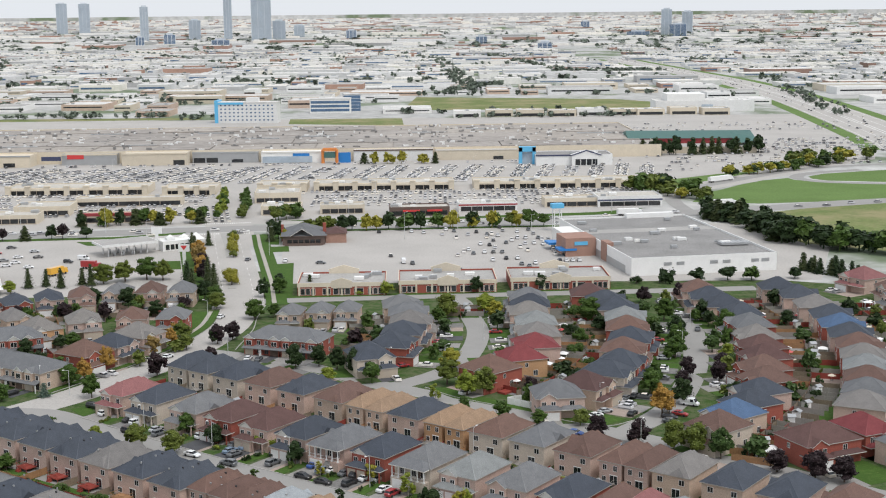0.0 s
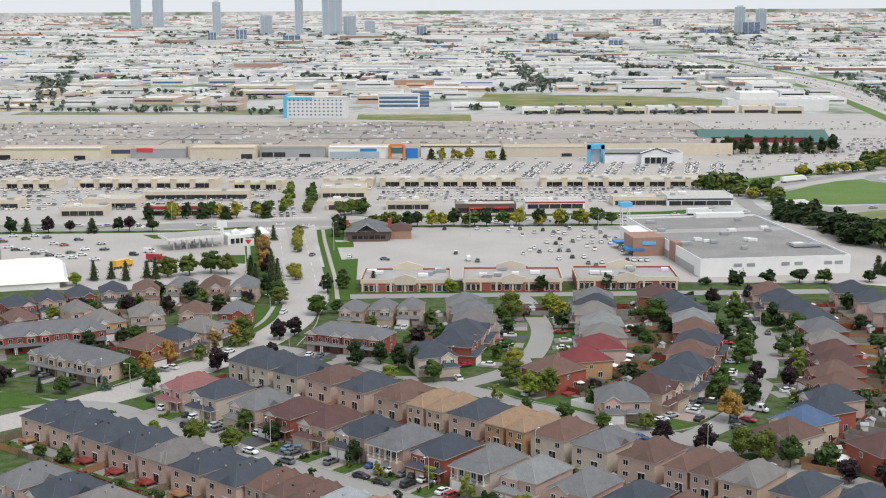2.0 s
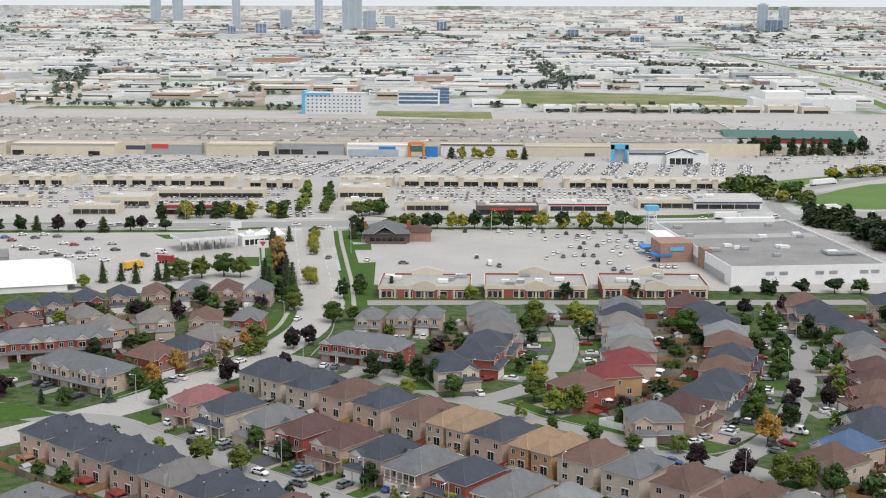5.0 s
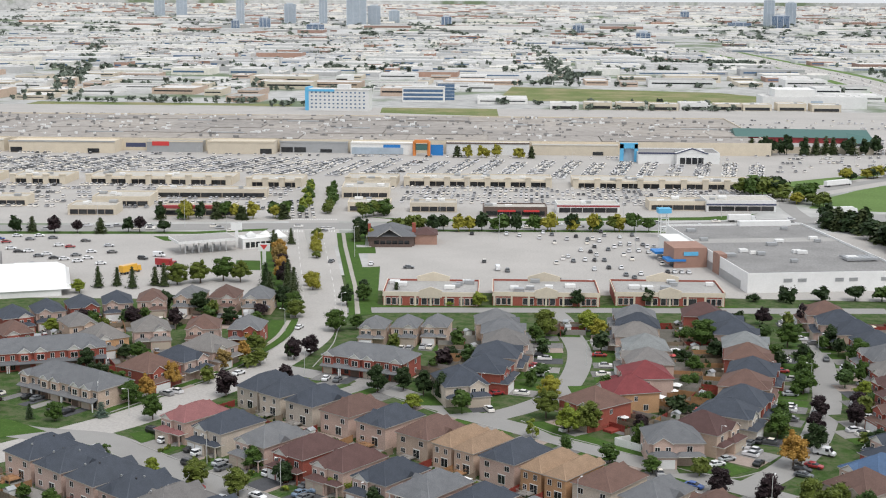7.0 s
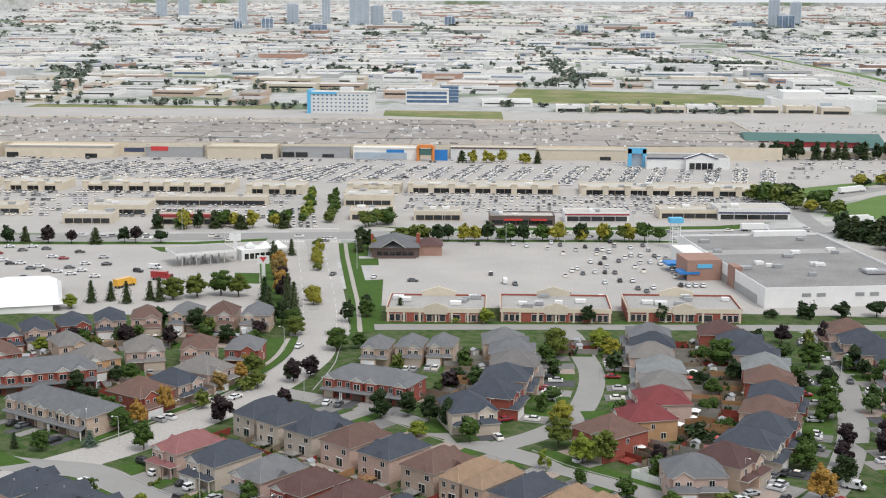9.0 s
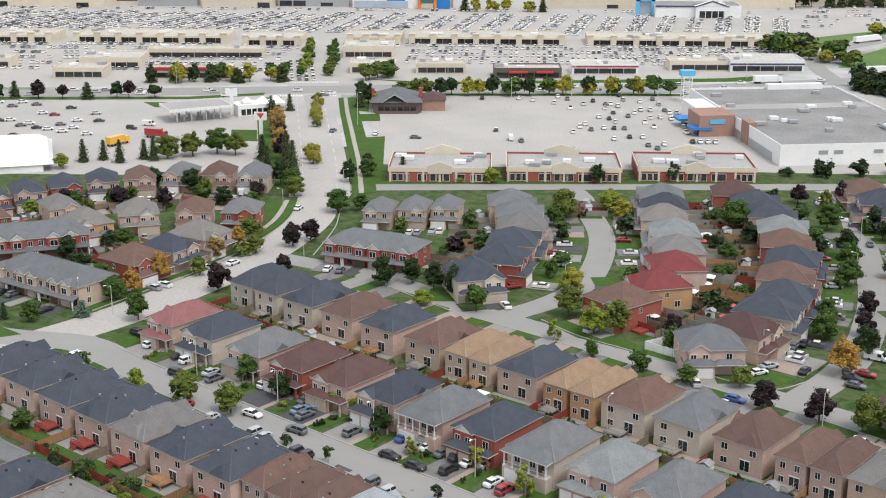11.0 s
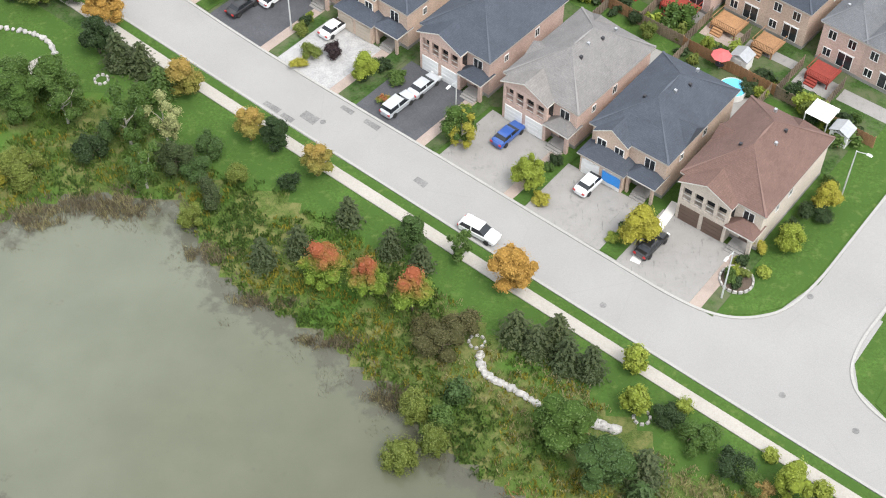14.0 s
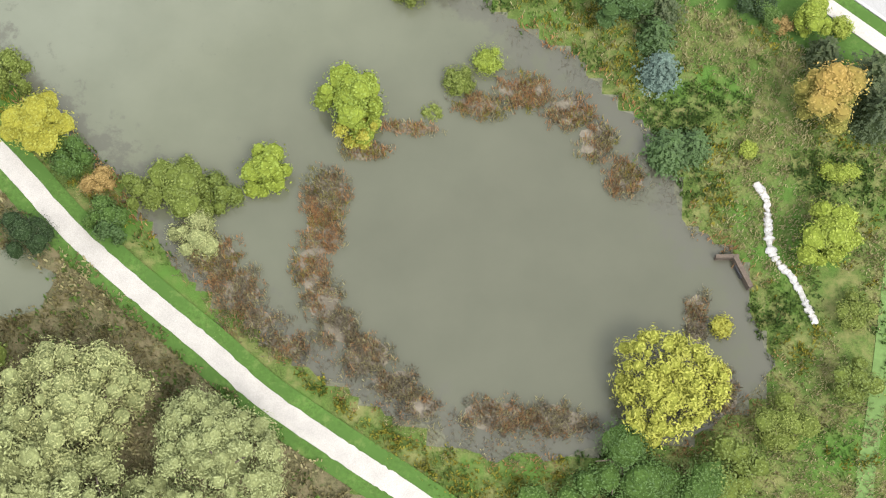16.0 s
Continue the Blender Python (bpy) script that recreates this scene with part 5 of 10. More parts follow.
        nor.append((d[0] + rng.uniform(-0.6, 0.6), d[1] + rng.uniform(-0.6, 0.6), d[2] + 0.25 + rng.uniform(-0.5, 0.5)))
        siz.append(leaf * rng.uniform(0.55, 1.35))
    leaf_quads(s, pts, nor, siz, rng, 1.5 if kind == "willow" else 1.0)
    return s


def trunk_shape(kind, seed):
    rng = random.Random(seed)
    s = Shape().tube((0, 0, -0.3), (0.05, 0, 2.2), 0.2, 0.14, 7).tube((0.05, 0, 2.2), (0, 0.08, 4.6), 0.14, 0.04, 6)
    for k in range(0 if kind == "spruce" else 6):
        a, z = k * 1.1 + rng.uniform(-0.3, 0.3), 1.3 + 0.35 * k
        m = (math.cos(a) * 0.9, math.sin(a) * 0.9, z + 0.8)
        s.tube((0, 0, z), m, 0.08, 0.05, 5).tube(m, (math.cos(a + 0.3) * 1.6, math.sin(a + 0.3) * 1.6, z + 1.7), 0.05, 0.02, 5)
    return s


TREE_WORDS = {"round": "broad-leaved tree", "spruce": "spruce", "dome": "clipped-looking rounded willow shrub", "willow": "spreading willow", "shrub": "dense bush", "airy": "slender young tree"}
COLOUR_WORDS = {"green": "green", "dark": "dark green", "lime": "bright lime-green", "yellow": "yellow autumn", "olive": "olive-green", "willow": "pale silvery green", "orange": "orange autumn", "red": "red-topped autumn", "plum": "dark plum-red", "spruce": "dark green", "blue": "blue-grey", "brown": "browning", "rust": "dark olive-brown", "grove": "deep green", "gold": "yellow-green", "amber": "amber-tipped green"}


SIZES = (0.25, 0.4, 0.7, 1.0, 1.5, 2.2)


def tree(x, y, kind, colour, height, width, fine=False, z=None, rng=random.Random(5), group=""):
    variant = rng.randrange(4)
    size = min(SIZES, key=lambda q: abs(math.log(q * 5 / width)))
    leaf = (0.085 if fine else 0.2) / size
    n = int((3300 if fine else 800) * (size ** 1.45 if size > 0.6 else size ** 1.1))
    if kind == "spruce":
        n, leaf = int(n * 0.8), leaf * 1.1
    elif kind == "airy":
        n = int(n * 0.7)
    elif kind == "willow":
        n = int(n * 1.3)
    at = Matrix.Translation((x, y, z if z is not None else 0.0)) @ Matrix.Rotation(rng.uniform(0, 6.28), 4, "Z") @ Matrix.Diagonal((width / 5, width / 5, height / 6, 1))
    key = ("crown", kind, colour, variant, fine, size)
    low = kind in ("shrub", "dome")
    if low and width < 3.2:
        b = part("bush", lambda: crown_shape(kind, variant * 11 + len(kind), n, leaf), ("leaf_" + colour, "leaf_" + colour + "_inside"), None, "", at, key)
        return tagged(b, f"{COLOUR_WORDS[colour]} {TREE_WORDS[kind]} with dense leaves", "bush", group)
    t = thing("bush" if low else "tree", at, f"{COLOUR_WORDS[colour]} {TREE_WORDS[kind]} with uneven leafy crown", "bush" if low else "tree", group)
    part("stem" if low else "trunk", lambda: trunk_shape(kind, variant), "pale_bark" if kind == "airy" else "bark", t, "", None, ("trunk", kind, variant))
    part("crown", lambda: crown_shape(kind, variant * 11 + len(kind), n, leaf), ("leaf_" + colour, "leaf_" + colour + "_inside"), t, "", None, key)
    return t


def trees(text, fine=False, wet=False, group=""):
    """Trees: x, y, kind, colour, height, width."""
    for entry in text.split(";"):
        x, y, kind, colour, h, w = entry.split()
        x, y = float(x), float(y)
        tree(x, y, kind, colour, float(h), float(w), fine, ground_height(x, y) if wet else 0.05, group=group)


# round the pond
trees("-3 88 dome olive 4.4 3.7;0.1 89.4 dome olive 4 3;-2 92.8 dome olive 4 3.1;2 94.6 dome grove 3.6 2.6;0.7 91.9 dome green 3.2 2.4;2 79.2 dome olive 3.4 3;4.4 81.3 dome lime 3.4 2.9;-0.3 76 dome olive 2 2.2;26 58 dome yellow 2 2;26 54 dome yellow 1.6 1.7", True, True, "rounded shrubs standing in the water")
trees("-7.2 75.5 round lime 7.5 5.4;-6.6 73.6 airy yellow 4.5 3.4;-14.4 69 round lime 5.5 4;-21.6 66.6 round olive 5 5.4;-18.6 67 shrub olive 4 4;-20 63 shrub willow 4 4.4;-25 66 shrub olive 3.6 3.4;-27 62.6 shrub grove 2.6 2.6;-29 66.6 shrub brown 2.6 3;-28 64 shrub green 3 3.6;-31 69 shrub green 3.4 4;-35 71.2 round yellow 5 5.6;-38 76 shrub olive 4.4 4;-34 61 shrub dark 4 4.4;21.3 52.2 willow gold 8 8.9;-15 43 willow willow 10 10;-27 46 willow willow 11 11;-33 40 willow willow 12 12;-24 37 willow willow 11 11;-38 50 round olive 8 7;34.5 66 round lime 5 4.8;31 86.5 shrub brown 1.6 1.8;33.4 86.6 round lime 4.2 3.2;36.3 86.4 dome lime 2 2;34.4 78.4 round amber 7.2 5.4;21 73.4 spruce grove 4 3.8;23.2 74 spruce grove 3.4 3;18 45 shrub green 4 8;27 46 shrub olive 4 6;31 50 shrub olive 3 5;12 41 shrub green 3 6;24 42 shrub green 4 7;37 54 shrub olive 3 4;36 72 shrub lime 2 3;28 74 dome lime 1.6 1.6;37 60 shrub olive 2.4 3.4", True, True, "trees round the pond")
trees("12 90.5 round green 6.5 5.6;16.2 87 round grove 5.5 5;19.8 87 spruce spruce 5 3.8;19.4 84.2 spruce grove 4 3.2;20 80.8 spruce blue 4.6 3.4;32 90.2 dome lime 1.4 1.5;34.6 83.5 spruce spruce 4 3;38 80.5 spruce spruce 7 5;39 77.5 spruce spruce 6 4.4;28 88.6 shrub dark 2.4 4;25 91.4 shrub green 2.4 4;30 87.4 shrub green 2 3;22.4 94 shrub dark 2 3;24 95 dome lime 1.8 1.8;19.4 95 round lime 3.4 2.6;19.4 99.6 round lime 3.2 2.4;7 109.5 round orange 5.6 4.2;7.5 102.6 spruce spruce 4.4 3.4;9.6 101.2 spruce spruce 4.2 3.2;11.6 102.2 spruce spruce 4.8 3.2;12.6 99.5 spruce spruce 4.6 3.2;15 98.7 spruce spruce 4.6 3;0.2 100.6 shrub rust 3.2 5;1.8 103 shrub rust 2.6 4;-1.6 103 shrub rust 2.2 3;-12.8 108.6 round red 5.6 4.2;-8.3 107.2 round red 5.2 3.8;-3.2 105.6 round red 5.6 4;-19.4 110.6 spruce spruce 4.4 3;-15.8 112.4 spruce spruce 4.4 3;-26 119 shrub spruce 3.4 3.4;-28 116 shrub olive 2.6 3;-11 117 spruce spruce 4 2.6;-3.7 114.2 round grove 4.4 3;1.2 112.9 airy green 4.2 2.6;-6 112.8 spruce spruce 4.2 2.8;-2.7 111.1 spruce spruce 3.8 2.4;-15.3 123.7 round amber 4.4 3.4;-18 121.6 shrub dark 2 2.4;-23.5 128.6 round amber 4.6 3.4;-20.2 127.6 round dark 4.4 3.2;-32.1 135.8 round amber 5 3.8;-35 135 spruce green 4.6 3.4;-38 139 spruce spruce 4.6 3.4;-41 140 spruce spruce 5 4;-44 142 round dark 5 4;-44.3 147.6 round orange 5.4 4.4;-53.6 150.9 round olive 5 4.6;-49.4 151.8 round grove 5 4.6;-58 155.8 round dark 4.6 3.8;-46.7 134 round green 6 4.6;-50 130.6 round green 6.4 5;-40 127.6 shrub grove 3 3.6;-28 126.4 shrub grove 2.8 3.4;-36.4 131.6 round green 4.6 3.4;-46 135 shrub spruce 1.8 2.4;-50 132 airy green 7 6;-45 130 airy green 6 5;-37 127 airy green 7.5 5;-48 121 shrub olive 4 5.4;-34 121 airy green 6 4;-31 123.5 shrub spruce 4.2 4.4;-33 128 airy willow 6 4;-41 125 shrub dark 3.4 4;-29 123 shrub grove 2.6 3.4;-24 122 shrub olive 2.4 3;-51.6 119 shrub yellow 3.6 4.4;-56 122 shrub olive 4 5;-62 158 airy green 6 5;-66 150 round olive 5 5;-57 152 shrub dark 3 4;-60 140 airy green 6 6;-72 160 round green 6 6;-80 180 round green 6 6", True, True, "trees on the bank above the pond")
# gardens and streets of the pond rows
trees("-53.4 170.2 round green 7 7.4;-57 173.5 round olive 4.6 4;-62.4 176.5 shrub dark 1.5 2.2;-31 153.4 round lime 4 3.6;-11.4 139.4 round lime 3.8 3;-9.4 141.4 shrub dark 1.4 2;-7.6 139.6 shrub green 1.4 2.4;-8.8 135.6 shrub red 1.2 1.6;0 130.4 round green 4.6 3.6;0.6 129.4 airy yellow 4.6 3;8.4 123.6 round lime 4.4 3.4;9.8 121.4 shrub yellow 1.2 2;20.2 116 round yellow 5 4;36.1 116.2 round lime 3.6 2.8;40.8 122.4 round yellow 3.6 2.9;39.9 121 shrub dark 1.6 3;38.2 121.4 shrub dark 1.8 2.4;36.9 118.8 shrub dark 1.6 2.2;33.3 116.2 shrub yellow 1.3 1.7;33.3 112.6 dome lime 1 1.5;41.6 125.6 shrub green 1.4 2;-41 158.8 shrub red 2 2.6;-39.4 158 shrub blue 1.6 2;-26.4 157 shrub dark 1.4 3.4;-18.4 143 shrub olive 1.6 2.6;-15.8 143.6 shrub plum 1.8 2.2;-19.8 141.4 shrub yellow 1.2 2;-66 186.4 shrub yellow 1.3 5;-61.6 175 shrub dark 1.4 2.2", True, False, "front garden plants of the pond row")
trees("-60 254.6 round olive 6.4 5;-49.6 250.4 round olive 6 5.6;-27.6 254 round lime 5.4 5.4;-18.8 242 round dark 5.6 4;-6 215 airy dark 3.4 2.2;13.4 201 round dark 8 6.6;23.4 190 round lime 6 5;34 180.4 round green 5.6 4;43.4 175 round green 6.4 5.4;53 168.6 round lime 6.6 5.6;9 219 airy lime 5 3.6;20 208.4 airy yellow 5 3;22 211 dome lime 4.4 2.2;29 201 round lime 3.6 2.8;-12 233.4 airy yellow 3.4 2;0 228.6 airy yellow 4.4 2.4;52.4 185 dome dark 4 3;-36 236.6 shrub dark 2 2;-27 229.4 airy green 3.4 1.8;-22 178 round lime 5 5.4;-41 200.6 shrub dark 3 3;-4 173 shrub green 4 4.6;-12 179 shrub green 3 4.4;-49.6 267.4 round green 5.6 5;-41 258.4 round dark 5 4.4;-29 255 airy lime 4 3;-68 254 round lime 4.6 3;-66 246 airy green 3.6 2;-72 262 round lime 4 3;-83 302.4 round green 6.6 5;-21 272 airy dark 3 2;26 152 shrub green 3 4;33 146 shrub lime 2 3;18 158 shrub dark 2.6 3;10 163 round green 4 3.4;-30 194 shrub green 2.6 4;-48 206 shrub dark 2.6 4;-36 196 shrub dark 3 3;-60 216 shrub green 2.6 4;-70 222 shrub green 3 4;-15 186 shrub green 2.6 3;40 138 shrub lime 2.4 3;44 133 shrub green 2 4;-86 271 airy green 4 3;-88 240 round green 4 4;-96 246 round green 3 3;61 171 round green 6 5;66 160 shrub dark 4 4", False, False, "trees of the middle street")
trees("-69 325.4 round plum 7 5.6;-55 340 round plum 5 4;-53 371 round plum 6 5;-57 365 round plum 6.4 5;-28 332.6 round dark 7.6 5.4;-21 335 round dark 6.6 4.4;-15 329.4 round dark 7.4 5;-9 325.4 round dark 7.4 5.4;-17 317.6 round lime 4 4.4;18.4 312.4 round olive 7.4 6.4;19.4 331 round yellow 6 6.4;24 300.6 round lime 7 6;29 302.4 round olive 7.6 6;15 296 airy lime 4.4 3.4;23 286 dome green 4 3;33 278.6 round green 4.6 4;41 290 round green 6 4;46 284 airy green 5.4 3.4;51 279.4 airy lime 5.4 3.4;42.6 272 round green 4 4;56 259.4 round plum 6 4.6;66 253.6 round plum 6.6 5.4;76 279.6 round orange 8 6;74 249.4 round olive 7.6 5.4;78.8 246.2 round olive 7.8 5.4;84.2 242.6 round grove 7.4 5.4;83 290 round dark 7 5;76 300.6 round green 7 5.6;79 312 round green 6 4.6;86 303 round plum 6 4;90 318 round plum 6 4;19 399 round olive 9 7.4;16 391 round green 6 5;33 407 round lime 7 6;36 400 round yellow 6 5;-49.6 402 round green 7 7;-43 405 round green 5 5;-90 321.6 round orange 6.4 4.4;-86 331.6 round orange 7.4 5;-93 316 round green 6 5;-99 326 round green 6 5;-112 425 round dark 7 6;-99 421 round dark 8 6;-58.6 364 airy dark 5 3;68 389 round green 9 9;71 376 round dark 6 6;92 421.6 round plum 6 5.4;106 422 round plum 7 5.6;112 410 round plum 6 5;95 364 round dark 8 6;93 352 round green 8 6;95 392 round green 8 7;88 372 round green 6 6;90 340 round green 7 6;108 350 round green 7 5;112 372 round green 8 7;104 330 round lime 7 5;98 312 round plum 6 4.6;101 322 round plum 6 5;109 392 round dark 7 6;130 326 shrub green 3 3;135 352 shrub dark 3 3.4;136 384 round dark 5 4.4;121 292 shrub dark 3 3.4;160 392 round dark 7 6;95.4 232.6 round plum 5.4 4.6;103 227.4 round plum 6.6 5.4;109 225 round plum 6.2 5;98 290 round dark 6 5;62 330 shrub green 3 5;60 345 shrub green 4 6;62 360 round green 5 5;60 372 shrub dark 4 6;64 400 shrub green 4 6;58 318 shrub dark 3 5;-13 360 shrub green 3 6;-10 373 shrub dark 3 5;-8 384 shrub green 3 5;-28 372 shrub dark 3 5;-70 372 round olive 6 6;-66 358 round olive 5 5;-73 379 round orange 5 5;-72 362 round orange 6 4.4;-76 352 round brown 6 5;-126 398 shrub olive 4 5;-141 391 round lime 5 5;-118 404 round plum 6 5;-133 400 round plum 6 5;-104 362 round green 5 5;-116 350 round dark 6 5;-98 348 shrub green 4 6;-110 342 shrub dark 4 6;-76 401 round green 6 5;-86 407 round dark 6 5;-108 300 round green 5 4;-97 304 spruce blue 4 3.4;-115 301 spruce dark 4 2;-128 307 round plum 6 5", False, False, "trees between the crescents")
# tall dark trees beside the avenue and round the shops
trees("-72 452 spruce spruce 11 5;-76 462 spruce spruce 12 5;-70 440 spruce spruce 10 5;-79 470 round plum 9 6;-82 482 round orange 9 6;-84 494 round plum 8 6;-88 508 round brown 9 6;-90 520 round orange 9 6;-68 428 round green 7 6;-73 434 round dark 8 6;-80 448 spruce spruce 10 5;-66 420 round olive 6 6;-86 470 spruce dark 9 5;-95 540 spruce spruce 8 4;-98 550 spruce spruce 8 4;-92 560 spruce spruce 7 4;-64 570 spruce spruce 9 5;-61 578 round dark 8 6;-57 568 round yellow 6 4;-66 592 round dark 7 5;-46 448 round green 6 5;-47 456 round dark 6 4;-34 448 spruce spruce 7 4;-51 440 round dark 7 5;-148 462 spruce spruce 8 4;-142 466 spruce spruce 7 4;-135 462 spruce spruce 8 4;-128 468 spruce spruce 7 4;-120 470 round olive 8 8;-112 474 round olive 8 8;-104 478 round green 9 9;-97 476 round olive 8 7;-124 466 spruce spruce 9 4;-152 452 round lime 5 5;31 444 round dark 6 5;56 449 round dark 6 5;-4 442 round lime 5 5;-14 443 shrub lime 2 4;95 459 shrub dark 3 5", False, False, "tall trees beside the avenue")
trees("-79 548 shrub yellow 4.4 5.4;-77 536 shrub yellow 4.2 5;-80.5 558 shrub yellow 4.2 5;-78 542 shrub yellow 4 4.6;-75.6 528 shrub olive 3.2 4;-68.4 472 shrub yellow 5.4 6;-67 464 shrub yellow 5 5.6;-69.4 481 shrub yellow 3.8 4.4;-82 572 shrub yellow 4 4.6;-84 582 shrub olive 3.6 4.2", False, False, "yellow shrubs on the median of the avenue")


FAR_CROWNS = {}


def far_crown(s, x, y, z, kind, h, w, n, leaf, rng):
    """Adds one tree, trunk and crown, to a wood or a row of trees."""
    key = (kind, n, rng.randrange(4))
    if key not in FAR_CROWNS:
        FAR_CROWNS[key] = crown_shape(kind, key[2] + 40, n, leaf)
    c = FAR_CROWNS[key]
    a = rng.uniform(0, 6.28)
    ca, sa = math.cos(a) * w / 5, math.sin(a) * w / 5
    s.add([(x + p.x * ca - p.y * sa, y + p.x * sa + p.y * ca, z + p.z * h / 6) for p in map(Vector, c.v)], c.f)
    s.m[-len(c.f):] = c.m
    if n > 12:
        s.tube((x, y, z), (x, y, z + h * 0.45), w * 0.04, w * 0.02, 4)


def tree_lines():
    rng = random.Random(31)
    rows = {}
    def line(a, b, n, kinds, h, w, jitter=2.0):
        for k in range(n):
            t = (k + rng.uniform(0.2, 0.8)) / n
            kind, colour = rng.choice(kinds)
            x, y = a[0] + (b[0] - a[0]) * t + rng.uniform(-jitter, jitter), a[1] + (b[1] - a[1]) * t + rng.uniform(-jitter, jitter)
            far_crown(rows.setdefault(colour, Shape()), x, y, 0, kind, h * rng.uniform(0.9, 1.3), w * rng.uniform(0.9, 1.3), 150, 0.62, rng)
    mix = [("round", "olive"), ("round", "dark"), ("round", "green"), ("round", "yellow")]
    line((-50, 598), (72, 608), 22, mix, 7, 6)
    line((-250, 576), (-150, 584), 10, [("round", "dark"), ("round", "plum"), ("spruce", "spruce")], 6, 5)
    line((-168, 622), (-102, 634), 22, [("round", "yellow"), ("round", "dark"), ("spruce", "spruce"), ("round", "green")], 7, 5, 5)
    line((-70, 636), (-56, 652), 6, mix, 7, 6, 3)
    line((-100, 640), (-112, 740), 12, [("round", "green"), ("round", "lime")], 5, 4)
    line((-86, 640), (-98, 730), 12, [("round", "green"), ("round", "olive")], 5, 4)
    line((158, 632), (168, 606), 10, [("round", "dark"), ("spruce", "spruce")], 9, 8, 4)
    line((170, 600), (182, 545), 22, [("round", "dark"), ("round", "dark"), ("spruce", "spruce")], 9, 9, 5)
    line((182, 545), (215, 518), 12, [("round", "dark"), ("round", "green")], 10, 10, 4)
    line((215, 518), (290, 500), 14, [("round", "dark"), ("round", "green")], 10, 10, 5)
    line((168, 484), (186, 462), 10, [("spruce", "spruce"), ("spruce", "dark")], 6, 4, 3)
    line((118, 222), (150, 210), 5, [("round", "dark"), ("round", "green")], 5, 4.5, 3)
    line((100, 458), (165, 466), 5, [("round", "dark"), ("round", "green"), ("shrub", "dark")], 5, 5, 2)
    line((130, 740), (165, 720), 14, mix, 9, 10, 8)
    line((150, 715), (170, 690), 6, mix, 6, 6, 4)
    line((200, 800), (300, 880), 20, mix, 6, 7, 6)
    line((165, 940), (260, 950), 14, [("spruce", "spruce"), ("round", "dark")], 11, 7, 3)
    line((-40, 905), (20, 906), 8, [("spruce", "spruce"), ("round", "yellow")], 7, 5, 2)
    line((255, 860), (330, 910), 12, mix, 8, 9, 8)
    for colour, s in rows.items():
        stuff("tree_row", s, ("leaf_" + colour, "leaf_" + colour + "_inside"), f"rows of {COLOUR_WORDS[colour]} trees round the shops", "trees")


tree_lines()


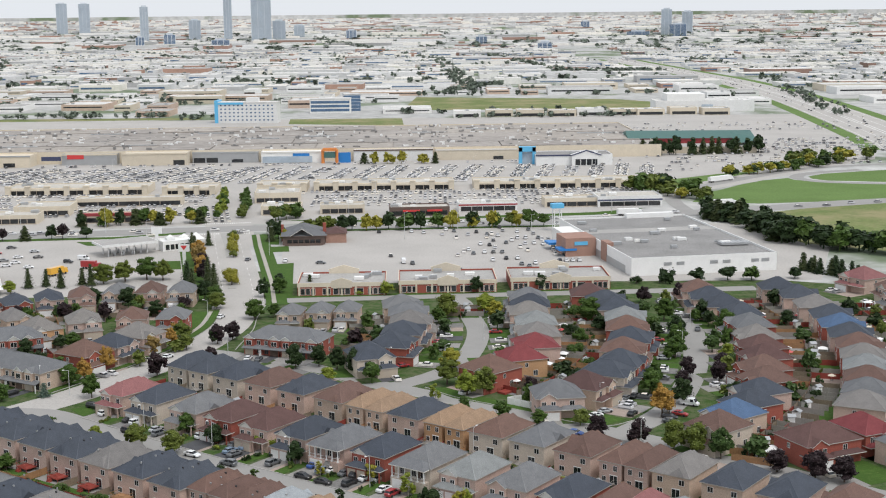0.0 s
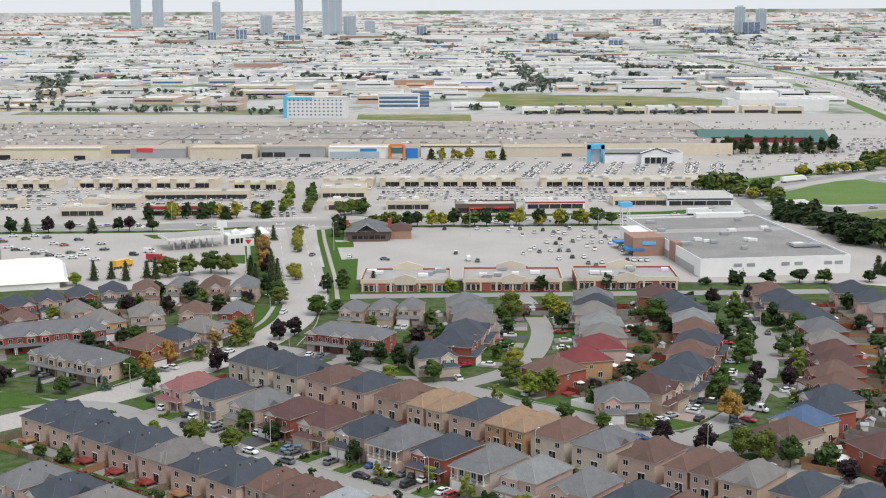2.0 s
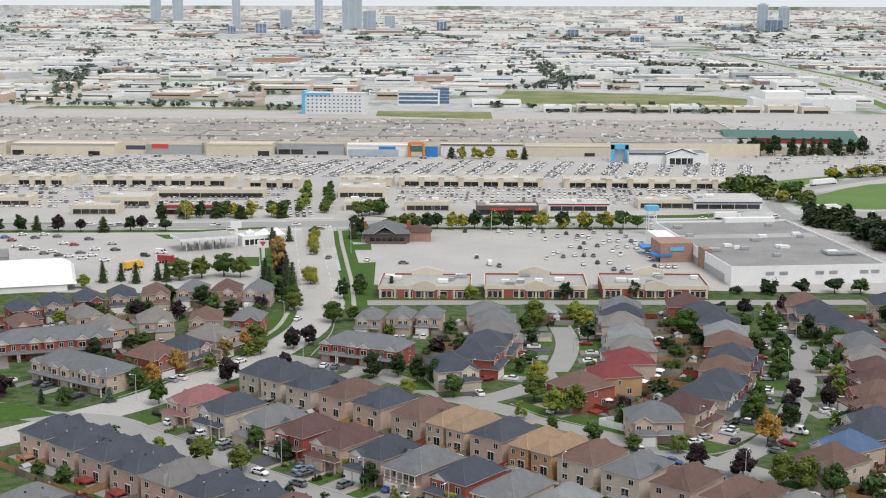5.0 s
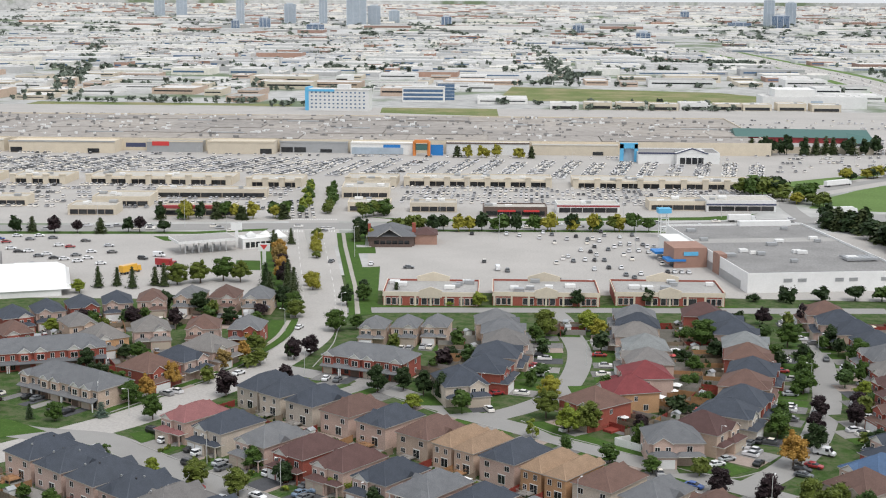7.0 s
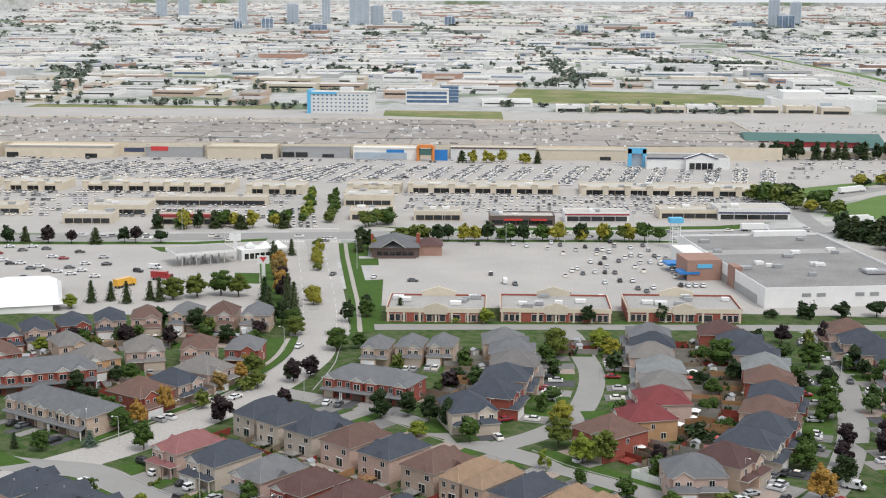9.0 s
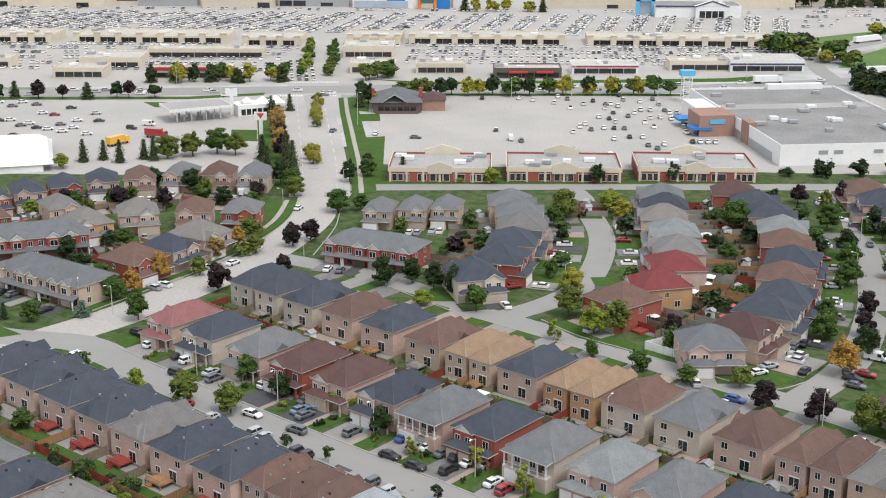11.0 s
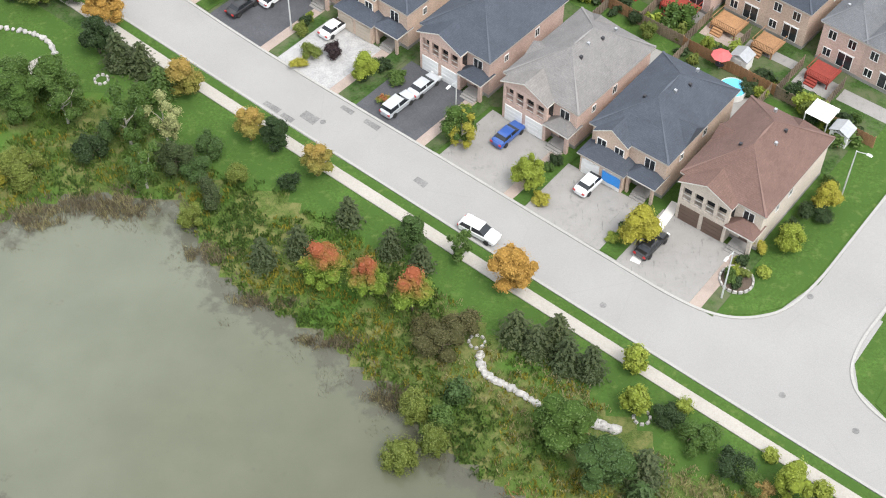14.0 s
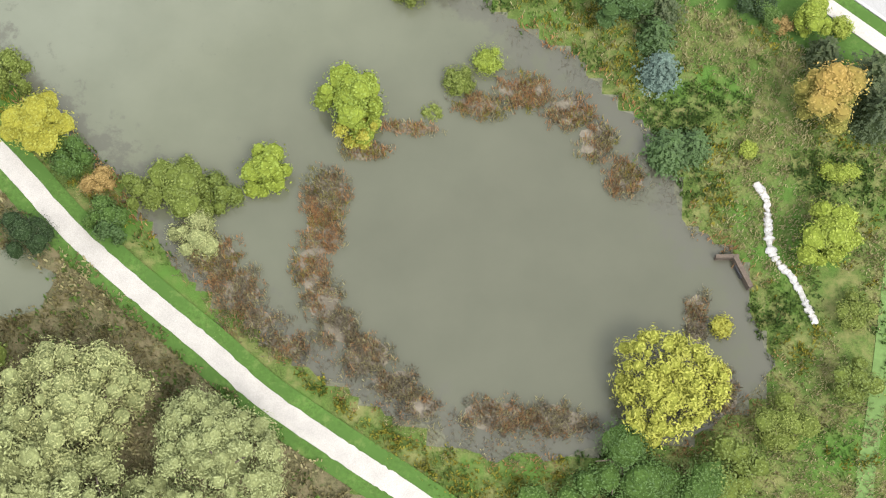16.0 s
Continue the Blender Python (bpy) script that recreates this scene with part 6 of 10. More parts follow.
def growth():
    """Weeds, reeds and flowers of the banks: clumps of narrow leaves."""
    rng = random.Random(77)
    sets = {name: Shape() for name in ("weeds", "dark_weeds", "rank_weeds", "goldenrod", "reeds", "dry_grass", "sedge")}

    def clump(s, x, y, z, h, r, n, wide):
        for _ in range(n):
            a, q = rng.uniform(0, 6.28), r * math.sqrt(rng.random())
            c = Vector((x + math.cos(a) * q, y + math.sin(a) * q, z))
            lean = Vector((rng.uniform(-0.45, 0.45), rng.uniform(-0.45, 0.45), 1.0)) * h * rng.uniform(0.5, 1.1)
            side = Vector((rng.uniform(-1, 1), rng.uniform(-1, 1), 0)).normalized() * wide
            s.add([c - side * 0.5, c + side * 0.5, c + lean * 0.6 + side, c + lean + side * 0.2, c + lean * 0.6 - side], [(0, 1, 2, 4), (4, 2, 3)])

    tries = 0
    while tries < 60000:
        tries += 1
        x, y = rng.uniform(-82, 50), rng.uniform(26, 134)
        along = (Vector((x, y)) - Vector((-20, 55.5))).dot(Vector((0.81, -0.585)))
        side = (Vector((x, y)) - Vector((-20, 55.5))).dot(Vector((0.585, 0.81)))
        if abs(side) < 2.3 + 0.5 * noise.noise((x * 0.5, y * 0.5, 1.0)) and -60 < along < 60:
            continue
        pick = noise.noise((x * 0.16, y * 0.16, 20.0)) + rng.uniform(-0.3, 0.3)
        if math.hypot((x + 36.4) / 4.2, (y - 57.4) / 2.9) < 1:
            continue
        if x > 20 or y < 56:
            pick += 0.1
        if side < 0 and x < 6:
            if rng.random() < 0.4:
                continue
            name = "rank_weeds" if pick < 0.1 else "weeds" if pick < 0.25 else "dry_grass"
            clump(sets[name], x, y, 0.0, 0.7, 0.6, 8, 0.1)
            continue
        d = shore_distance(x, y)
        if -4.5 < d < 0.6 and noise.noise((x * 0.22, y * 0.22, 40.0)) + 0.6 * noise.noise((x * 0.8, y * 0.8, 41.0)) + d * 0.07 > 0.05 and y > 74 - 0.4 * x:
            clump(sets["sedge"], x, y, POND_LEVEL - 0.12, 0.4, 0.6, 6, 0.022)
            continue
        if y < 63 and -22 < x < 12 and -2.2 < d < 1.2 and noise.noise((x * 0.6, y * 0.6, 44.0)) > -0.25:
            u = rng.random() + 0.4 * noise.noise((x * 0.3, y * 0.3, 12.0))
            clump(sets["dry_grass" if u < 0.38 else "reeds" if u < 0.62 else "sedge"], x, y, max(ground_height(x, y), POND_LEVEL - 0.1), 0.6, 0.5, 7, 0.035)
            continue
        if d < 0.2 or d > 26:
            continue
        wv = (Vector((x, y)) - CORNER).dot(ACROSS)
        if wv < mown_edge(x, y) - 0.5:
            continue
        f = noise.noise((x * 0.09, y * 0.09, 5.0)) + 0.35 * noise.noise((x * 0.4, y * 0.4, 2.0))
        if f < -0.2 and d > 6:
            continue
        z = ground_height(x, y)
        if d < 1.6 and pick > 0.05:
            clump(sets["sedge" if y > 90 else "reeds"], x, y, z, 0.7, 0.4, 5, 0.05)
        elif x > 19 and noise.noise((x * 0.15, y * 0.15, 61.0)) + 0.5 * pick > -0.02:
            clump(sets["dry_grass"], x, y, z, 0.5, 0.45, 8, 0.05)
        elif y < 60 and x < 14 and d < 6 and rng.random() < 0.65:
            clump(sets["goldenrod"], x, y, z, 0.6, 0.45, 8, 0.075)
        elif (pick > 0.16 or d < 6 and pick > 0.0) and (y < 82 or rng.random() < 0.55):
            clump(sets["goldenrod"], x, y, z, 0.55, 0.4, 7, 0.075)
        elif pick > -0.06 and (x > 14 - 0.5 * (y - 70) or y < 58):
            clump(sets["dry_grass"], x, y, z, 0.5, 0.4, 6, 0.05)
        elif pick > -0.3:
            clump(sets["weeds"], x, y, z, 0.5, 0.4, 8, 0.08)
        else:
            clump(sets["dark_weeds"], x, y, z, 0.55, 0.4, 8, 0.09)
    reed_beds = [(-8.9, 67.4, 2.0, 2.6), (-9, 64, 1.7, 2.4), (-9.8, 61, 1.5, 2.2), (-8.4, 58, 1.7, 1.8), (-6.8, 55.6, 1.9, 1.7), (-4.4, 53.4, 2.2, 1.7), (-1.6, 51.2, 2, 1.5), (0.6, 49.4, 1.8, 1.2), (7, 49, 3, 1.5), (12.4, 49, 3, 1.4), (4, 77, 2.2, 1.2), (8, 78.6, 2.4, 1.6), (12, 77, 2.2, 1.6), (14.6, 74.4, 1.6, 1.8), (17.4, 71, 1.8, 1.8), (24, 58.6, 1, 2.6), (-6, 72, 2, 1), (-2, 74.4, 2.4, 0.6), (-16, 58.5, 2.2, 2.2), (-25, 112, 3, 1), (-18, 106, 4, 0.8), (-11, 101.4, 4, 0.8), (-4, 95, 2.6, 1.4), (-38, 118, 5, 1.6), (-45, 116, 3, 1.6), (-29, 66, 2, 1.6), (26, 52.4, 1.6, 2.4), (-15, 55.5, 3, 1.4), (-18, 61, 2, 2), (-11, 53.6, 2, 1.2)]
    silt = Shape()
    for cx, cy, rx, ry in reed_beds:
        rust = rng.uniform(0.3, 0.6) if cy > 60 else rng.uniform(0.15, 0.35)
        edge = [(cx + math.cos(k * 0.35) * rx * (0.85 + 0.5 * noise.noise((cx + k * 0.6, cy, 0))), cy + math.sin(k * 0.35) * ry * (0.85 + 0.5 * noise.noise((cx, cy + k * 0.6, 3)))) for k in range(18)]
        dead = cy > 90
        if not dead:
            silt.sheet(edge, POND_LEVEL + 0.012 + 0.004 * (len(silt.v) % 7))
        for _ in range(int(58 * rx * ry)):
            a, q = rng.uniform(0, 6.28), math.sqrt(rng.random()) * rng.uniform(0.7, 1.25)
            x, y = cx + math.cos(a) * q * rx * 1.1, cy + math.sin(a) * q * ry * 1.1
            if noise.noise((x * 0.7, y * 0.7, 30.0)) < -0.28:
                continue
            u = rng.random() + 0.5 * noise.noise((x * 0.4, y * 0.4, 11.0))
            clump(sets["sedge" if u < 0.7 else "dry_grass"] if dead else sets["reeds"] if u < rust else sets["dry_grass"] if u < rust + 0.35 else sets["sedge"] if cy < 60 or u < 0.9 else sets["goldenrod"], x, y, POND_LEVEL - 0.1, 0.8, 0.35, 9, 0.03)
    structure("silt", silt, "silt", "brown silt and dead stalks among the reeds", "mud")
    words = {"weeds": ("weed", "thick green weeds on the bank"), "dark_weeds": ("leaf_green", "deep green undergrowth on the bank"), "rank_weeds": ("rank", "rank brown-green weeds under the willows"), "goldenrod": ("golden", "yellow-flowering goldenrod on the bank"), "reeds": ("reed", "rusty brown reeds at the water's edge"), "dry_grass": ("straw", "dry straw-coloured grass on the bank"), "sedge": ("sedge", "thin grey-brown sedge standing in the shallows")}
    for name, s in sets.items():
        stuff(name, s, words[name][0], words[name][1], "plants")


growth()


def pond_details():
    # gravel path
    path = smooth([(-70, 96), (-52, 81), (-38.2, 69.1), (-31.2, 62.7), (-26.7, 59.2), (-21.8, 55.7), (-17.6, 52.8), (-12.8, 49.2), (-7.7, 46.2), (-3.2, 43.7), (0.7, 41.6), (10, 36)], 10)
    s, g = Shape(), Shape()
    rng = random.Random(3)
    left, right = ribbon(path, 1.8)
    for k in range(len(path)):
        mid, wobble = Vector(path[k]), 1 + 0.16 * noise.noise((k * 0.9, 4.0, 0.0))
        left[k] = tuple(mid + (Vector(left[k]) - mid) * wobble)
        right[k] = tuple(mid + (Vector(right[k]) - mid) * (1 + 0.16 * noise.noise((k * 0.9, 9.0, 0.0))))
    for k in range(len(path) - 1):
        s.add([(*right[k], 0.10), (*right[k + 1], 0.10), (*left[k + 1], 0.10), (*left[k], 0.10)], [(0, 1, 2, 3)])
    strip(g, path, 4.2, 0.06)
    structure("footpath", s, "gravel", "pale gravel footpath round the pond", "footpath")
    structure("path_verge", g, "lawn", "mown grass along the gravel path", "grass")
    # low walls of pale boulders
    def stones(pts, size, label):
        wall = thing("boulder_wall", pose(*pts[0], ground_height(*pts[0])), label, "wall", "boulder walls")
        line = smooth(pts, 6)
        base = ground_height(*pts[0])
        for k, p in enumerate(line):
            def rock():
                b = bmesh.new()
                bmesh.ops.create_icosphere(b, subdivisions=2, radius=0.5)
                r = random.Random(k % 5)
                for v in b.verts:
                    v.co *= 1 + 0.35 * noise.noise(v.co * 2.2 + Vector((k % 5 * 3.1, 0, 0)))
                    v.co.z *= 0.75
                sh = Shape()
                sh.add([v.co for v in b.verts], [[v.index for v in f.verts] for f in b.faces])
                b.free()
                return sh
            q = rng.uniform(0.75, 1.3)
            part("boulder", rock, "stone", wall, "", Matrix.Translation((p[0] - pts[0][0], p[1] - pts[0][1], ground_height(*p) - base + 0.15)) @ Matrix.Rotation(rng.uniform(0, 6.28), 4, "Z") @ Matrix.Diagonal((size * q * 1.25, size * q * 0.9, size * q, 1)), ("rock", k % 5))
    stones([(4, 100.6), (4.2, 99), (5.2, 97.6), (7.2, 96.6), (10, 94.8)], 0.72, "curved row of pale grey boulders in the grass")
    stones([(14.6, 93.4), (16, 92.8), (17.4, 92.4)], 0.9, "short row of pale grey boulders")
    stones([(29, 71), (29.8, 69.6), (30, 67), (30.4, 64.8), (32.2, 62.6), (33.2, 60.6), (34, 59)], 0.62, "low winding row of white boulders")
    stones([(-62, 146), (-58, 145.8), (-53.4, 145), (-50.8, 143.6), (-49, 140.8)], 0.6, "low row of boulders above the bank")
    for x, y in ((3.6, 102), (-42.8, 137.4), (20, 94)):
        ring = thing("planting_ring", pose(x, y, ground_height(x, y)), "small ring of stones round a young plant", "garden bed", "stone rings")
        for k in range(8):
            part("stone", lambda: Shape().taper((-0.22, 0.22, -0.16, 0.16), (-0.16, 0.16, -0.1, 0.1), 0, 0.25), "stone", ring, "", pose(math.cos(k * 0.785) * 0.8, math.sin(k * 0.785) * 0.8, 0, 0, 0, k * 45 + 90), ("ringstone",))
    # outfall
    o = thing("outfall", pose(27.2, 63, POND_LEVEL), "dark concrete headwall of the pond's outfall", "headwall")
    part("headwall", Shape().box(-0.2, 0.2, -1.6, 1.4, -0.6, 1.0), "soil", o, "", pose(0.5, 0, 0, 0, 0, 28))
    part("wing_wall", Shape().box(-1.8, 0.2, -0.15, 0.15, -0.6, 0.9), "soil", o, "", pose(0, 1.3, 0, 0, 0, 5))
    part("grate", Shape().box(-0.05, 0.05, -0.6, 0.6, 0, 0.6), "dark_metal", o, "", pose(0.2, 0, 0, 0, 0, 28))
    dirt = structure("dirt_path", Shape().slab([(-51, 141), (-49.6, 139.8), (-56, 132), (-70, 122), (-72, 125), (-58, 134)], 0.0, 0.05), "gravel", "short worn track of pale earth", "track")


pond_details()


def mown_track():
    s = strip(Shape(), smooth([(38, 36), (38, 44.7), (38.8, 50), (39.6, 55.3), (40.2, 60), (41, 66)], 4), 1.5, 0.035)
    structure("mown_track", s, "verge_grass", "mown grass track through the rough meadow", "grass")


mown_track()

# ---- cars ----
CAR_WORDS = {"white": "white", "silver": "silver", "black": "black", "grey": "dark grey", "blue": "blue", "red": "red", "steel": "steel-blue", "yellow": "yellow", "beige": "beige"}


def car_shapes(kind):
    """Body, glass and the length of a saloon, a tall car or a van; it faces +x."""
    b, g = Shape(), Shape()
    if kind == "van":
        length, top = 5.4, 2.2
        side = [(-2.7, 0.4), (-2.7, 2.0), (-2.55, 2.2), (1.2, 2.2), (1.95, 1.2), (2.6, 1.0), (2.7, 0.7), (2.7, 0.4)]
        g.add([(1.27, -0.8, 2.1), (1.27, 0.8, 2.1), (1.96, 0.88, 1.24), (1.96, -0.88, 1.24)], [(0, 3, 2, 1)])
        for q in (-1, 1):
            g.box(0.4, 1.25, q * 0.95 - 0.02, q * 0.95 + 0.02, 1.25, 1.95)
    elif kind == "tall":
        length, top = 4.7, 1.68
        side = [(-2.35, 0.35), (-2.38, 0.95), (-2.2, 1.08), (1.05, 1.05), (2.15, 0.92), (2.35, 0.7), (2.35, 0.35)]
        g.taper((-2.15, 1.1, -0.8, 0.8), (-1.75, 0.2, -0.66, 0.66), 1.0, 1.6, 0, False)
        b.taper((-1.95, 0.4, -0.7, 0.7), (-1.85, 0.25, -0.66, 0.66), 1.56, 1.63).taper((-1.85, 0.25, -0.66, 0.66), (-1.6, 0.0, -0.52, 0.52), 1.63, 1.69)
        for q in (-1, 1):
            b.add([(-0.7, q * 0.845, 1.03), (-0.55, q * 0.845, 1.03), (-0.55, q * 0.7, 1.62), (-0.7, q * 0.7, 1.62)], [(0, 1, 2, 3)])
    else:
        length, top = 4.6, 1.42
        side = [(-2.3, 0.32), (-2.3, 0.78), (-2.1, 0.98), (-1.5, 1.0), (0.95, 0.95), (2.05, 0.82), (2.3, 0.6), (2.3, 0.32)]
        g.taper((-1.75, 1.1, -0.78, 0.78), (-1.05, 0.25, -0.62, 0.62), 0.93, 1.36, 0, False)
        b.taper((-1.25, 0.42, -0.66, 0.66), (-1.15, 0.28, -0.62, 0.62), 1.33, 1.39).taper((-1.15, 0.28, -0.62, 0.62), (-0.95, 0.05, -0.48, 0.48), 1.39, 1.44)
        for q in (-1, 1):
            b.add([(-0.45, q * 0.805, 0.95), (-0.32, q * 0.805, 0.95), (-0.32, q * 0.64, 1.38), (-0.45, q * 0.64, 1.38)], [(0, 1, 2, 3)])
    n, w = len(side), 0.9 if kind != "van" else 0.95
    long = side[-1][0] - side[0][0]
    rows = []
    for y, drop, pull in ((-w, 0.16, 0.0), (-w * 0.93, 0.06, 0.0), (-w * 0.7, 0.0, 0.0), (w * 0.7, 0.0, 0.0), (w * 0.93, 0.06, 0.0), (w, 0.16, 0.0)):
        q = abs(y) / w
        rows.append([(x * (1 - 0.07 * max(0, q - 0.68) / 0.32 * (abs(x) / long * 2) ** 3), y * (1 - 0.1 * (abs(x) / long * 2) ** 5), z - drop if z > 0.6 else z) for x, z in side])
    v = [p for r in rows for p in r]
    f = [tuple(range(n)), tuple(range(6 * n - 1, 5 * n - 1, -1))]
    for j in range(5):
        f += [(j * n + i, (j + 1) * n + i, (j + 1) * n + (i + 1) % n, j * n + (i + 1) % n) for i in range(n)]
    b.add(v, f)
    return b, g


def car(x, y, turn, colour, kind="saloon", full=True, group="cars in the streets", z=0.06):
    t = thing("van" if kind == "van" else "car", pose(x, y, z, 0, 0, turn), f"parked {CAR_WORDS[colour]} {'delivery van' if kind == 'van' else 'four-door car' if kind == 'saloon' else 'tall family car'} on the asphalt", "van" if kind == "van" else "car", group)
    def body():
        b = car_shapes(kind)[0]
        for k in range(0 if full else 4):
            wx, wy = (-1.4, 1.4)[k % 2], (-0.8, 0.8)[k // 2]
            b.tube((wx, wy - 0.11, 0.33), (wx, wy + 0.11, 0.33), 0.33, 0.33, 10, mat=1)
        return b

    part("body", body, ("paint_" + colour, "rubber"), t, "", None, ("carbody", kind, colour, full))
    part("glazing", lambda: car_shapes(kind)[1], "car_glass", t, "dark car windows", None, ("carglass", kind))
    for wx in (-1.4, 1.4) if full else ():
        for wy in (-0.8, 0.8):
            part("wheel", lambda: Shape().tube((0, -0.11, 0), (0, 0.11, 0), 0.33, 0.33, 12), "rubber", t, "", pose(wx, wy, 0.33), ("wheel",))
    if full and group == "cars by the pond row":
        for wy in (-0.62, 0.62):
            part("headlight", lambda: Shape().box(-0.06, 0.08, -0.2, 0.2, -0.07, 0.07), "lamp_clear", t, "", pose(2.24 if kind != "van" else 2.62, wy, 0.68), ("hl",))
            part("tail_light", lambda: Shape().box(-0.08, 0.05, -0.16, 0.16, -0.09, 0.09), "lamp_red", t, "", pose(-2.3 if kind != "van" else -2.68, wy, 0.8), ("tl",))
    return t


def cars(text, full=True, group="cars in the streets"):
    """Cars: x, y, way (d: in a drive, s: along the street, or degrees), colour, kind."""
    for entry in text.split(";"):
        x, y, way, colour, kind = entry.split()
        turn = {"d": TURN + 88, "e": TURN - 90, "s": TURN + 4, "r": TURN + 184}.get(way)
        car(float(x), float(y), float(way) if turn is None else turn, colour, {"s": "saloon", "t": "tall", "v": "van"}[kind], full, group, 0.09)


cars("-67 179.4 d black s;-67.4 184.6 d grey t;-64.2 183.6 d white t;-49.4 165.6 d silver t;-47 169 d black s;-43 161.8 d black s;-35 161.4 d white t;-32.6 160.4 d grey s;-28 151.2 d black s;-24.2 153.4 d white t;-16 148 d white s;-7.2 135 d silver t;-4.4 138.4 d silver s;5.8 131 d blue s;15.2 124.2 d white s;21.6 115.6 d black s;3.2 116.2 s white t", True, "cars by the pond row")
cars("-35 242 r grey t;-16 232 s black s;-11 228 s black s;-14 240 d blue s;-11.6 235.6 d steel t;-9.4 236.6 d white s;-6.2 234 d grey s;-3.4 232.4 d black t;-1.2 230.4 d white s;2 230 d silver t;3.4 222.6 d white s;-4 212 r white s;5 209 r white s;6.6 204.8 d black s;18.6 195 r white t;15.6 197.4 e red s;21 189 r white s;26 189 r white s;19 210 d white s;27 207 d white s;33 200.4 d blue s;36 199 d black t;39.4 198 d white s;47 192 d steel s;56 187 d white s;50 180.4 r white v;59.4 180.6 d grey s;-45 249 s white s;-80 292 s black t;-75 285.4 d white t;-67 279 d black s;-64.6 276.6 d white t;-58 270 d silver s;-65 268.6 s black t;-45 264 d white t;-35.4 256.6 d grey s;-32.4 254.6 d steel s;-24 249 d black t", True, "cars in the middle street")
cars("0 328 30 white t;5 332.4 30 red s;2 335.6 60 white s;7.4 341 60 grey s;66 292 60 white t;68.4 294.4 60 grey s;71 296.4 60 black s;58 278 30 white s;61 282 30 silver s;68 279.6 60 black s;78 283 70 silver s;72 243 s white t;51 263 s blue s;77.4 276 -30 black s;77 272 -30 grey s;80.6 278.6 -30 red s;85 288 -30 white v;35.4 376 0 red s;-122 319 60 black s;-119 317.6 60 grey s;-111 308.6 60 black t;-107 306.6 60 black s;-70 347 60 white s;-44 343.6 80 white s;-40.6 342.6 80 grey s;104 377 80 grey s;89 320 75 grey s;17 374 0 black s;18 380 0 silver s;16 362 0 red s;16 352 0 white s;90 374 0 black s;88 362 0 red s;86 338 0 silver s;108 366 0 white t;109 350 0 silver s;107 332 0 white t;103 318 0 white s;100 300 -20 black t;97 291 -20 white t;-128 402 60 white s;-83 421 90 white v;-68 519 80 grey s;-62 404 78 white s", False, "cars in the crescents")


# ---- drives, front walks and gardens ----
def along_line(pairs, s):
    for (a, wa), (b, wb) in zip(pairs, pairs[1:]):
        if s <= b:
            return wa + (wb - wa) * (s - a) / (b - a)
    return pairs[-1][1]


B_LINE = [(-260, -66), (-188, -60), (-155, -56.8), (-130, -55.3), (-110, -54.5), (-88, -53.6), (-60, -52), (-34, -50), (-14, -47.5), (16, -44), (90, -34)]
C_LINE = [(-260, -158), (-182, -143), (-165, -138.4), (-143, -134.2), (-127, -133.6), (-109, -132.7), (-85, -131), (-60, -130), (-40, -128.8), (0, -123), (90, -110)]
DRIVE_WORDS = {"blacktop": "fresh black asphalt", "worn_blacktop": "worn grey asphalt", "concrete": "pale concrete", "pavers": "brown paver", "pale_pavers": "pale stone paver"}
POND_DRIVES = ["concrete", "concrete", "worn_blacktop", "worn_blacktop", "concrete", "worn_blacktop", "pavers", "blacktop", "pale_pavers", "blacktop", "concrete", "concrete", "concrete"]


HEDGES = {}


def bush(x, y, colour, h, w, single, rng):
    """A garden bush; those too many to count go into one mass of each colour."""
    if single:
        return tree(x, y, "shrub", colour, h, w, True, 0.03, rng, "garden bushes")
    far_crown(HEDGES.setdefault(colour, Shape()), x, y, 0.0, "shrub", h, w, 74, 0.8, rng)


POND_KERB = [(-200, 14.7), (-110, 15.7), (-82, 16.3), (-58, 17.7), (-30, 18.2), (0, 18.6), (40, 18.7)]


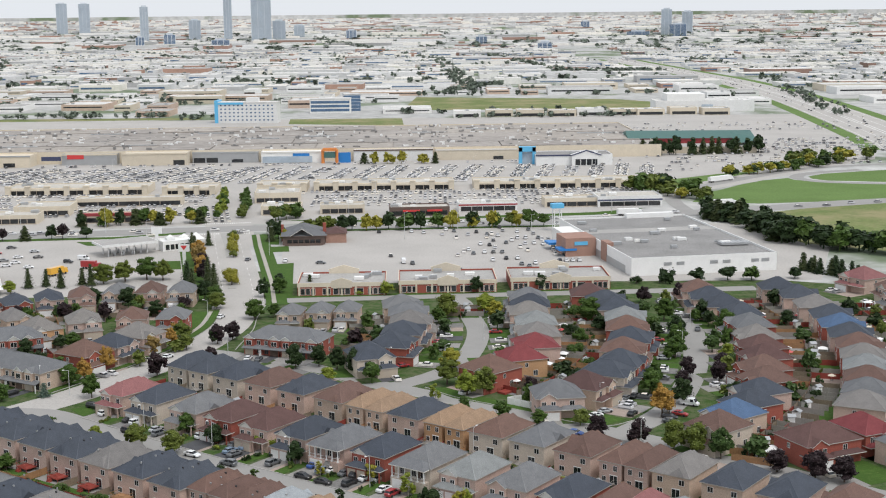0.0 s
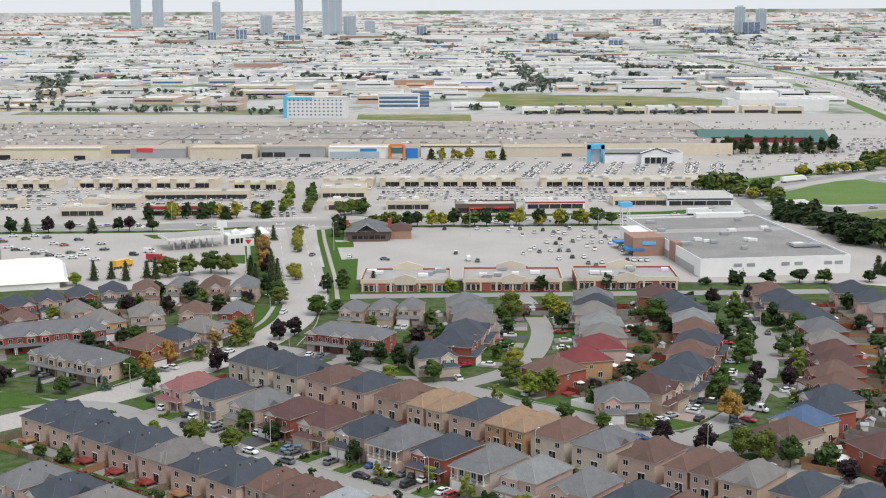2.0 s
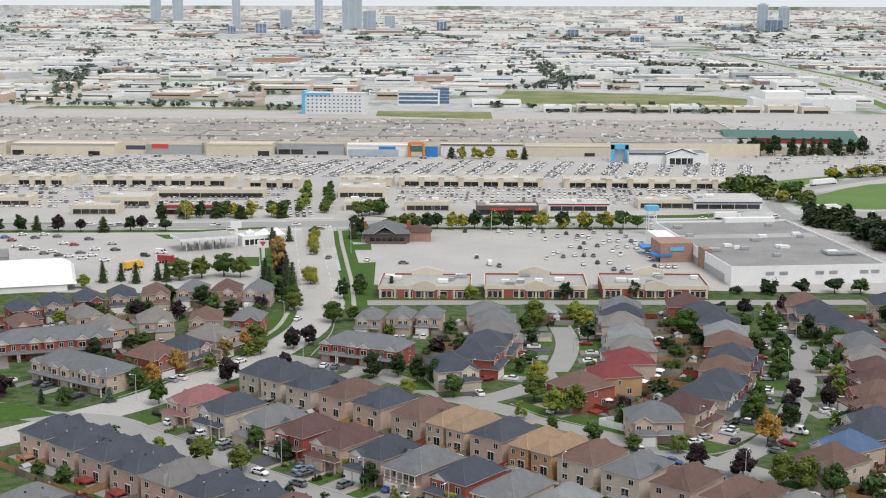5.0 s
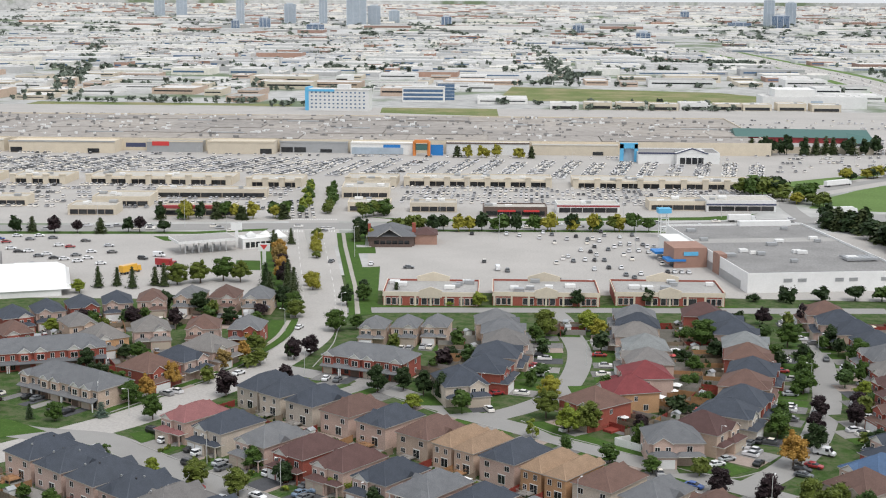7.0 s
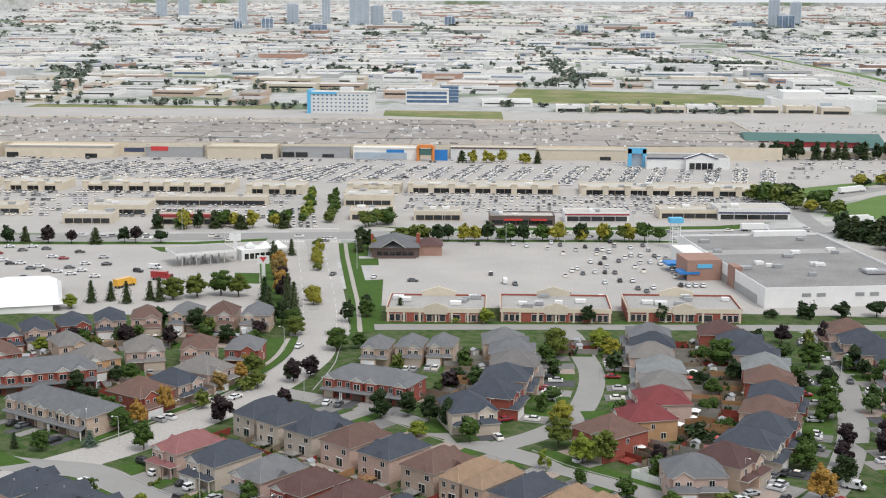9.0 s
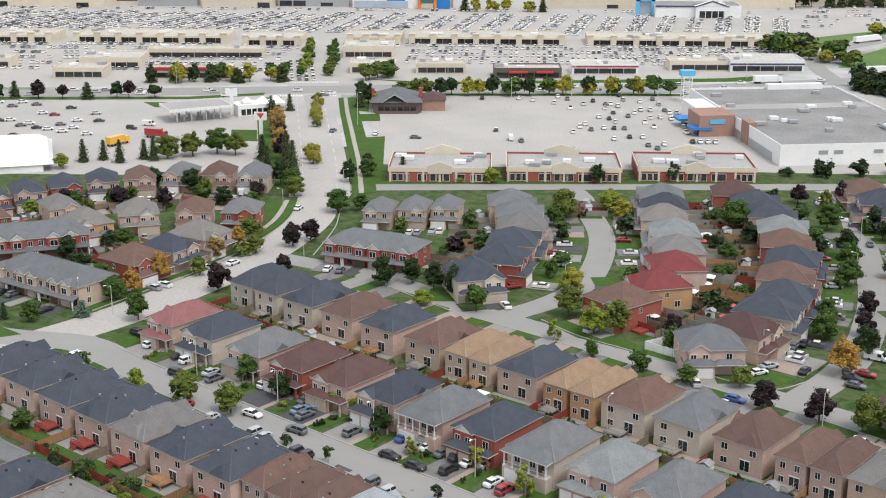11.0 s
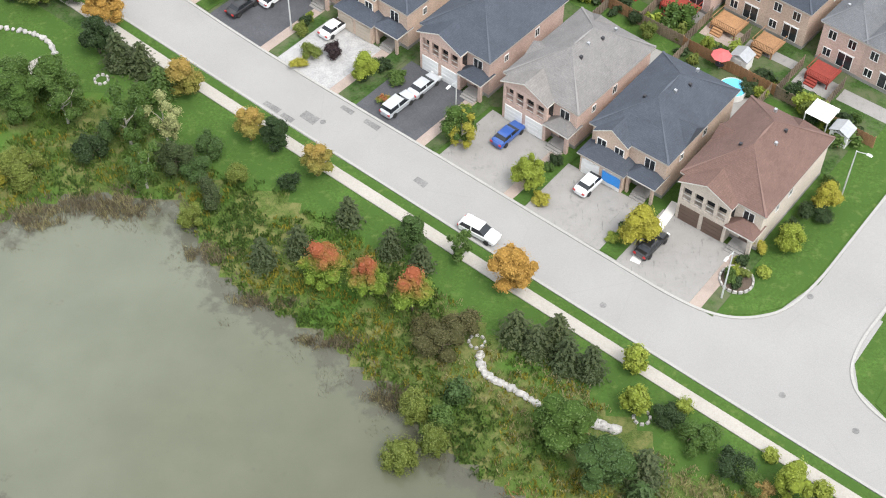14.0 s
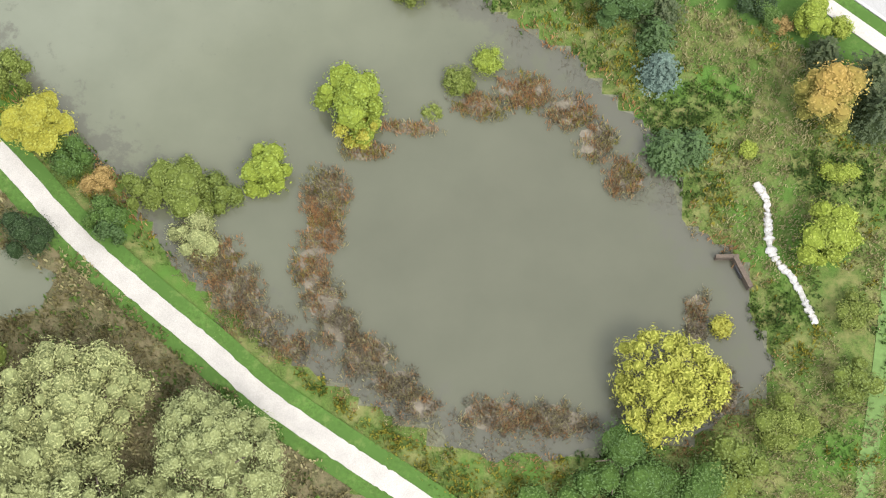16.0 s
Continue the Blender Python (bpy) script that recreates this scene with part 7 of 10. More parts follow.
def front_gardens():
    rng = random.Random(12)
    for row, made in ROWS.items():
        for k, (s, w, h) in enumerate(made):
            centre = {1: row_one, 2: row_two, 3: row_three, 4: row_four}[row](s)
            reach = {1: along_line(POND_KERB, s) - centre, 2: centre - along_line(B_LINE, s) - 4.2, 3: along_line(B_LINE, s) - 4.2 - centre, 4: centre - along_line(C_LINE, s) - 3.9}[row]
            gx, gw, fy, f = DRIVES[h.name]
            m = h.matrix_basis

            def patch(name, mat, x0, x1, y0, y1, z, label, category):
                pts = [m @ Vector(p) for p in ((x0, y1, 0), (x1, y1, 0), (x1, y0, 0), (x0, y0, 0))]
                structure(name, Shape().slab([(p.x, p.y) for p in pts][::-1], 0.0, z), mat, label, category)

            mat = POND_DRIVES[k] if row == 1 else rng.choice(("blacktop", "worn_blacktop", "worn_blacktop", "concrete", "concrete", "pavers"))
            wide = gw / 2 + (1.5 if row == 1 else 0.5 if w > 8 else 0.2)
            patch("driveway", mat, gx - wide, gx + wide, -reach, fy + 0.1, 0.075, f"{DRIVE_WORDS[mat]} driveway before a garage", "driveway")
            if w > 8:
                e0, e1 = (gx + wide, w / 2 + 0.7) if f > 0 else (-w / 2 - 0.7, gx - wide)
                if row in (1, 3):
                    patch("front_walk", "pavers" if rng.random() < 0.6 else "concrete", e0 + 0.02 if f > 0 else e1 - 1.32, e0 + 1.32 if f > 0 else e1 - 0.02, -reach, -8.6, 0.085, "narrow paved walk to a front door", "footpath")
                patch("front_lawn", "lawn" if rng.random() < 0.6 else "yard", e0, e1, -reach + 0.2, -7.3, 0.06, "small front garden of grass and plants", "grass")
    for row, made in ROWS.items():
        if row in (2, 4):
            continue
        for k, (s, w, h) in enumerate(made):
            gx, gw, fy, f = DRIVES[h.name]
            for j in range(3):
                p = h.matrix_basis @ Vector((f * (w / 2 - rng.uniform(0.2, 1.4)), fy - rng.uniform(0.6, 6.5), 0))
                bush(p.x, p.y, rng.choice(("green", "dark", "olive", "lime")), rng.uniform(0.8, 1.6), rng.uniform(1.0, 2.0), row == 1, rng)


front_gardens()


def drive_cars():
    """More cars before the garages of the other rows."""
    rng = random.Random(33)
    taken = [o.matrix_basis.translation.xy for o in bpy.data.objects if o.name.split(".")[0] in ("car", "van")]
    for row in (2, 3, 4):
        for s, w, h in ROWS[row]:
            gx, gw, fy, f = DRIVES[h.name]
            for q in (-0.24, 0.24) if w > 8 else (0,):
                p = h.matrix_basis @ Vector((gx + q * gw, fy - rng.uniform(2.8, 4.2), 0))
                if rng.random() < 0.5 and all((p.xy - o).length > 3.0 for o in taken):
                    car(p.x, p.y, math.degrees(math.atan2(h.matrix_basis[1][1], h.matrix_basis[0][1])) + rng.uniform(-2, 2), rng.choice(("black", "grey", "white", "silver", "black", "steel", "grey", "red", "white")), rng.choice(("saloon", "tall", "tall")), False, "cars in the drives", 0.09)


drive_cars()


# ---- back gardens ----
FAR_FENCES = {}
GARDEN_TREES = {}
DRIVE_SPOTS = []


def fence(a, b, mat, h=1.75, single=True):
    """A board fence from a to b with its posts; those far off go into one mass of each colour."""
    a, b = Vector(a), Vector(b)
    if not single:
        n = Vector((a.y - b.y, b.x - a.x)).normalized() * 0.04
        s = FAR_FENCES.setdefault(mat, Shape()).slab([tuple(a - n), tuple(b - n), tuple(b + n), tuple(a + n)][::-1], 0.0, h)
        k = max(2, round((b - a).length / 2.4))
        for j in range(k + 1):
            p = a.lerp(b, j / k)
            s.box(p.x - 0.08, p.x + 0.08, p.y - 0.08, p.y + 0.08, 0.0, h + 0.12)
        return
    length, turn = (b - a).length, math.degrees(math.atan2(b.y - a.y, b.x - a.x))
    words = {"fence_wood": "weathered grey-brown", "cedar": "orange cedar", "red_stain": "red-stained"}[mat]
    t = thing("fence", pose(a.x, a.y, 0, 0, 0, turn), f"{words} wooden board fence between back gardens", "fence", "garden fences")
    n = max(1, round(length / 4.0))
    step = length / n
    for k in range(n):
        def panel():
            """Boards that stand alternately forward and back, in one sheet of two sides."""
            s, boards = Shape(), max(3, int(step / 0.3))
            q = step / boards
            line = []
            for j in range(boards):
                y = -0.03 if j % 2 else 0.03
                line += [(j * q, y), ((j + 1) * q, y)]
            line += [(x, y - 0.02) for x, y in reversed(line)]
            return s.slab(line, 0.06, h)
        part("panel", panel, mat, t, "", pose(k * step, 0, 0), ("panel", round(step, 1), mat, h))
    for k in range(n + 1):
        part("post", lambda: Shape().taper((-0.06, 0.06, -0.06, 0.06), (-0.05, 0.05, -0.05, 0.05), 0, h + 0.12), mat, t, "", pose(k * step, 0, 0), ("fpost", mat, h))


def deck(h, w, x, mat, high=0.9):
    """A raised deck with rail and steps at the garden side of a house."""
    p = h.matrix_basis @ pose(x, 7.1, 0)
    words = {"cedar": "orange wood", "red_stain": "red-stained wood", "deck_grey": "grey wood", "white_paint": "white-painted wood"}[mat]
    t = thing("deck", p, f"raised {words} deck behind a house with railing", "deck", "garden decks")
    d, k = 3.2, w / 2
    part("floor", Shape().box(-k, k, 0, d, high - 0.12, high), mat, t)
    for q in (-k + 0.1, k - 0.1):
        part("leg", lambda: Shape().box(-0.08, 0.08, -0.08, 0.08, 0, high), mat, t, "", pose(q, d - 0.1, 0), ("dleg", mat, high))
    part("railing", lambda: rail(k, d, high), mat, t, "", None, ("drail", mat, w, high))
    part("steps", stair(0, 1.4, 0, high, 4, 0.28), mat, t, "", pose(k * 0.3, d, 0, 0, 0, 180))


def rail(k, d, high):
    s = Shape()
    for z in (high + 0.15, high + 0.9):
        s.box(-k, k, d - 0.06, d, z, z + 0.07).box(-k, -k + 0.06, 0, d, z, z + 0.07).box(k - 0.06, k, 0, d, z, z + 0.07)
    n = 14
    for j in range(n):
        s.box(-k + j * 2 * k / n, -k + j * 2 * k / n + 0.05, d - 0.05, d - 0.01, high + 0.2, high + 0.9)
    return s


def shed(x, y, turn, roof="metal_grey", wall="pale_wall"):
    t = thing("garden_shed", pose(x, y, 0, 0, 0, turn), "small pale garden shed with a pitched roof", "shed", "garden sheds")
    part("wall", lambda: Shape().box(-1.1, 1.1, -0.9, 0.9, 0, 1.9), wall, t, "", None, ("shedw", wall))
    part("roof", lambda: Shape().gable(-1.1, 1.1, -0.9, 1.1, 1.9, 0.6, 0.15, 0.08, 0, 0), roof, t, "", None, ("shedr", roof))
    part("door", lambda: Shape().box(-0.5, 0.5, -0.95, -0.9, 0.05, 1.75), "trim", t, "", None, ("shedd",))


def back_gardens():
    rng = random.Random(8)
    special = {-125.4: ("cedar", 4.4), -113.2: ("red_stain", 3.6), -137.2: ("red_stain", 4), -148.6: ("red_stain", 4), -160.6: ("red_stain", 4), -75.4: ("red_stain", 2.4), -66: ("red_stain", 3.6), -60.4: ("red_stain", 2), -50: ("white_paint", 4), -37.2: ("deck_grey", 4.4), -27.1: ("red_stain", 2), -21.5: ("red_stain", 4.4), -15.1: ("cedar", 3.6), -9.5: ("cedar", 3)}
    for low, high, mid in ((1, 2, lambda s: -14.0 + 0.042 * s), (3, 4, lambda s: -86.8 + 0.04 * s)):
        top = ROWS[high]
        for k, (s, w, h) in enumerate(top):
            c = (row_two if high == 2 else row_four)(s)
            mat = rng.choice(("fence_wood", "fence_wood", "fence_wood", "fence_wood", "cedar", "red_stain"))
            edge = s - w / 2 - (0.35 if w < 8 else 0.8)
            fence(plan(edge, c + 7.2), plan(edge, mid(s)), mat, single=high == 2)
            nxt = top[k + 1][0] - top[k + 1][1] / 2 - 0.5 if k + 1 < len(top) else s + w / 2 + 0.8
            fence(plan(edge + 0.1, mid(s)), plan(nxt, mid(nxt)), rng.choice(("fence_wood", "fence_wood", "cedar", "red_stain")), single=high == 2)
            x0, x1, y0, y1 = edge + 0.3, nxt - 0.3, c + 7.3, mid(s) - 0.3
            cut = y0 + (y1 - y0) * rng.choice((0.25, 0.35, 0.5))
            structure("back_lawn", Shape().slab([plan(x0, y1), plan(x1, y1), plan(x1, cut), plan(x0, cut)][::-1], 0, 0.05), "lawn" if rng.random() < 0.75 else "yard", "fenced back garden of mown grass", "grass")
            structure("patio", Shape().slab([plan(x0, cut), plan(x1, cut), plan(x1, y0), plan(x0, y0)][::-1], 0, 0.06), rng.choice(("concrete", "pavers", "concrete", "yard")), "paved patio behind a house", "patio")
            if s in special and high == 2:
                deck(h, special[s][1], 0.4, special[s][0])
            elif rng.random() < 0.45:
                deck(h, min(w * 0.5, 3.6), 0.3, rng.choice(("red_stain", "cedar", "deck_grey", "deck_grey", "deck_grey", "deck_grey")))
            if rng.random() < 0.14:
                p = plan(x0 + 1.5, y1 - 1.3)
                shed(*p, TURN)
            for j in range(4):
                p = plan(rng.uniform(x0, x1), y1 - rng.uniform(0.3, 1.4))
                bush(*p, rng.choice(("green", "dark", "lime", "olive", "dark")), rng.uniform(0.8, 2.2), rng.uniform(1.2, 2.4), high == 2 and j < 2, rng)
        for k, (s, w, h) in enumerate(ROWS[low]):
            c = (row_one if low == 1 else row_three)(s)
            edge = s - w / 2 - 0.7
            fence(plan(edge, c - 7.3), plan(edge, mid(s)), rng.choice(("fence_wood", "fence_wood", "cedar", "red_stain")), single=low == 1)
            x0, x1, y0, y1 = edge + 0.3, s + w / 2 + 0.4, mid(s) + 0.3, c - 7.4
            cut = y1 - (y1 - y0) * rng.choice((0.3, 0.5, 0.7))
            structure("back_lawn", Shape().slab([plan(x0, cut), plan(x1, cut), plan(x1, y0), plan(x0, y0)][::-1], 0, 0.05), "lawn" if rng.random() < 0.7 else "yard", "fenced back garden of mown grass", "grass")
            structure("patio", Shape().slab([plan(x0, y1), plan(x1, y1), plan(x1, cut), plan(x0, cut)][::-1], 0, 0.06), rng.choice(("concrete", "pavers", "yard", "concrete")), "paved patio behind a house", "patio")
            if rng.random() < 0.14:
                shed(*plan(x1 - 1.6, y0 + 1.3), TURN + 180)
            for j in range(4):
                p = plan(rng.uniform(x0, x1), y0 + rng.uniform(0.3, 1.4))
                bush(*p, rng.choice(("green", "dark", "lime", "olive", "dark")), rng.uniform(0.8, 2.2), rng.uniform(1.2, 2.4), low == 1 and j < 3, rng)


back_gardens()


def parasol(x, y, mat, label=""):
    u = thing("patio_umbrella", pose(x, y, 0.05), label or {"white_paint": "white", "stucco": "cream", "umbrella_red": "red"}[mat] + " patio umbrella over a small garden table", "umbrella", "patio umbrellas")
    part("pole", lambda: Shape().tube((0, 0, 0), (0, 0, 2.5), 0.03, 0.03, 6), "pole", u, "", None, ("psp",))
    part("canopy", lambda: Shape().add([(1.25 * math.cos(k * math.pi / 4), 1.25 * math.sin(k * math.pi / 4), 2.05) for k in range(8)] + [(0, 0, 2.6), (0, 0, 2.5)], [(k, (k + 1) % 8, 8) for k in range(8)] + [((k + 1) % 8, k, 9) for k in range(8)]), mat, u, "", None, ("psc", mat))
    part("table", lambda: Shape().tube((0, 0, 0.7), (0, 0, 0.74), 0.6, 0.6, 14), "dark_metal", u, "", None, ("pst",))


def gazebo(x, y, turn, mat="white_paint", label="square white garden gazebo with a pitched canopy"):
    g = thing("gazebo", pose(x, y, 0.05, 0, 0, turn), label, "gazebo", "white gazebos")
    part("canopy", lambda: Shape().taper((-1.5, 1.5, -1.5, 1.5), (-0.3, 0.3, -0.3, 0.3), 2.2, 2.8), mat, g, "", None, ("gzc", mat))
    for q in range(4):
        part("post", lambda: Shape().box(-0.05, 0.05, -0.05, 0.05, 0, 2.2), mat, g, "", pose(-1.4 + 2.8 * (q % 2), -1.4 + 2.8 * (q // 2), 0), ("gzp", mat))


def timber_deck(x, y, turn, mat):
    d = thing("garden_deck", pose(x, y, 0, 0, 0, turn), {"red_stain": "red-stained", "cedar": "orange cedar", "deck_grey": "silver-grey"}[mat] + " low timber deck with a rail", "deck", "decks of the crescents")
    part("platform", lambda: Shape().box(-1.4, 1.4, -1.8, 1.8, 0, 0.6), mat, d, "", None, ("tdp", mat))
    part("rail", lambda: Shape().box(-1.4, -1.3, -1.8, 1.8, 1.4, 1.5).box(-1.4, -1.3, -1.8, -1.7, 0.6, 1.4).box(-1.4, -1.3, 1.7, 1.8, 0.6, 1.4).box(-1.4, -1.3, -0.05, 0.05, 0.6, 1.4), mat, d, "", None, ("tdr", mat))


def crescent_gardens():
    """Fences, greens and bushes behind the houses of the crescents."""
    rng = random.Random(21)
    grounds = {}
    lines = [[(24, 414), (24, 400)], [(-9, 402), (-6, 380), (-7, 360), (-14, 345)], [(61, 415), (62, 395), (64, 375), (64, 355), (61, 338), (54, 322), (46, 308), (38, 299)], [(132, 420), (134, 400), (136, 380), (135, 360), (131, 340), (127, 320), (121, 300), (114, 285), (104, 268), (95, 253), (91, 243)], [(-142, 375), (-128, 396), (-112, 404), (-95, 408), (-74, 408)], [(-112, 345), (-100, 352), (-92, 362)], [(166, 410), (166, 380), (163, 350), (158, 320), (152, 295), (145, 270)]]
    for line in lines:
        pts = smooth(line, 4)
        for a, b in zip(pts, pts[1:]):
            fence(a, b, rng.choice(("fence_wood", "fence_wood", "fence_wood", "red_stain", "cedar")), single=False)
            n = Vector((a[1] - b[1], b[0] - a[0])).normalized()
            for side in (-1, 1):
                q = [Vector(a) + n * side * 0.3, Vector(b) + n * side * 0.3, Vector(b) + n * side * 6.5, Vector(a) + n * side * 6.5]
                grounds.setdefault(rng.choice(("lawn", "lawn", "lawn", "yard", "worn_blacktop", "concrete", "pavers")), Shape()).slab([tuple(p) for p in (q if side > 0 else q[::-1])], 0, 0.05)
                if rng.random() < 0.9:
                    fence(tuple(Vector(a) + n * side * 0.2), tuple(Vector(a) + n * side * 8.2), rng.choice(("fence_wood", "fence_wood", "cedar", "deck_grey", "red_stain", "deck_grey")), single=False)
                if rng.random() < 0.95:
                    p = Vector(a).lerp(Vector(b), rng.random()) + n * side * rng.uniform(0.5, 3)
                    bush(p.x, p.y, rng.choice(("green", "dark", "dark", "olive", "green")), rng.uniform(0.8, 2.4), rng.uniform(1.0, 2.2), False, rng)
                spot = Vector(a).lerp(Vector(b), rng.uniform(0.3, 0.7)) + n * side * rng.uniform(4.5, 7)
                u = rng.random()
                if a[0] > 40 and u < 0.16:
                    parasol(spot.x, spot.y, rng.choice(("white_paint", "white_paint", "stucco", "umbrella_red")))
                elif a[0] > 40 and u < 0.22:
                    gazebo(spot.x, spot.y, math.degrees(math.atan2(n.y, n.x)))
                elif u < 0.36:
                    timber_deck(spot.x, spot.y, math.degrees(math.atan2(n.y, n.x)), rng.choice(("red_stain", "cedar", "deck_grey")))
            if rng.random() < 0.12:
                p = Vector(a).lerp(Vector(b), rng.random()) + n * rng.uniform(-6, 6)
                far_crown(GARDEN_TREES.setdefault(rng.choice(("dark", "grove", "dark", "green", "plum")), Shape()), p.x, p.y, 0.0, "round", rng.uniform(4, 7), rng.uniform(3.5, 5.5), 150, 0.6, rng)
            if rng.random() < 0.25:
                p = Vector(a) + n * 2.4
                shed(p.x, p.y, rng.uniform(0, 360))
    for mat, s in grounds.items():
        structure("back_garden", s, mat, "fenced back gardens behind the crescents", "garden")
    for mat, s in FAR_FENCES.items():
        stuff("garden_fences", s, mat, {"fence_wood": "weathered", "cedar": "orange", "red_stain": "red-stained", "deck_grey": "silver-grey"}[mat] + " wooden fences between the back gardens", "fences")
    for colour, s in HEDGES.items():
        stuff("garden_bushes", s, ("leaf_" + colour, "leaf_" + colour + "_inside"), f"{COLOUR_WORDS[colour]} bushes in the gardens", "bushes")


crescent_gardens()


LANES = [(smooth(pts, 6), half) for pts, half in ((CURVE_ONE, 3.8), (CURVE_TWO, 3.9), (STREET_C, 3.9), (MAIN, 7.0), (TOP_STREET, 4.2), (STREET_B, 4.3))]


def to_street(m, x, y):
    """How far a drive goes from the garage to the kerb."""
    for k in range(6, 29):
        p = (m @ Vector((x, y - k * 0.5, 0))).xy
        if any((p - Vector(q)).length < half + 1.2 for line, half in LANES for q in line):
            return k * 0.5
    return 6.2


def crescent_drives():
    """Driveways before the houses further off."""
    rng = random.Random(6)
    drives = {}
    near = {h.name for made in ROWS.values() for _, _, h in made}
    for name, (gx, gw, fy, f) in list(DRIVES.items()):
        if name in near:
            continue
        m = bpy.data.objects[name].matrix_basis
        a = m @ Vector((0, fy, 0))
        reach = to_street(m, gx, fy)
        pts = [m @ Vector(p) for p in ((gx - gw / 2, fy - reach, 0), (gx + gw / 2, fy - reach, 0), (gx + gw / 2, fy, 0), (gx - gw / 2, fy, 0))]
        mat = rng.choice(("blacktop", "worn_blacktop", "concrete", "worn_blacktop"))
        hw, hd = GARDENS[name]
        for x0, x1, y0, y1 in ((min(gx + f * gw / 2, f * (hw + 0.6)), max(gx + f * gw / 2, f * (hw + 0.6)), fy - reach + 0.3, -hd), (-hw, hw, hd, hd + 5.5)):
            q = [m @ Vector(p) for p in ((x0, y0, 0), (x1, y0, 0), (x1, y1, 0), (x0, y1, 0))]
            drives.setdefault(rng.choice(("lawn", "lawn", "lawn", "lawn", "yard", "pavers")), Shape()).slab([(p.x, p.y) for p in q], 0, 0.055)
        for q in (-0.25, 0.25):
            if rng.random() < 0.6:
                p = m @ Vector((gx + q * gw, fy - rng.uniform(2.6, 3.8), 0))
                DRIVE_SPOTS.append((p.x, p.y, math.atan2(m[1][1], m[0][1])))
        if rng.random() < 0.6 and not (a.x > 66 and a.y < 262):
            p = m @ Vector((-gx * 1.2, fy - rng.uniform(1.5, 5), 0))
            far_crown(GARDEN_TREES.setdefault(rng.choice(("dark", "grove", "green", "plum", "olive")), Shape()), p.x, p.y, 0.0, "round", rng.uniform(3.5, 6.5), rng.uniform(3, 5), 150, 0.6, rng)
        drives.setdefault(mat, Shape()).slab([(p.x, p.y) for p in pts], 0, 0.08)
    for mat, s in drives.items():
        if mat in DRIVE_WORDS:
            structure("driveway", s, mat, f"{DRIVE_WORDS[mat]} driveways before the garages of the crescents", "driveway")
        else:
            structure("front_garden", s, mat, {"lawn": "mown grass plots", "yard": "rough grass plots"}[mat] + " round the houses of the crescents", "garden")
    for colour, s in GARDEN_TREES.items():
        stuff("garden_trees", s, ("leaf_" + colour, "leaf_" + colour + "_inside"), f"{COLOUR_WORDS[colour]} trees in the gardens of the crescents", "trees")


crescent_drives()


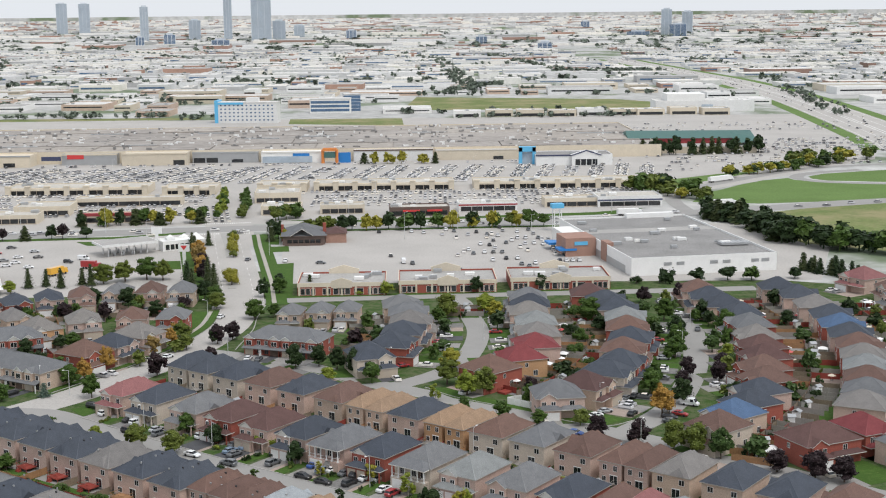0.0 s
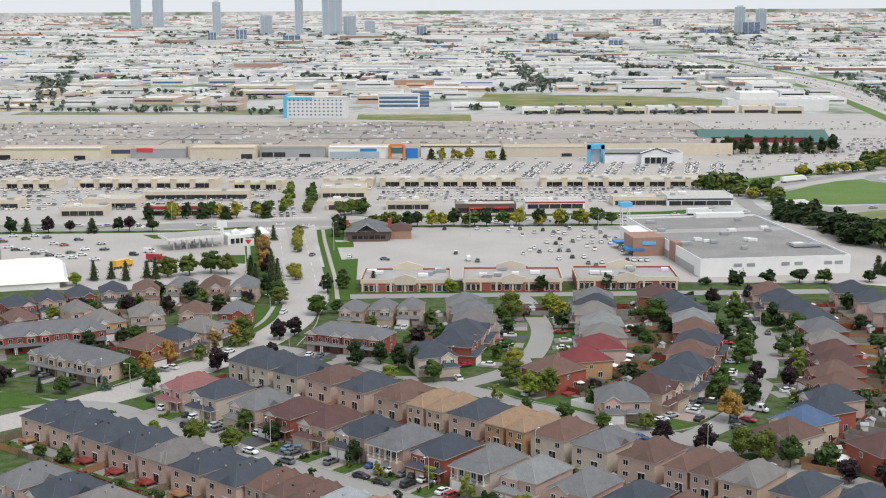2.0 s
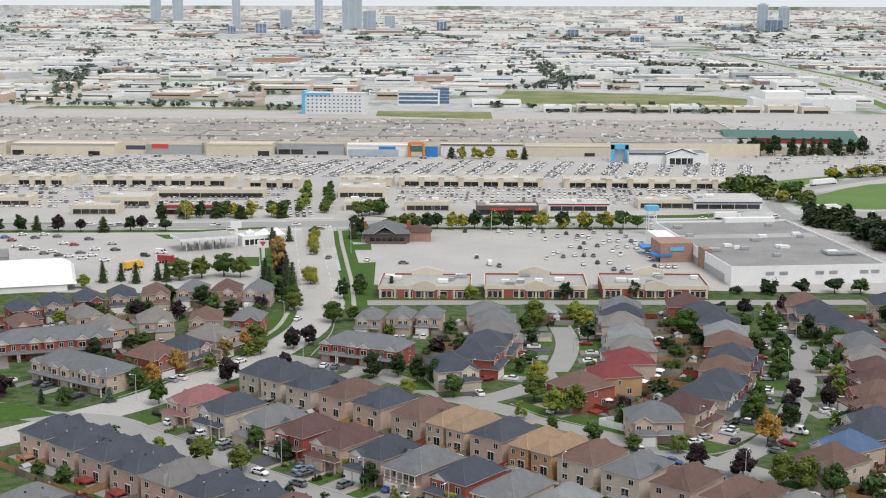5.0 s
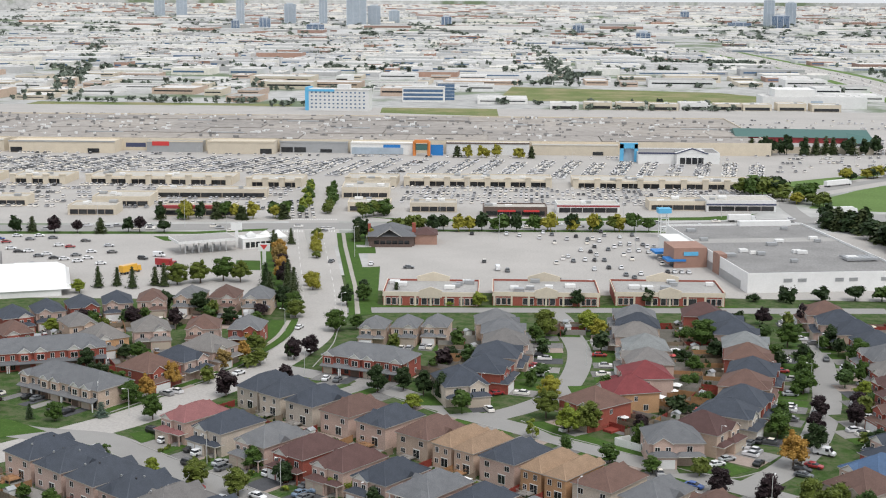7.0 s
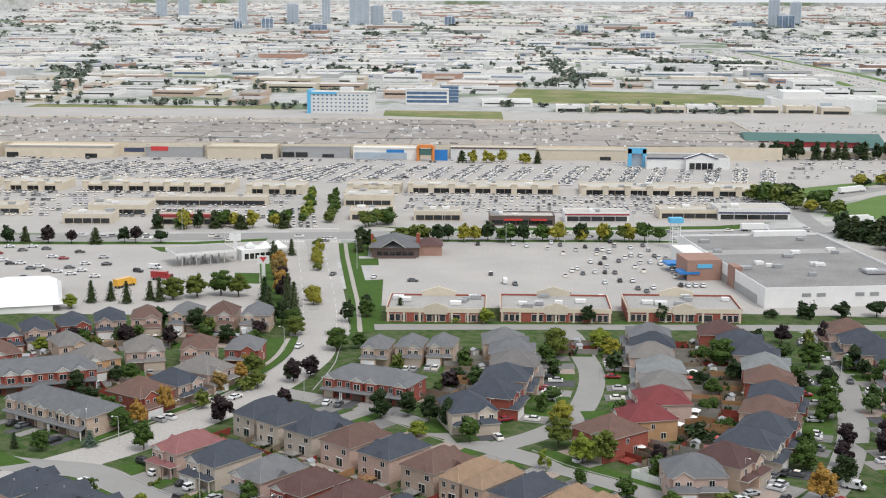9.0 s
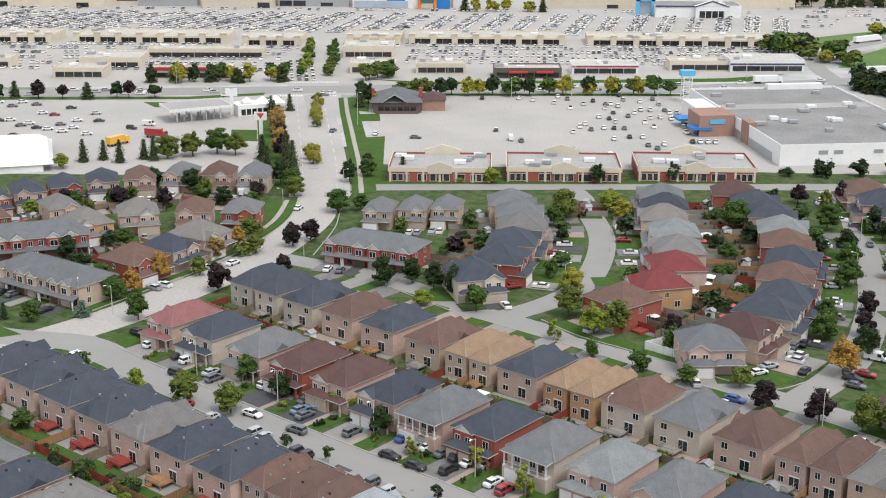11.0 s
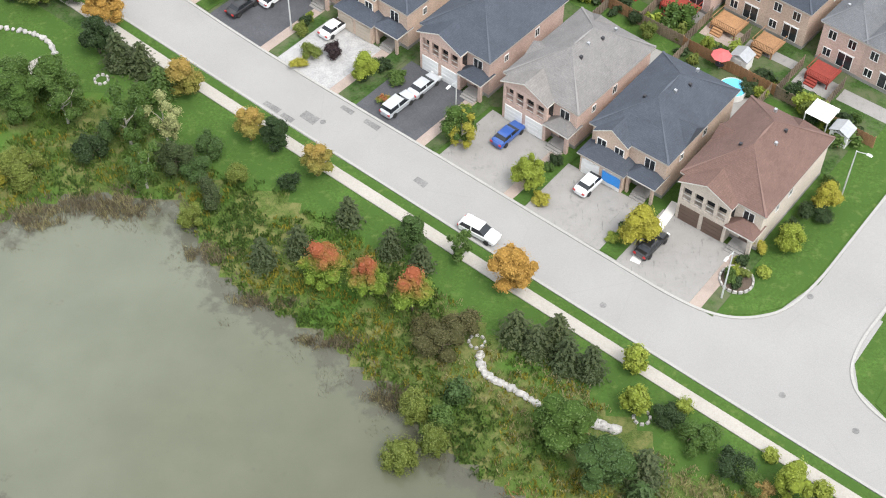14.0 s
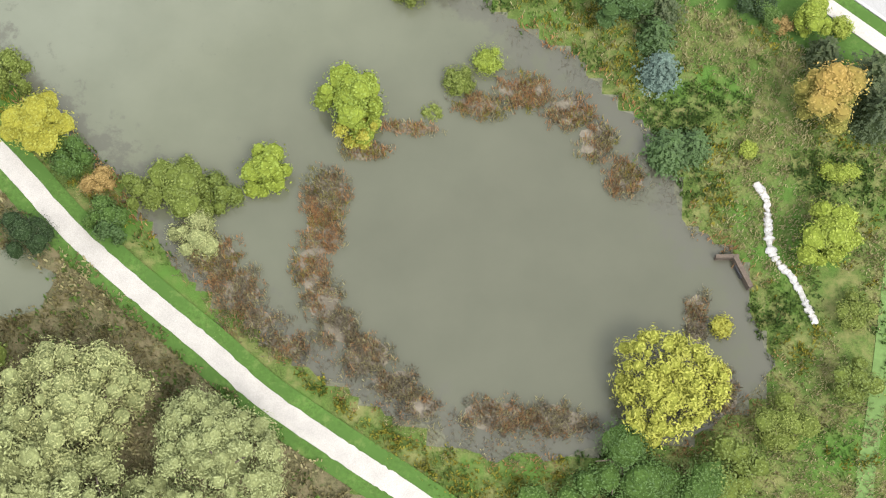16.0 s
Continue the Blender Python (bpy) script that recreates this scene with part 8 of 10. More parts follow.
def garden_things():
    x, y = plan(-9.6, -11.5)
    pool = thing("paddling_pool", pose(x, y, 0.05), "round blue above-ground garden pool", "pool")
    part("wall", Shape().tube((0, 0, 0), (0, 0, 0.9), 1.7, 1.7, 24, caps=False).tube((0, 0, 0), (0, 0, 0.9), 1.62, 1.62, 24, caps=False), "pale_wall", pool)
    part("water", Shape().add([(1.62 * math.cos(k * math.pi / 12), 1.62 * math.sin(k * math.pi / 12), 0.8) for k in range(24)], [tuple(range(24))]), "pool_blue", pool)
    x, y = plan(-13, -14.2)
    parasol(x, y, "umbrella_red")
    for k in range(4):
        c = thing("garden_chair", pose(*plan(3.4 + 0.9 * (k % 2), -12.4 + 0.9 * (k // 2)), 0.06, 0, 0, 40 + 90 * k), "red plastic garden chair on a patio", "chair", "red garden chairs")
        part("seat", lambda: Shape().box(-0.25, 0.25, -0.25, 0.25, 0.4, 0.45), "umbrella_red", c, "", None, ("gcs",))
        part("backrest", lambda: Shape().box(-0.25, 0.25, 0.2, 0.25, 0.45, 0.95), "umbrella_red", c, "", None, ("gcb",))
        for q in range(4):
            part("leg", lambda: Shape().box(-0.02, 0.02, -0.02, 0.02, 0, 0.4), "umbrella_red", c, "", pose(-0.2 + 0.4 * (q % 2), -0.2 + 0.4 * (q // 2), 0), ("gcl",))
    for s, w in ((-36, -13.5), (1.0, -13.2), (-104, -90)):
        gazebo(*plan(s, w), TURN)
    aw = thing("patio_cover", pose(*plan(-36.4, -18.2), 0, 0, 0, TURN), "pale sheet-metal patio cover on posts", "awning")
    part("sheet", Shape().add([(-2.6, -1.5, 2.5), (2.6, -1.5, 2.5), (2.6, 1.5, 2.9), (-2.6, 1.5, 2.9)], [(0, 1, 2, 3)]).add([(-2.6, -1.5, 2.42), (2.6, -1.5, 2.42), (2.6, 1.5, 2.82), (-2.6, 1.5, 2.82)], [(3, 2, 1, 0)]), "metal_grey", aw)
    for q in (-2.4, 2.4):
        part("post", lambda: Shape().box(-0.06, 0.06, -0.06, 0.06, 0, 2.5), "trim", aw, "", pose(q, -1.4, 0), ("awp",))
    tarp = thing("tarpaulin", ROWS[1][11][2].matrix_basis @ pose(DRIVES[ROWS[1][11][2].name][0] + 1.5, DRIVES[ROWS[1][11][2].name][2] - 0.22, 0), "bright blue tarpaulin hung over a garage door", "tarpaulin")
    part("sheet", Shape().add([(x, y, z) for x, y in ((-1.2, 0.0), (-0.4, -0.1), (0.4, -0.02), (1.2, -0.1)) for z in (0.9, 2.3)] + [(x, y + 0.04, z) for x, y in ((-1.2, 0.0), (-0.4, -0.1), (0.4, -0.02), (1.2, -0.1)) for z in (0.9, 2.3)], [(0, 2, 3, 1), (2, 4, 5, 3), (4, 6, 7, 5), (9, 11, 10, 8), (11, 13, 12, 10), (13, 15, 14, 12), (1, 3, 11, 9), (3, 5, 13, 11), (5, 7, 15, 13)]), "plastic_blue", tarp)
    # white board fence at the corner garden
    wf = thing("white_fence", pose(35, 291.6, 0, 0, 0, -38), "tall white garden fence at a street corner", "fence")
    for k in range(4):
        part("panel", lambda: Shape().box(0.03, 2.4, -0.04, 0.04, 0.05, 1.9).box(0.03, 2.4, -0.06, 0.06, 1.85, 1.95), "white_paint", wf, "", pose(k * 2.45, 0, 0), ("wfp",))
    part("panel", lambda: Shape(), "white_paint", wf, "", pose(0, 0, 0, 0, 0, 70), ("wfp",))
    part("panel", lambda: Shape(), "white_paint", wf, "", pose(0.85, 2.3, 0, 0, 0, 70), ("wfp",))
    fence((86.6, 241.5), (95.1, 236.6), "cedar")
    fence((95.1, 236.6), (100.6, 241), "fence_wood")
    # pale walk from the kerb to a front door
    walkway = strip(Shape(), [(19.8, 113.4), (22.0, 117.6), (23.6, 120.4), (24.6, 122.2)], 1.1, 0.0, 0.11)
    structure("front_walk", walkway, "trim", "pale concrete walk beside a driveway", "path")
    # kerb-side planting circle with a stone edge
    bed = thing("garden_bed", pose(30.4, 111.7, 0.07), "round planted bed edged with pale stones", "garden bed")
    part("soil", Shape().tube((0, 0, 0), (0, 0, 0.12), 1.7, 1.6, 20), "soil", bed)
    for k in range(18):
        part("stone", lambda: Shape().taper((-0.25, 0.25, -0.13, 0.13), (-0.2, 0.2, -0.09, 0.09), 0, 0.3), "stone", bed, "", pose(1.75 * math.cos(k * 0.349), 1.75 * math.sin(k * 0.349), 0, 0, 0, math.degrees(k * 0.349) + 90), ("bedstone",))
    for x, y, c in ((29.8, 111.4, "green"), (31.1, 112.2, "olive"), (30.5, 110.8, "dark"), (30.2, 112.6, "lime")):
        tree(x, y, "shrub", c, 1.0, 1.3, True, 0.1, group="corner bed plants")


garden_things()


# ---- street lamps, covers and tar patches ----
def street_lamp(x, y, turn, high=7.0, group="street lamps of the estate"):
    t = thing("street_lamp", pose(x, y, 0, 0, 0, turn), "pale concrete street lamp with a curved arm", "street lamp", group)
    part("pole", lambda: Shape().tube((0, 0, 0), (0, 0, high), 0.11, 0.06, 8), "pole", t, "", None, ("lp", high))
    part("arm", lambda: Shape().tube((0, 0, high - 0.1), (0, -1.2, high + 0.25), 0.04, 0.035, 6), "pole", t, "", None, ("la", high))
    part("head", lambda: Shape().taper((-0.14, 0.14, -1.75, -1.1), (-0.1, 0.1, -1.65, -1.2), high + 0.18, high + 0.34), "white_paint", t, "", None, ("lh", high))


for s, w, face in ((-57.8, 12.8, 0), (-31.6, 13.3, 0), (-81.2, 13.2, 0), (-106, 13, 0), (-131, 13, 0)):
    street_lamp(*plan(s, w), TURN + face)
for x, y, a in ((28.7, 109.3, TURN), (42.8, 124.2, TURN + 90), (41, 191.4, TURN), (-20, 241, TURN), (0, 225.4, TURN), (-61, 269.4, TURN), (-41, 255, TURN), (-90, 305, -60), (-51, 348, 100), (1, 328, 30), (60, 286, 30), (66, 250.6, 150), (102, 380, 90), (18, 330, 120), (24.4, 246, 145), (-66, 400, -80), (-51, 426, 95), (31, 366, 90), (93, 345, -90), (-100, 311, 20)):
    street_lamp(x, y, a, 7.5)


def covers():
    rng = random.Random(4)
    for s, w in ((-3.6, 24.2), (16.4, 22.4), (12.6, 9.8), (24, 21.6), (-44, 22.4), (-90, -52)):
        c = structure("manhole_cover", Shape().tube((*plan(s, w), 0.03), (*plan(s, w), 0.052), 0.36, 0.36, 16), "worn_blacktop", "round iron cover in the street", "cover")
    for s, w, a, b in ((-51.5, 24.6, 2.4, 0.7), (-48.6, 24.8, 1.8, 0.7), (-46.8, 23.4, 2.2, 1.2), (-44, 19.4, 1.8, 0.6), (-40.4, 19.5, 2.2, 0.7), (-30, 23, 1.6, 0.8)):
        structure("tar_patch", Shape().slab([plan(s, w), plan(s + a, w + 0.1), plan(s + a, w - b), plan(s, w - b)], 0.03, 0.048), "worn_blacktop", "darker patch of repaired asphalt", "patch")


covers()

# ---- shops and car parks ----
def parapet(s, x0, x1, y0, y1, h, t=0.35, drop=0.6, mat=0):
    """Four walls up to a parapet with its inner faces."""
    o = [(x0, y0), (x1, y0), (x1, y1), (x0, y1)]
    i = [(x0 + t, y0 + t), (x1 - t, y0 + t), (x1 - t, y1 - t), (x0 + t, y1 - t)]
    v = [(*p, 0) for p in o] + [(*p, h) for p in o] + [(*p, h) for p in i] + [(*p, h - drop) for p in i]
    f = []
    for a, b in ((0, 4), (4, 8), (8, 12)):
        f += [(a + k, a + (k + 1) % 4, b + (k + 1) % 4, b + k) for k in range(4)]
    return s.add(v, f, mat)


def hall(name, x, y, turn, w, d, h, wall, roof, label, category, group="", units=6, drop=0.6, seed=1):
    """A flat-roofed building with parapet and roof units; its front looks along its own -y, its middle stands at x, y."""
    rng = random.Random(seed + int(x))
    t = thing(name, pose(x, y, 0, 0, 0, turn), label, category, group)
    part("wall", parapet(Shape(), -w / 2, w / 2, -d / 2, d / 2, h, drop=drop), wall, t)
    part("roof", Shape().sheet([(-w / 2 + 0.3, -d / 2 + 0.3), (w / 2 - 0.3, -d / 2 + 0.3), (w / 2 - 0.3, d / 2 - 0.3), (-w / 2 + 0.3, d / 2 - 0.3)], h - drop), roof, t)
    for k in range(units):
        a = rng.uniform(1.2, 2.2)
        part("roof_unit", lambda: Shape().box(-1, 1, -0.7, 0.7, 0.15, 1.2).box(-0.9, -0.6, -0.6, 0.6, 0, 0.15).box(0.6, 0.9, -0.6, 0.6, 0, 0.15), "metal_grey" if k % 2 else "pale_wall", t, "ventilation unit on the roof", Matrix.Translation((rng.uniform(-0.42, 0.42) * w, rng.uniform(-0.38, 0.38) * d, h - drop)) @ Matrix.Diagonal((a, a, 1.1, 1)), ("rtu", k % 2))
    return t


def glazing(t, x0, x1, y, z0, z1, n, frame="trim"):
    """A row of shop windows on the front, each with its frame and glass."""
    q = (x1 - x0) / n
    for k in range(n):
        w, h = q - 0.5, z1 - z0
        part("shop_window", lambda: Shape().box(-w / 2 - 0.12, w / 2 + 0.12, -0.1, 0.0, -0.12, 0.0).box(-w / 2 - 0.12, w / 2 + 0.12, -0.1, 0.0, h, h + 0.12).box(-w / 2 - 0.12, -w / 2, -0.1, 0.0, 0, h).box(w / 2, w / 2 + 0.12, -0.1, 0.0, 0, h).box(-w / 2, w / 2, -0.05, -0.01, 0, h, 1), (frame, "pane"), t, "", pose(x0 + (k + 0.5) * q, y, z0), ("sw", round(w, 1), round(h, 1), frame))


def brick_plaza(x0, x1, y):
    w = x1 - x0
    t = hall("brick_plaza", (x0 + x1) / 2, y + 12, 1.5, w, 23, 5.0, "brick_red", "membrane", "low brick shopping parade with cream band and parapet", "shop", "brick shopping parades", 7, seed=int(x0))
    part("cornice", Shape().box(-w / 2 - 0.15, w / 2 + 0.15, -11.72, -11.45, 3.5, 5.1).box(-w / 2 - 0.15, -w / 2 + 0.1, -11.72, 11.5, 4.2, 5.1).box(w / 2 - 0.1, w / 2 + 0.15, -11.72, 11.5, 4.2, 5.1), "stucco", t, "cream band under the parapet")
    part("pediment", Shape().box(-4, 4, -11.95, -11.3, 3.0, 5.6).add([(-4.3, -11.95, 5.6), (4.3, -11.95, 5.6), (0, -11.95, 7.0), (-4.3, -11.3, 5.6), (4.3, -11.3, 5.6), (0, -11.3, 7.0)], [(0, 1, 2), (5, 4, 3), (0, 2, 5, 3), (1, 4, 5, 2)]), "stucco", t, "raised cream gable over the middle")
    part("pediment", Shape().box(-6, 6, 11.0, 11.9, 4.0, 6.0).add([(-6.3, 11.0, 6.0), (6.3, 11.0, 6.0), (0, 11.0, 7.8), (-6.3, 11.9, 6.0), (6.3, 11.9, 6.0), (0, 11.9, 7.8)], [(0, 1, 2), (5, 4, 3), (0, 2, 5, 3), (1, 4, 5, 2)]), "stucco", t, "raised cream gable over the car park side")
    for a, b, n in ((-w / 2 + 1, -w / 2 + 7, 3), (-w / 4 + 1, -4.2, 2), (-3.4, 3.4, 3), (4.6, w / 4, 1), (w / 2 - 7, w / 2 - 1, 3)):
        if b - a > 1.2:
            glazing(t, a, b, -11.5, 0.5, 2.8, n)
    for k in range(7):
        part("pilaster", lambda: Shape().box(-0.35, 0.35, -11.68, -11.5, 0, 3.5), "stucco", t, "", pose(-w / 2 + 0.6 + k * (w - 1.2) / 6, 0, 0), ("pil",))


brick_plaza(-38.5, -4.5, 441)
brick_plaza(0.5, 38.5, 444)
brick_plaza(44, 83, 447.5)


def big_store():
    w, d, h = 63, 112, 7.6
    c = Vector((95, 473)) + Matrix.Rotation(radians(10), 2) @ Vector((w / 2, d / 2))
    t = hall("big_store", c.x, c.y, 10, w, d, h, "white_paint", "dark_membrane", "large white superstore with a grey flat roof", "store", units=16, drop=0.8)
    part("roof_band", Shape().box(-w / 2 + 0.4, w / 2 - 0.4, 12, 22, h - 0.8, h - 0.76), "membrane", t, "paler strip of new roofing")
    for k in (-16, -10.5, 4, 9.5, 22, 26.5):
        part("louvre", lambda: Shape().box(-1.7, 1.7, -0.06, 0.02, -0.7, 0.7).box(-1.6, 1.6, -0.1, -0.06, -0.5, -0.3).box(-1.6, 1.6, -0.1, -0.06, -0.1, 0.1).box(-1.6, 1.6, -0.1, -0.06, 0.3, 0.5), "metal_grey", t, "grey wall louvre", pose(k, -d / 2 - 0.02, 4.6), ("louvre",))
    part("plinth", Shape().box(-w / 2 - 0.15, -w / 2, -d / 2 + 8, d / 2 - 30, 0, 3.2), "metal_grey", t, "grey lower wall on the entrance side")
    part("entrance", Shape().box(-w / 2 - 14, -w / 2 - 0.2, d / 2 - 62, d / 2 - 46, 0, 8.2), "brick_brown", t, "brown-tiled entrance block")
    part("entrance", Shape().box(-w / 2 - 9, -w / 2 - 0.2, d / 2 - 46, d / 2 - 20, 0, 6.8), "pale_wall", t, "white entrance block")
    part("panel", Shape().box(-w / 2 - 0.3, -w / 2 + 3, -d / 2 + 34, -d / 2 + 42, 0, 8.4), "brick_brown", t, "brown wall panel beside the entrance")
    for a, b, z in ((d / 2 - 62.4, d / 2 - 55, 3.6), (d / 2 - 44, d / 2 - 36, 3.4)):
        part("canopy", Shape().box(-w / 2 - 17, -w / 2 - 9, a, b, z - 0.9, z), "sign_blue", t, "bright blue canopy over the doors")
        part("glass_door", Shape().box(-w / 2 - 14.1, -w / 2 - 13.9, a + 1, b - 1, 0.1, z - 1), "pane", t, "glass doors under the canopy")
    part("sign_panel", Shape().box(-w / 2 - 10, -w / 2 - 4, d / 2 - 62.3, d / 2 - 62, 5, 6.6), "sign_cyan", t, "blue sign panel without readable words")
    part("screen_wall", Shape().box(w / 2 - 30, w / 2 - 6, d / 2 - 3, d / 2 + 0.5, 0, 9), "white_paint", t, "raised white wall at the back")
    part("roof_frame", Shape().box(16, 29, -34, -33.6, h - 0.2, h + 0.5).box(16, 29, -26, -25.6, h - 0.2, h + 0.5), "metal_grey", t, "steel frame of roof coolers")
    for k in range(6):
        part("cooler", lambda: Shape().box(-0.9, 0.9, -3, 3, 0, 1.0), "metal_grey", t, "roof cooler", pose(17.5 + k * 2.1, -29.8, h - 0.5), ("cooler",))
    # tall lattice sign
    s = thing("lattice_sign", pose(75, 592, 0, 0, 0, 10), "white lattice sign tower with a blue board", "sign")
    for a in (-1.8, 1.8):
        for b in (-1.8, 1.8):
            part("leg", lambda: Shape().box(-0.15, 0.15, -0.15, 0.15, 0, 13), "white_paint", s, "", pose(a, b, 0), ("lsleg",))
    for k in range(6):
        part("brace", lambda: Shape().box(-1.8, 1.8, -1.9, -1.75, -0.12, 0.12).box(-1.8, 1.8, 1.75, 1.9, -0.12, 0.12), "white_paint", s, "", pose(0, 0, 1.2 + 2 * k), ("lsb",))
    part("board", Shape().box(-3, 3, -2.2, 2.2, 11.6, 13.8), "sign_cyan", s, "blue sign board")


big_store()


def pub():
    t = thing("pub", pose(-43, 571, 0, 0, 0, 5), "dark timber restaurant with a steep grey roof", "restaurant")
    part("wall", Shape().box(-15, 5, -12, 10, 0, 4.2), "brown_trim", t)
    part("roof", Shape().hip(-15, 5, -12, 10, 4.2, 4.6, 0.8), ("roof_grey", "brown_trim"), t)
    part("wing", Shape().box(5.2, 15, -8, 6, 0, 4.4), "brick_brown", t)
    part("wing_roof", Shape().hip(5.2, 15, -8, 6, 4.4, 2.2, 0.5), ("roof_maroon", "brown_trim"), t)
    part("front_gable", Shape().gable(-11, -1, -13, -4, 4.3, 3.4, 0.5), ("roof_grey", "trim"), t)
    part("chimney", Shape().box(4.0, 5.6, -4, -2, 0, 9), "brick_red", t)
    part("chimney", Shape().box(-15.8, -14.6, 0, 1.6, 0, 8), "brick_red", t)
    part("patio_wall", Shape().box(-14, 4, -14.5, -14.2, 0, 1.2), "brown_trim", t, "low dark patio wall")
    glazing(t, -13, 3, -12.05, 0.9, 2.6, 6, "brown_trim")


pub()


def filling_station():
    t = thing("filling_station", pose(-127, 541, 0, 0, 0, 30), "filling station with a flat pale canopy on posts", "filling station")
    part("canopy", Shape().box(-13, 13, -8, 8, 4.8, 5.9), "pale_wall", t, "flat pale canopy")
    part("canopy_top", Shape().sheet([(-12.7, -7.7), (12.7, -7.7), (12.7, 7.7), (-12.7, 7.7)], 5.92), "membrane", t)
    for k in range(4):
        for q in (-4, 4):
            part("post", lambda: Shape().box(-0.25, 0.25, -0.25, 0.25, 0, 4.8), "white_paint", t, "", pose(-9 + k * 6, q, 0), ("gsp",))
            part("pump", lambda: Shape().box(-0.4, 0.4, -0.3, 0.3, 0, 1.9), "metal_grey", t, "fuel pump", pose(-6 + k * 4, q, 0), ("gpump",))
    k = hall("kiosk", -106, 553, 30, 16, 10, 4.6, "pale_wall", "white_paint", "low white shop of the filling station", "shop", units=1)
    glazing(k, -7, 7, -5.05, 0.6, 3.0, 6)
    for x, y in ((-110, 560), (-104, 563), (-99, 566)):
        m = thing("marquee", pose(x, y, 0, 0, 0, 30), "white peaked marquee tent", "tent", "white marquees")
        part("canvas", lambda: Shape().taper((-3.4, 3.4, -3.4, 3.4), (-0.3, 0.3, -0.3, 0.3), 2.6, 5.4).box(-3.4, 3.4, -3.4, 3.4, 1.9, 2.6), "white_paint", m, "", None, ("mq",))
        for q in range(4):
            part("pole", lambda: Shape().box(-0.06, 0.06, -0.06, 0.06, 0, 2.0), "pole", m, "", pose(-3.3 + 6.6 * (q % 2), -3.3 + 6.6 * (q // 2), 0), ("mqp",))
    for x, y, h in ((-114, 549, 11), (-94.5, 511, 9)):
        s = thing("pylon_sign", pose(x, y, 0), "tall white pylon sign with plain board", "sign", "pylon signs")
        part("post", Shape().box(-0.7, 0.7, -0.3, 0.3, 0, h), "white_paint", s)
        part("board", Shape().box(-2.4, 2.4, -0.35, 0.35, h - 3.2, h), "white_paint", s)
        if h < 10:
            part("emblem", Shape().add([(-1.5, -0.4, h - 0.5), (1.5, -0.4, h - 0.5), (0, -0.4, h - 2.6)], [(0, 2, 1)]), "sign_red", s, "red triangle on the board")


filling_station()


def west_hall():
    t = thing("sports_dome", pose(-194, 455, 0, 0, 0, 20), "large white membrane hall with stepped roof", "hall")
    part("wall", Shape().box(-34, 32, -20.5, 20.5, 0, 2.6), "white_paint", t)
    v, n = [], 10
    for x, k in ((-36, 1.0), (-20, 0.96), (-19, 1.0), (-2, 0.96), (-1, 1.0), (15, 0.96), (16, 1.0), (31, 0.95), (34, 0.7), (35.5, 0.05)):
        v += [(x, -21 + 42 * j / n, 2.5 + 6.2 * k * math.sin(math.pi * j / n)) for j in range(n + 1)]
    m = n + 1
    part("roof", Shape().add(v, [(a * m + j, (a + 1) * m + j, (a + 1) * m + j + 1, a * m + j + 1) for a in range(9) for j in range(n)]), "white_paint", t, "curved white roof skin")
    part("flat_roof", Shape().box(-34, 10, 22, 42, 0, 6.5), "dark_membrane", t, "flat grey roof behind")


west_hall()


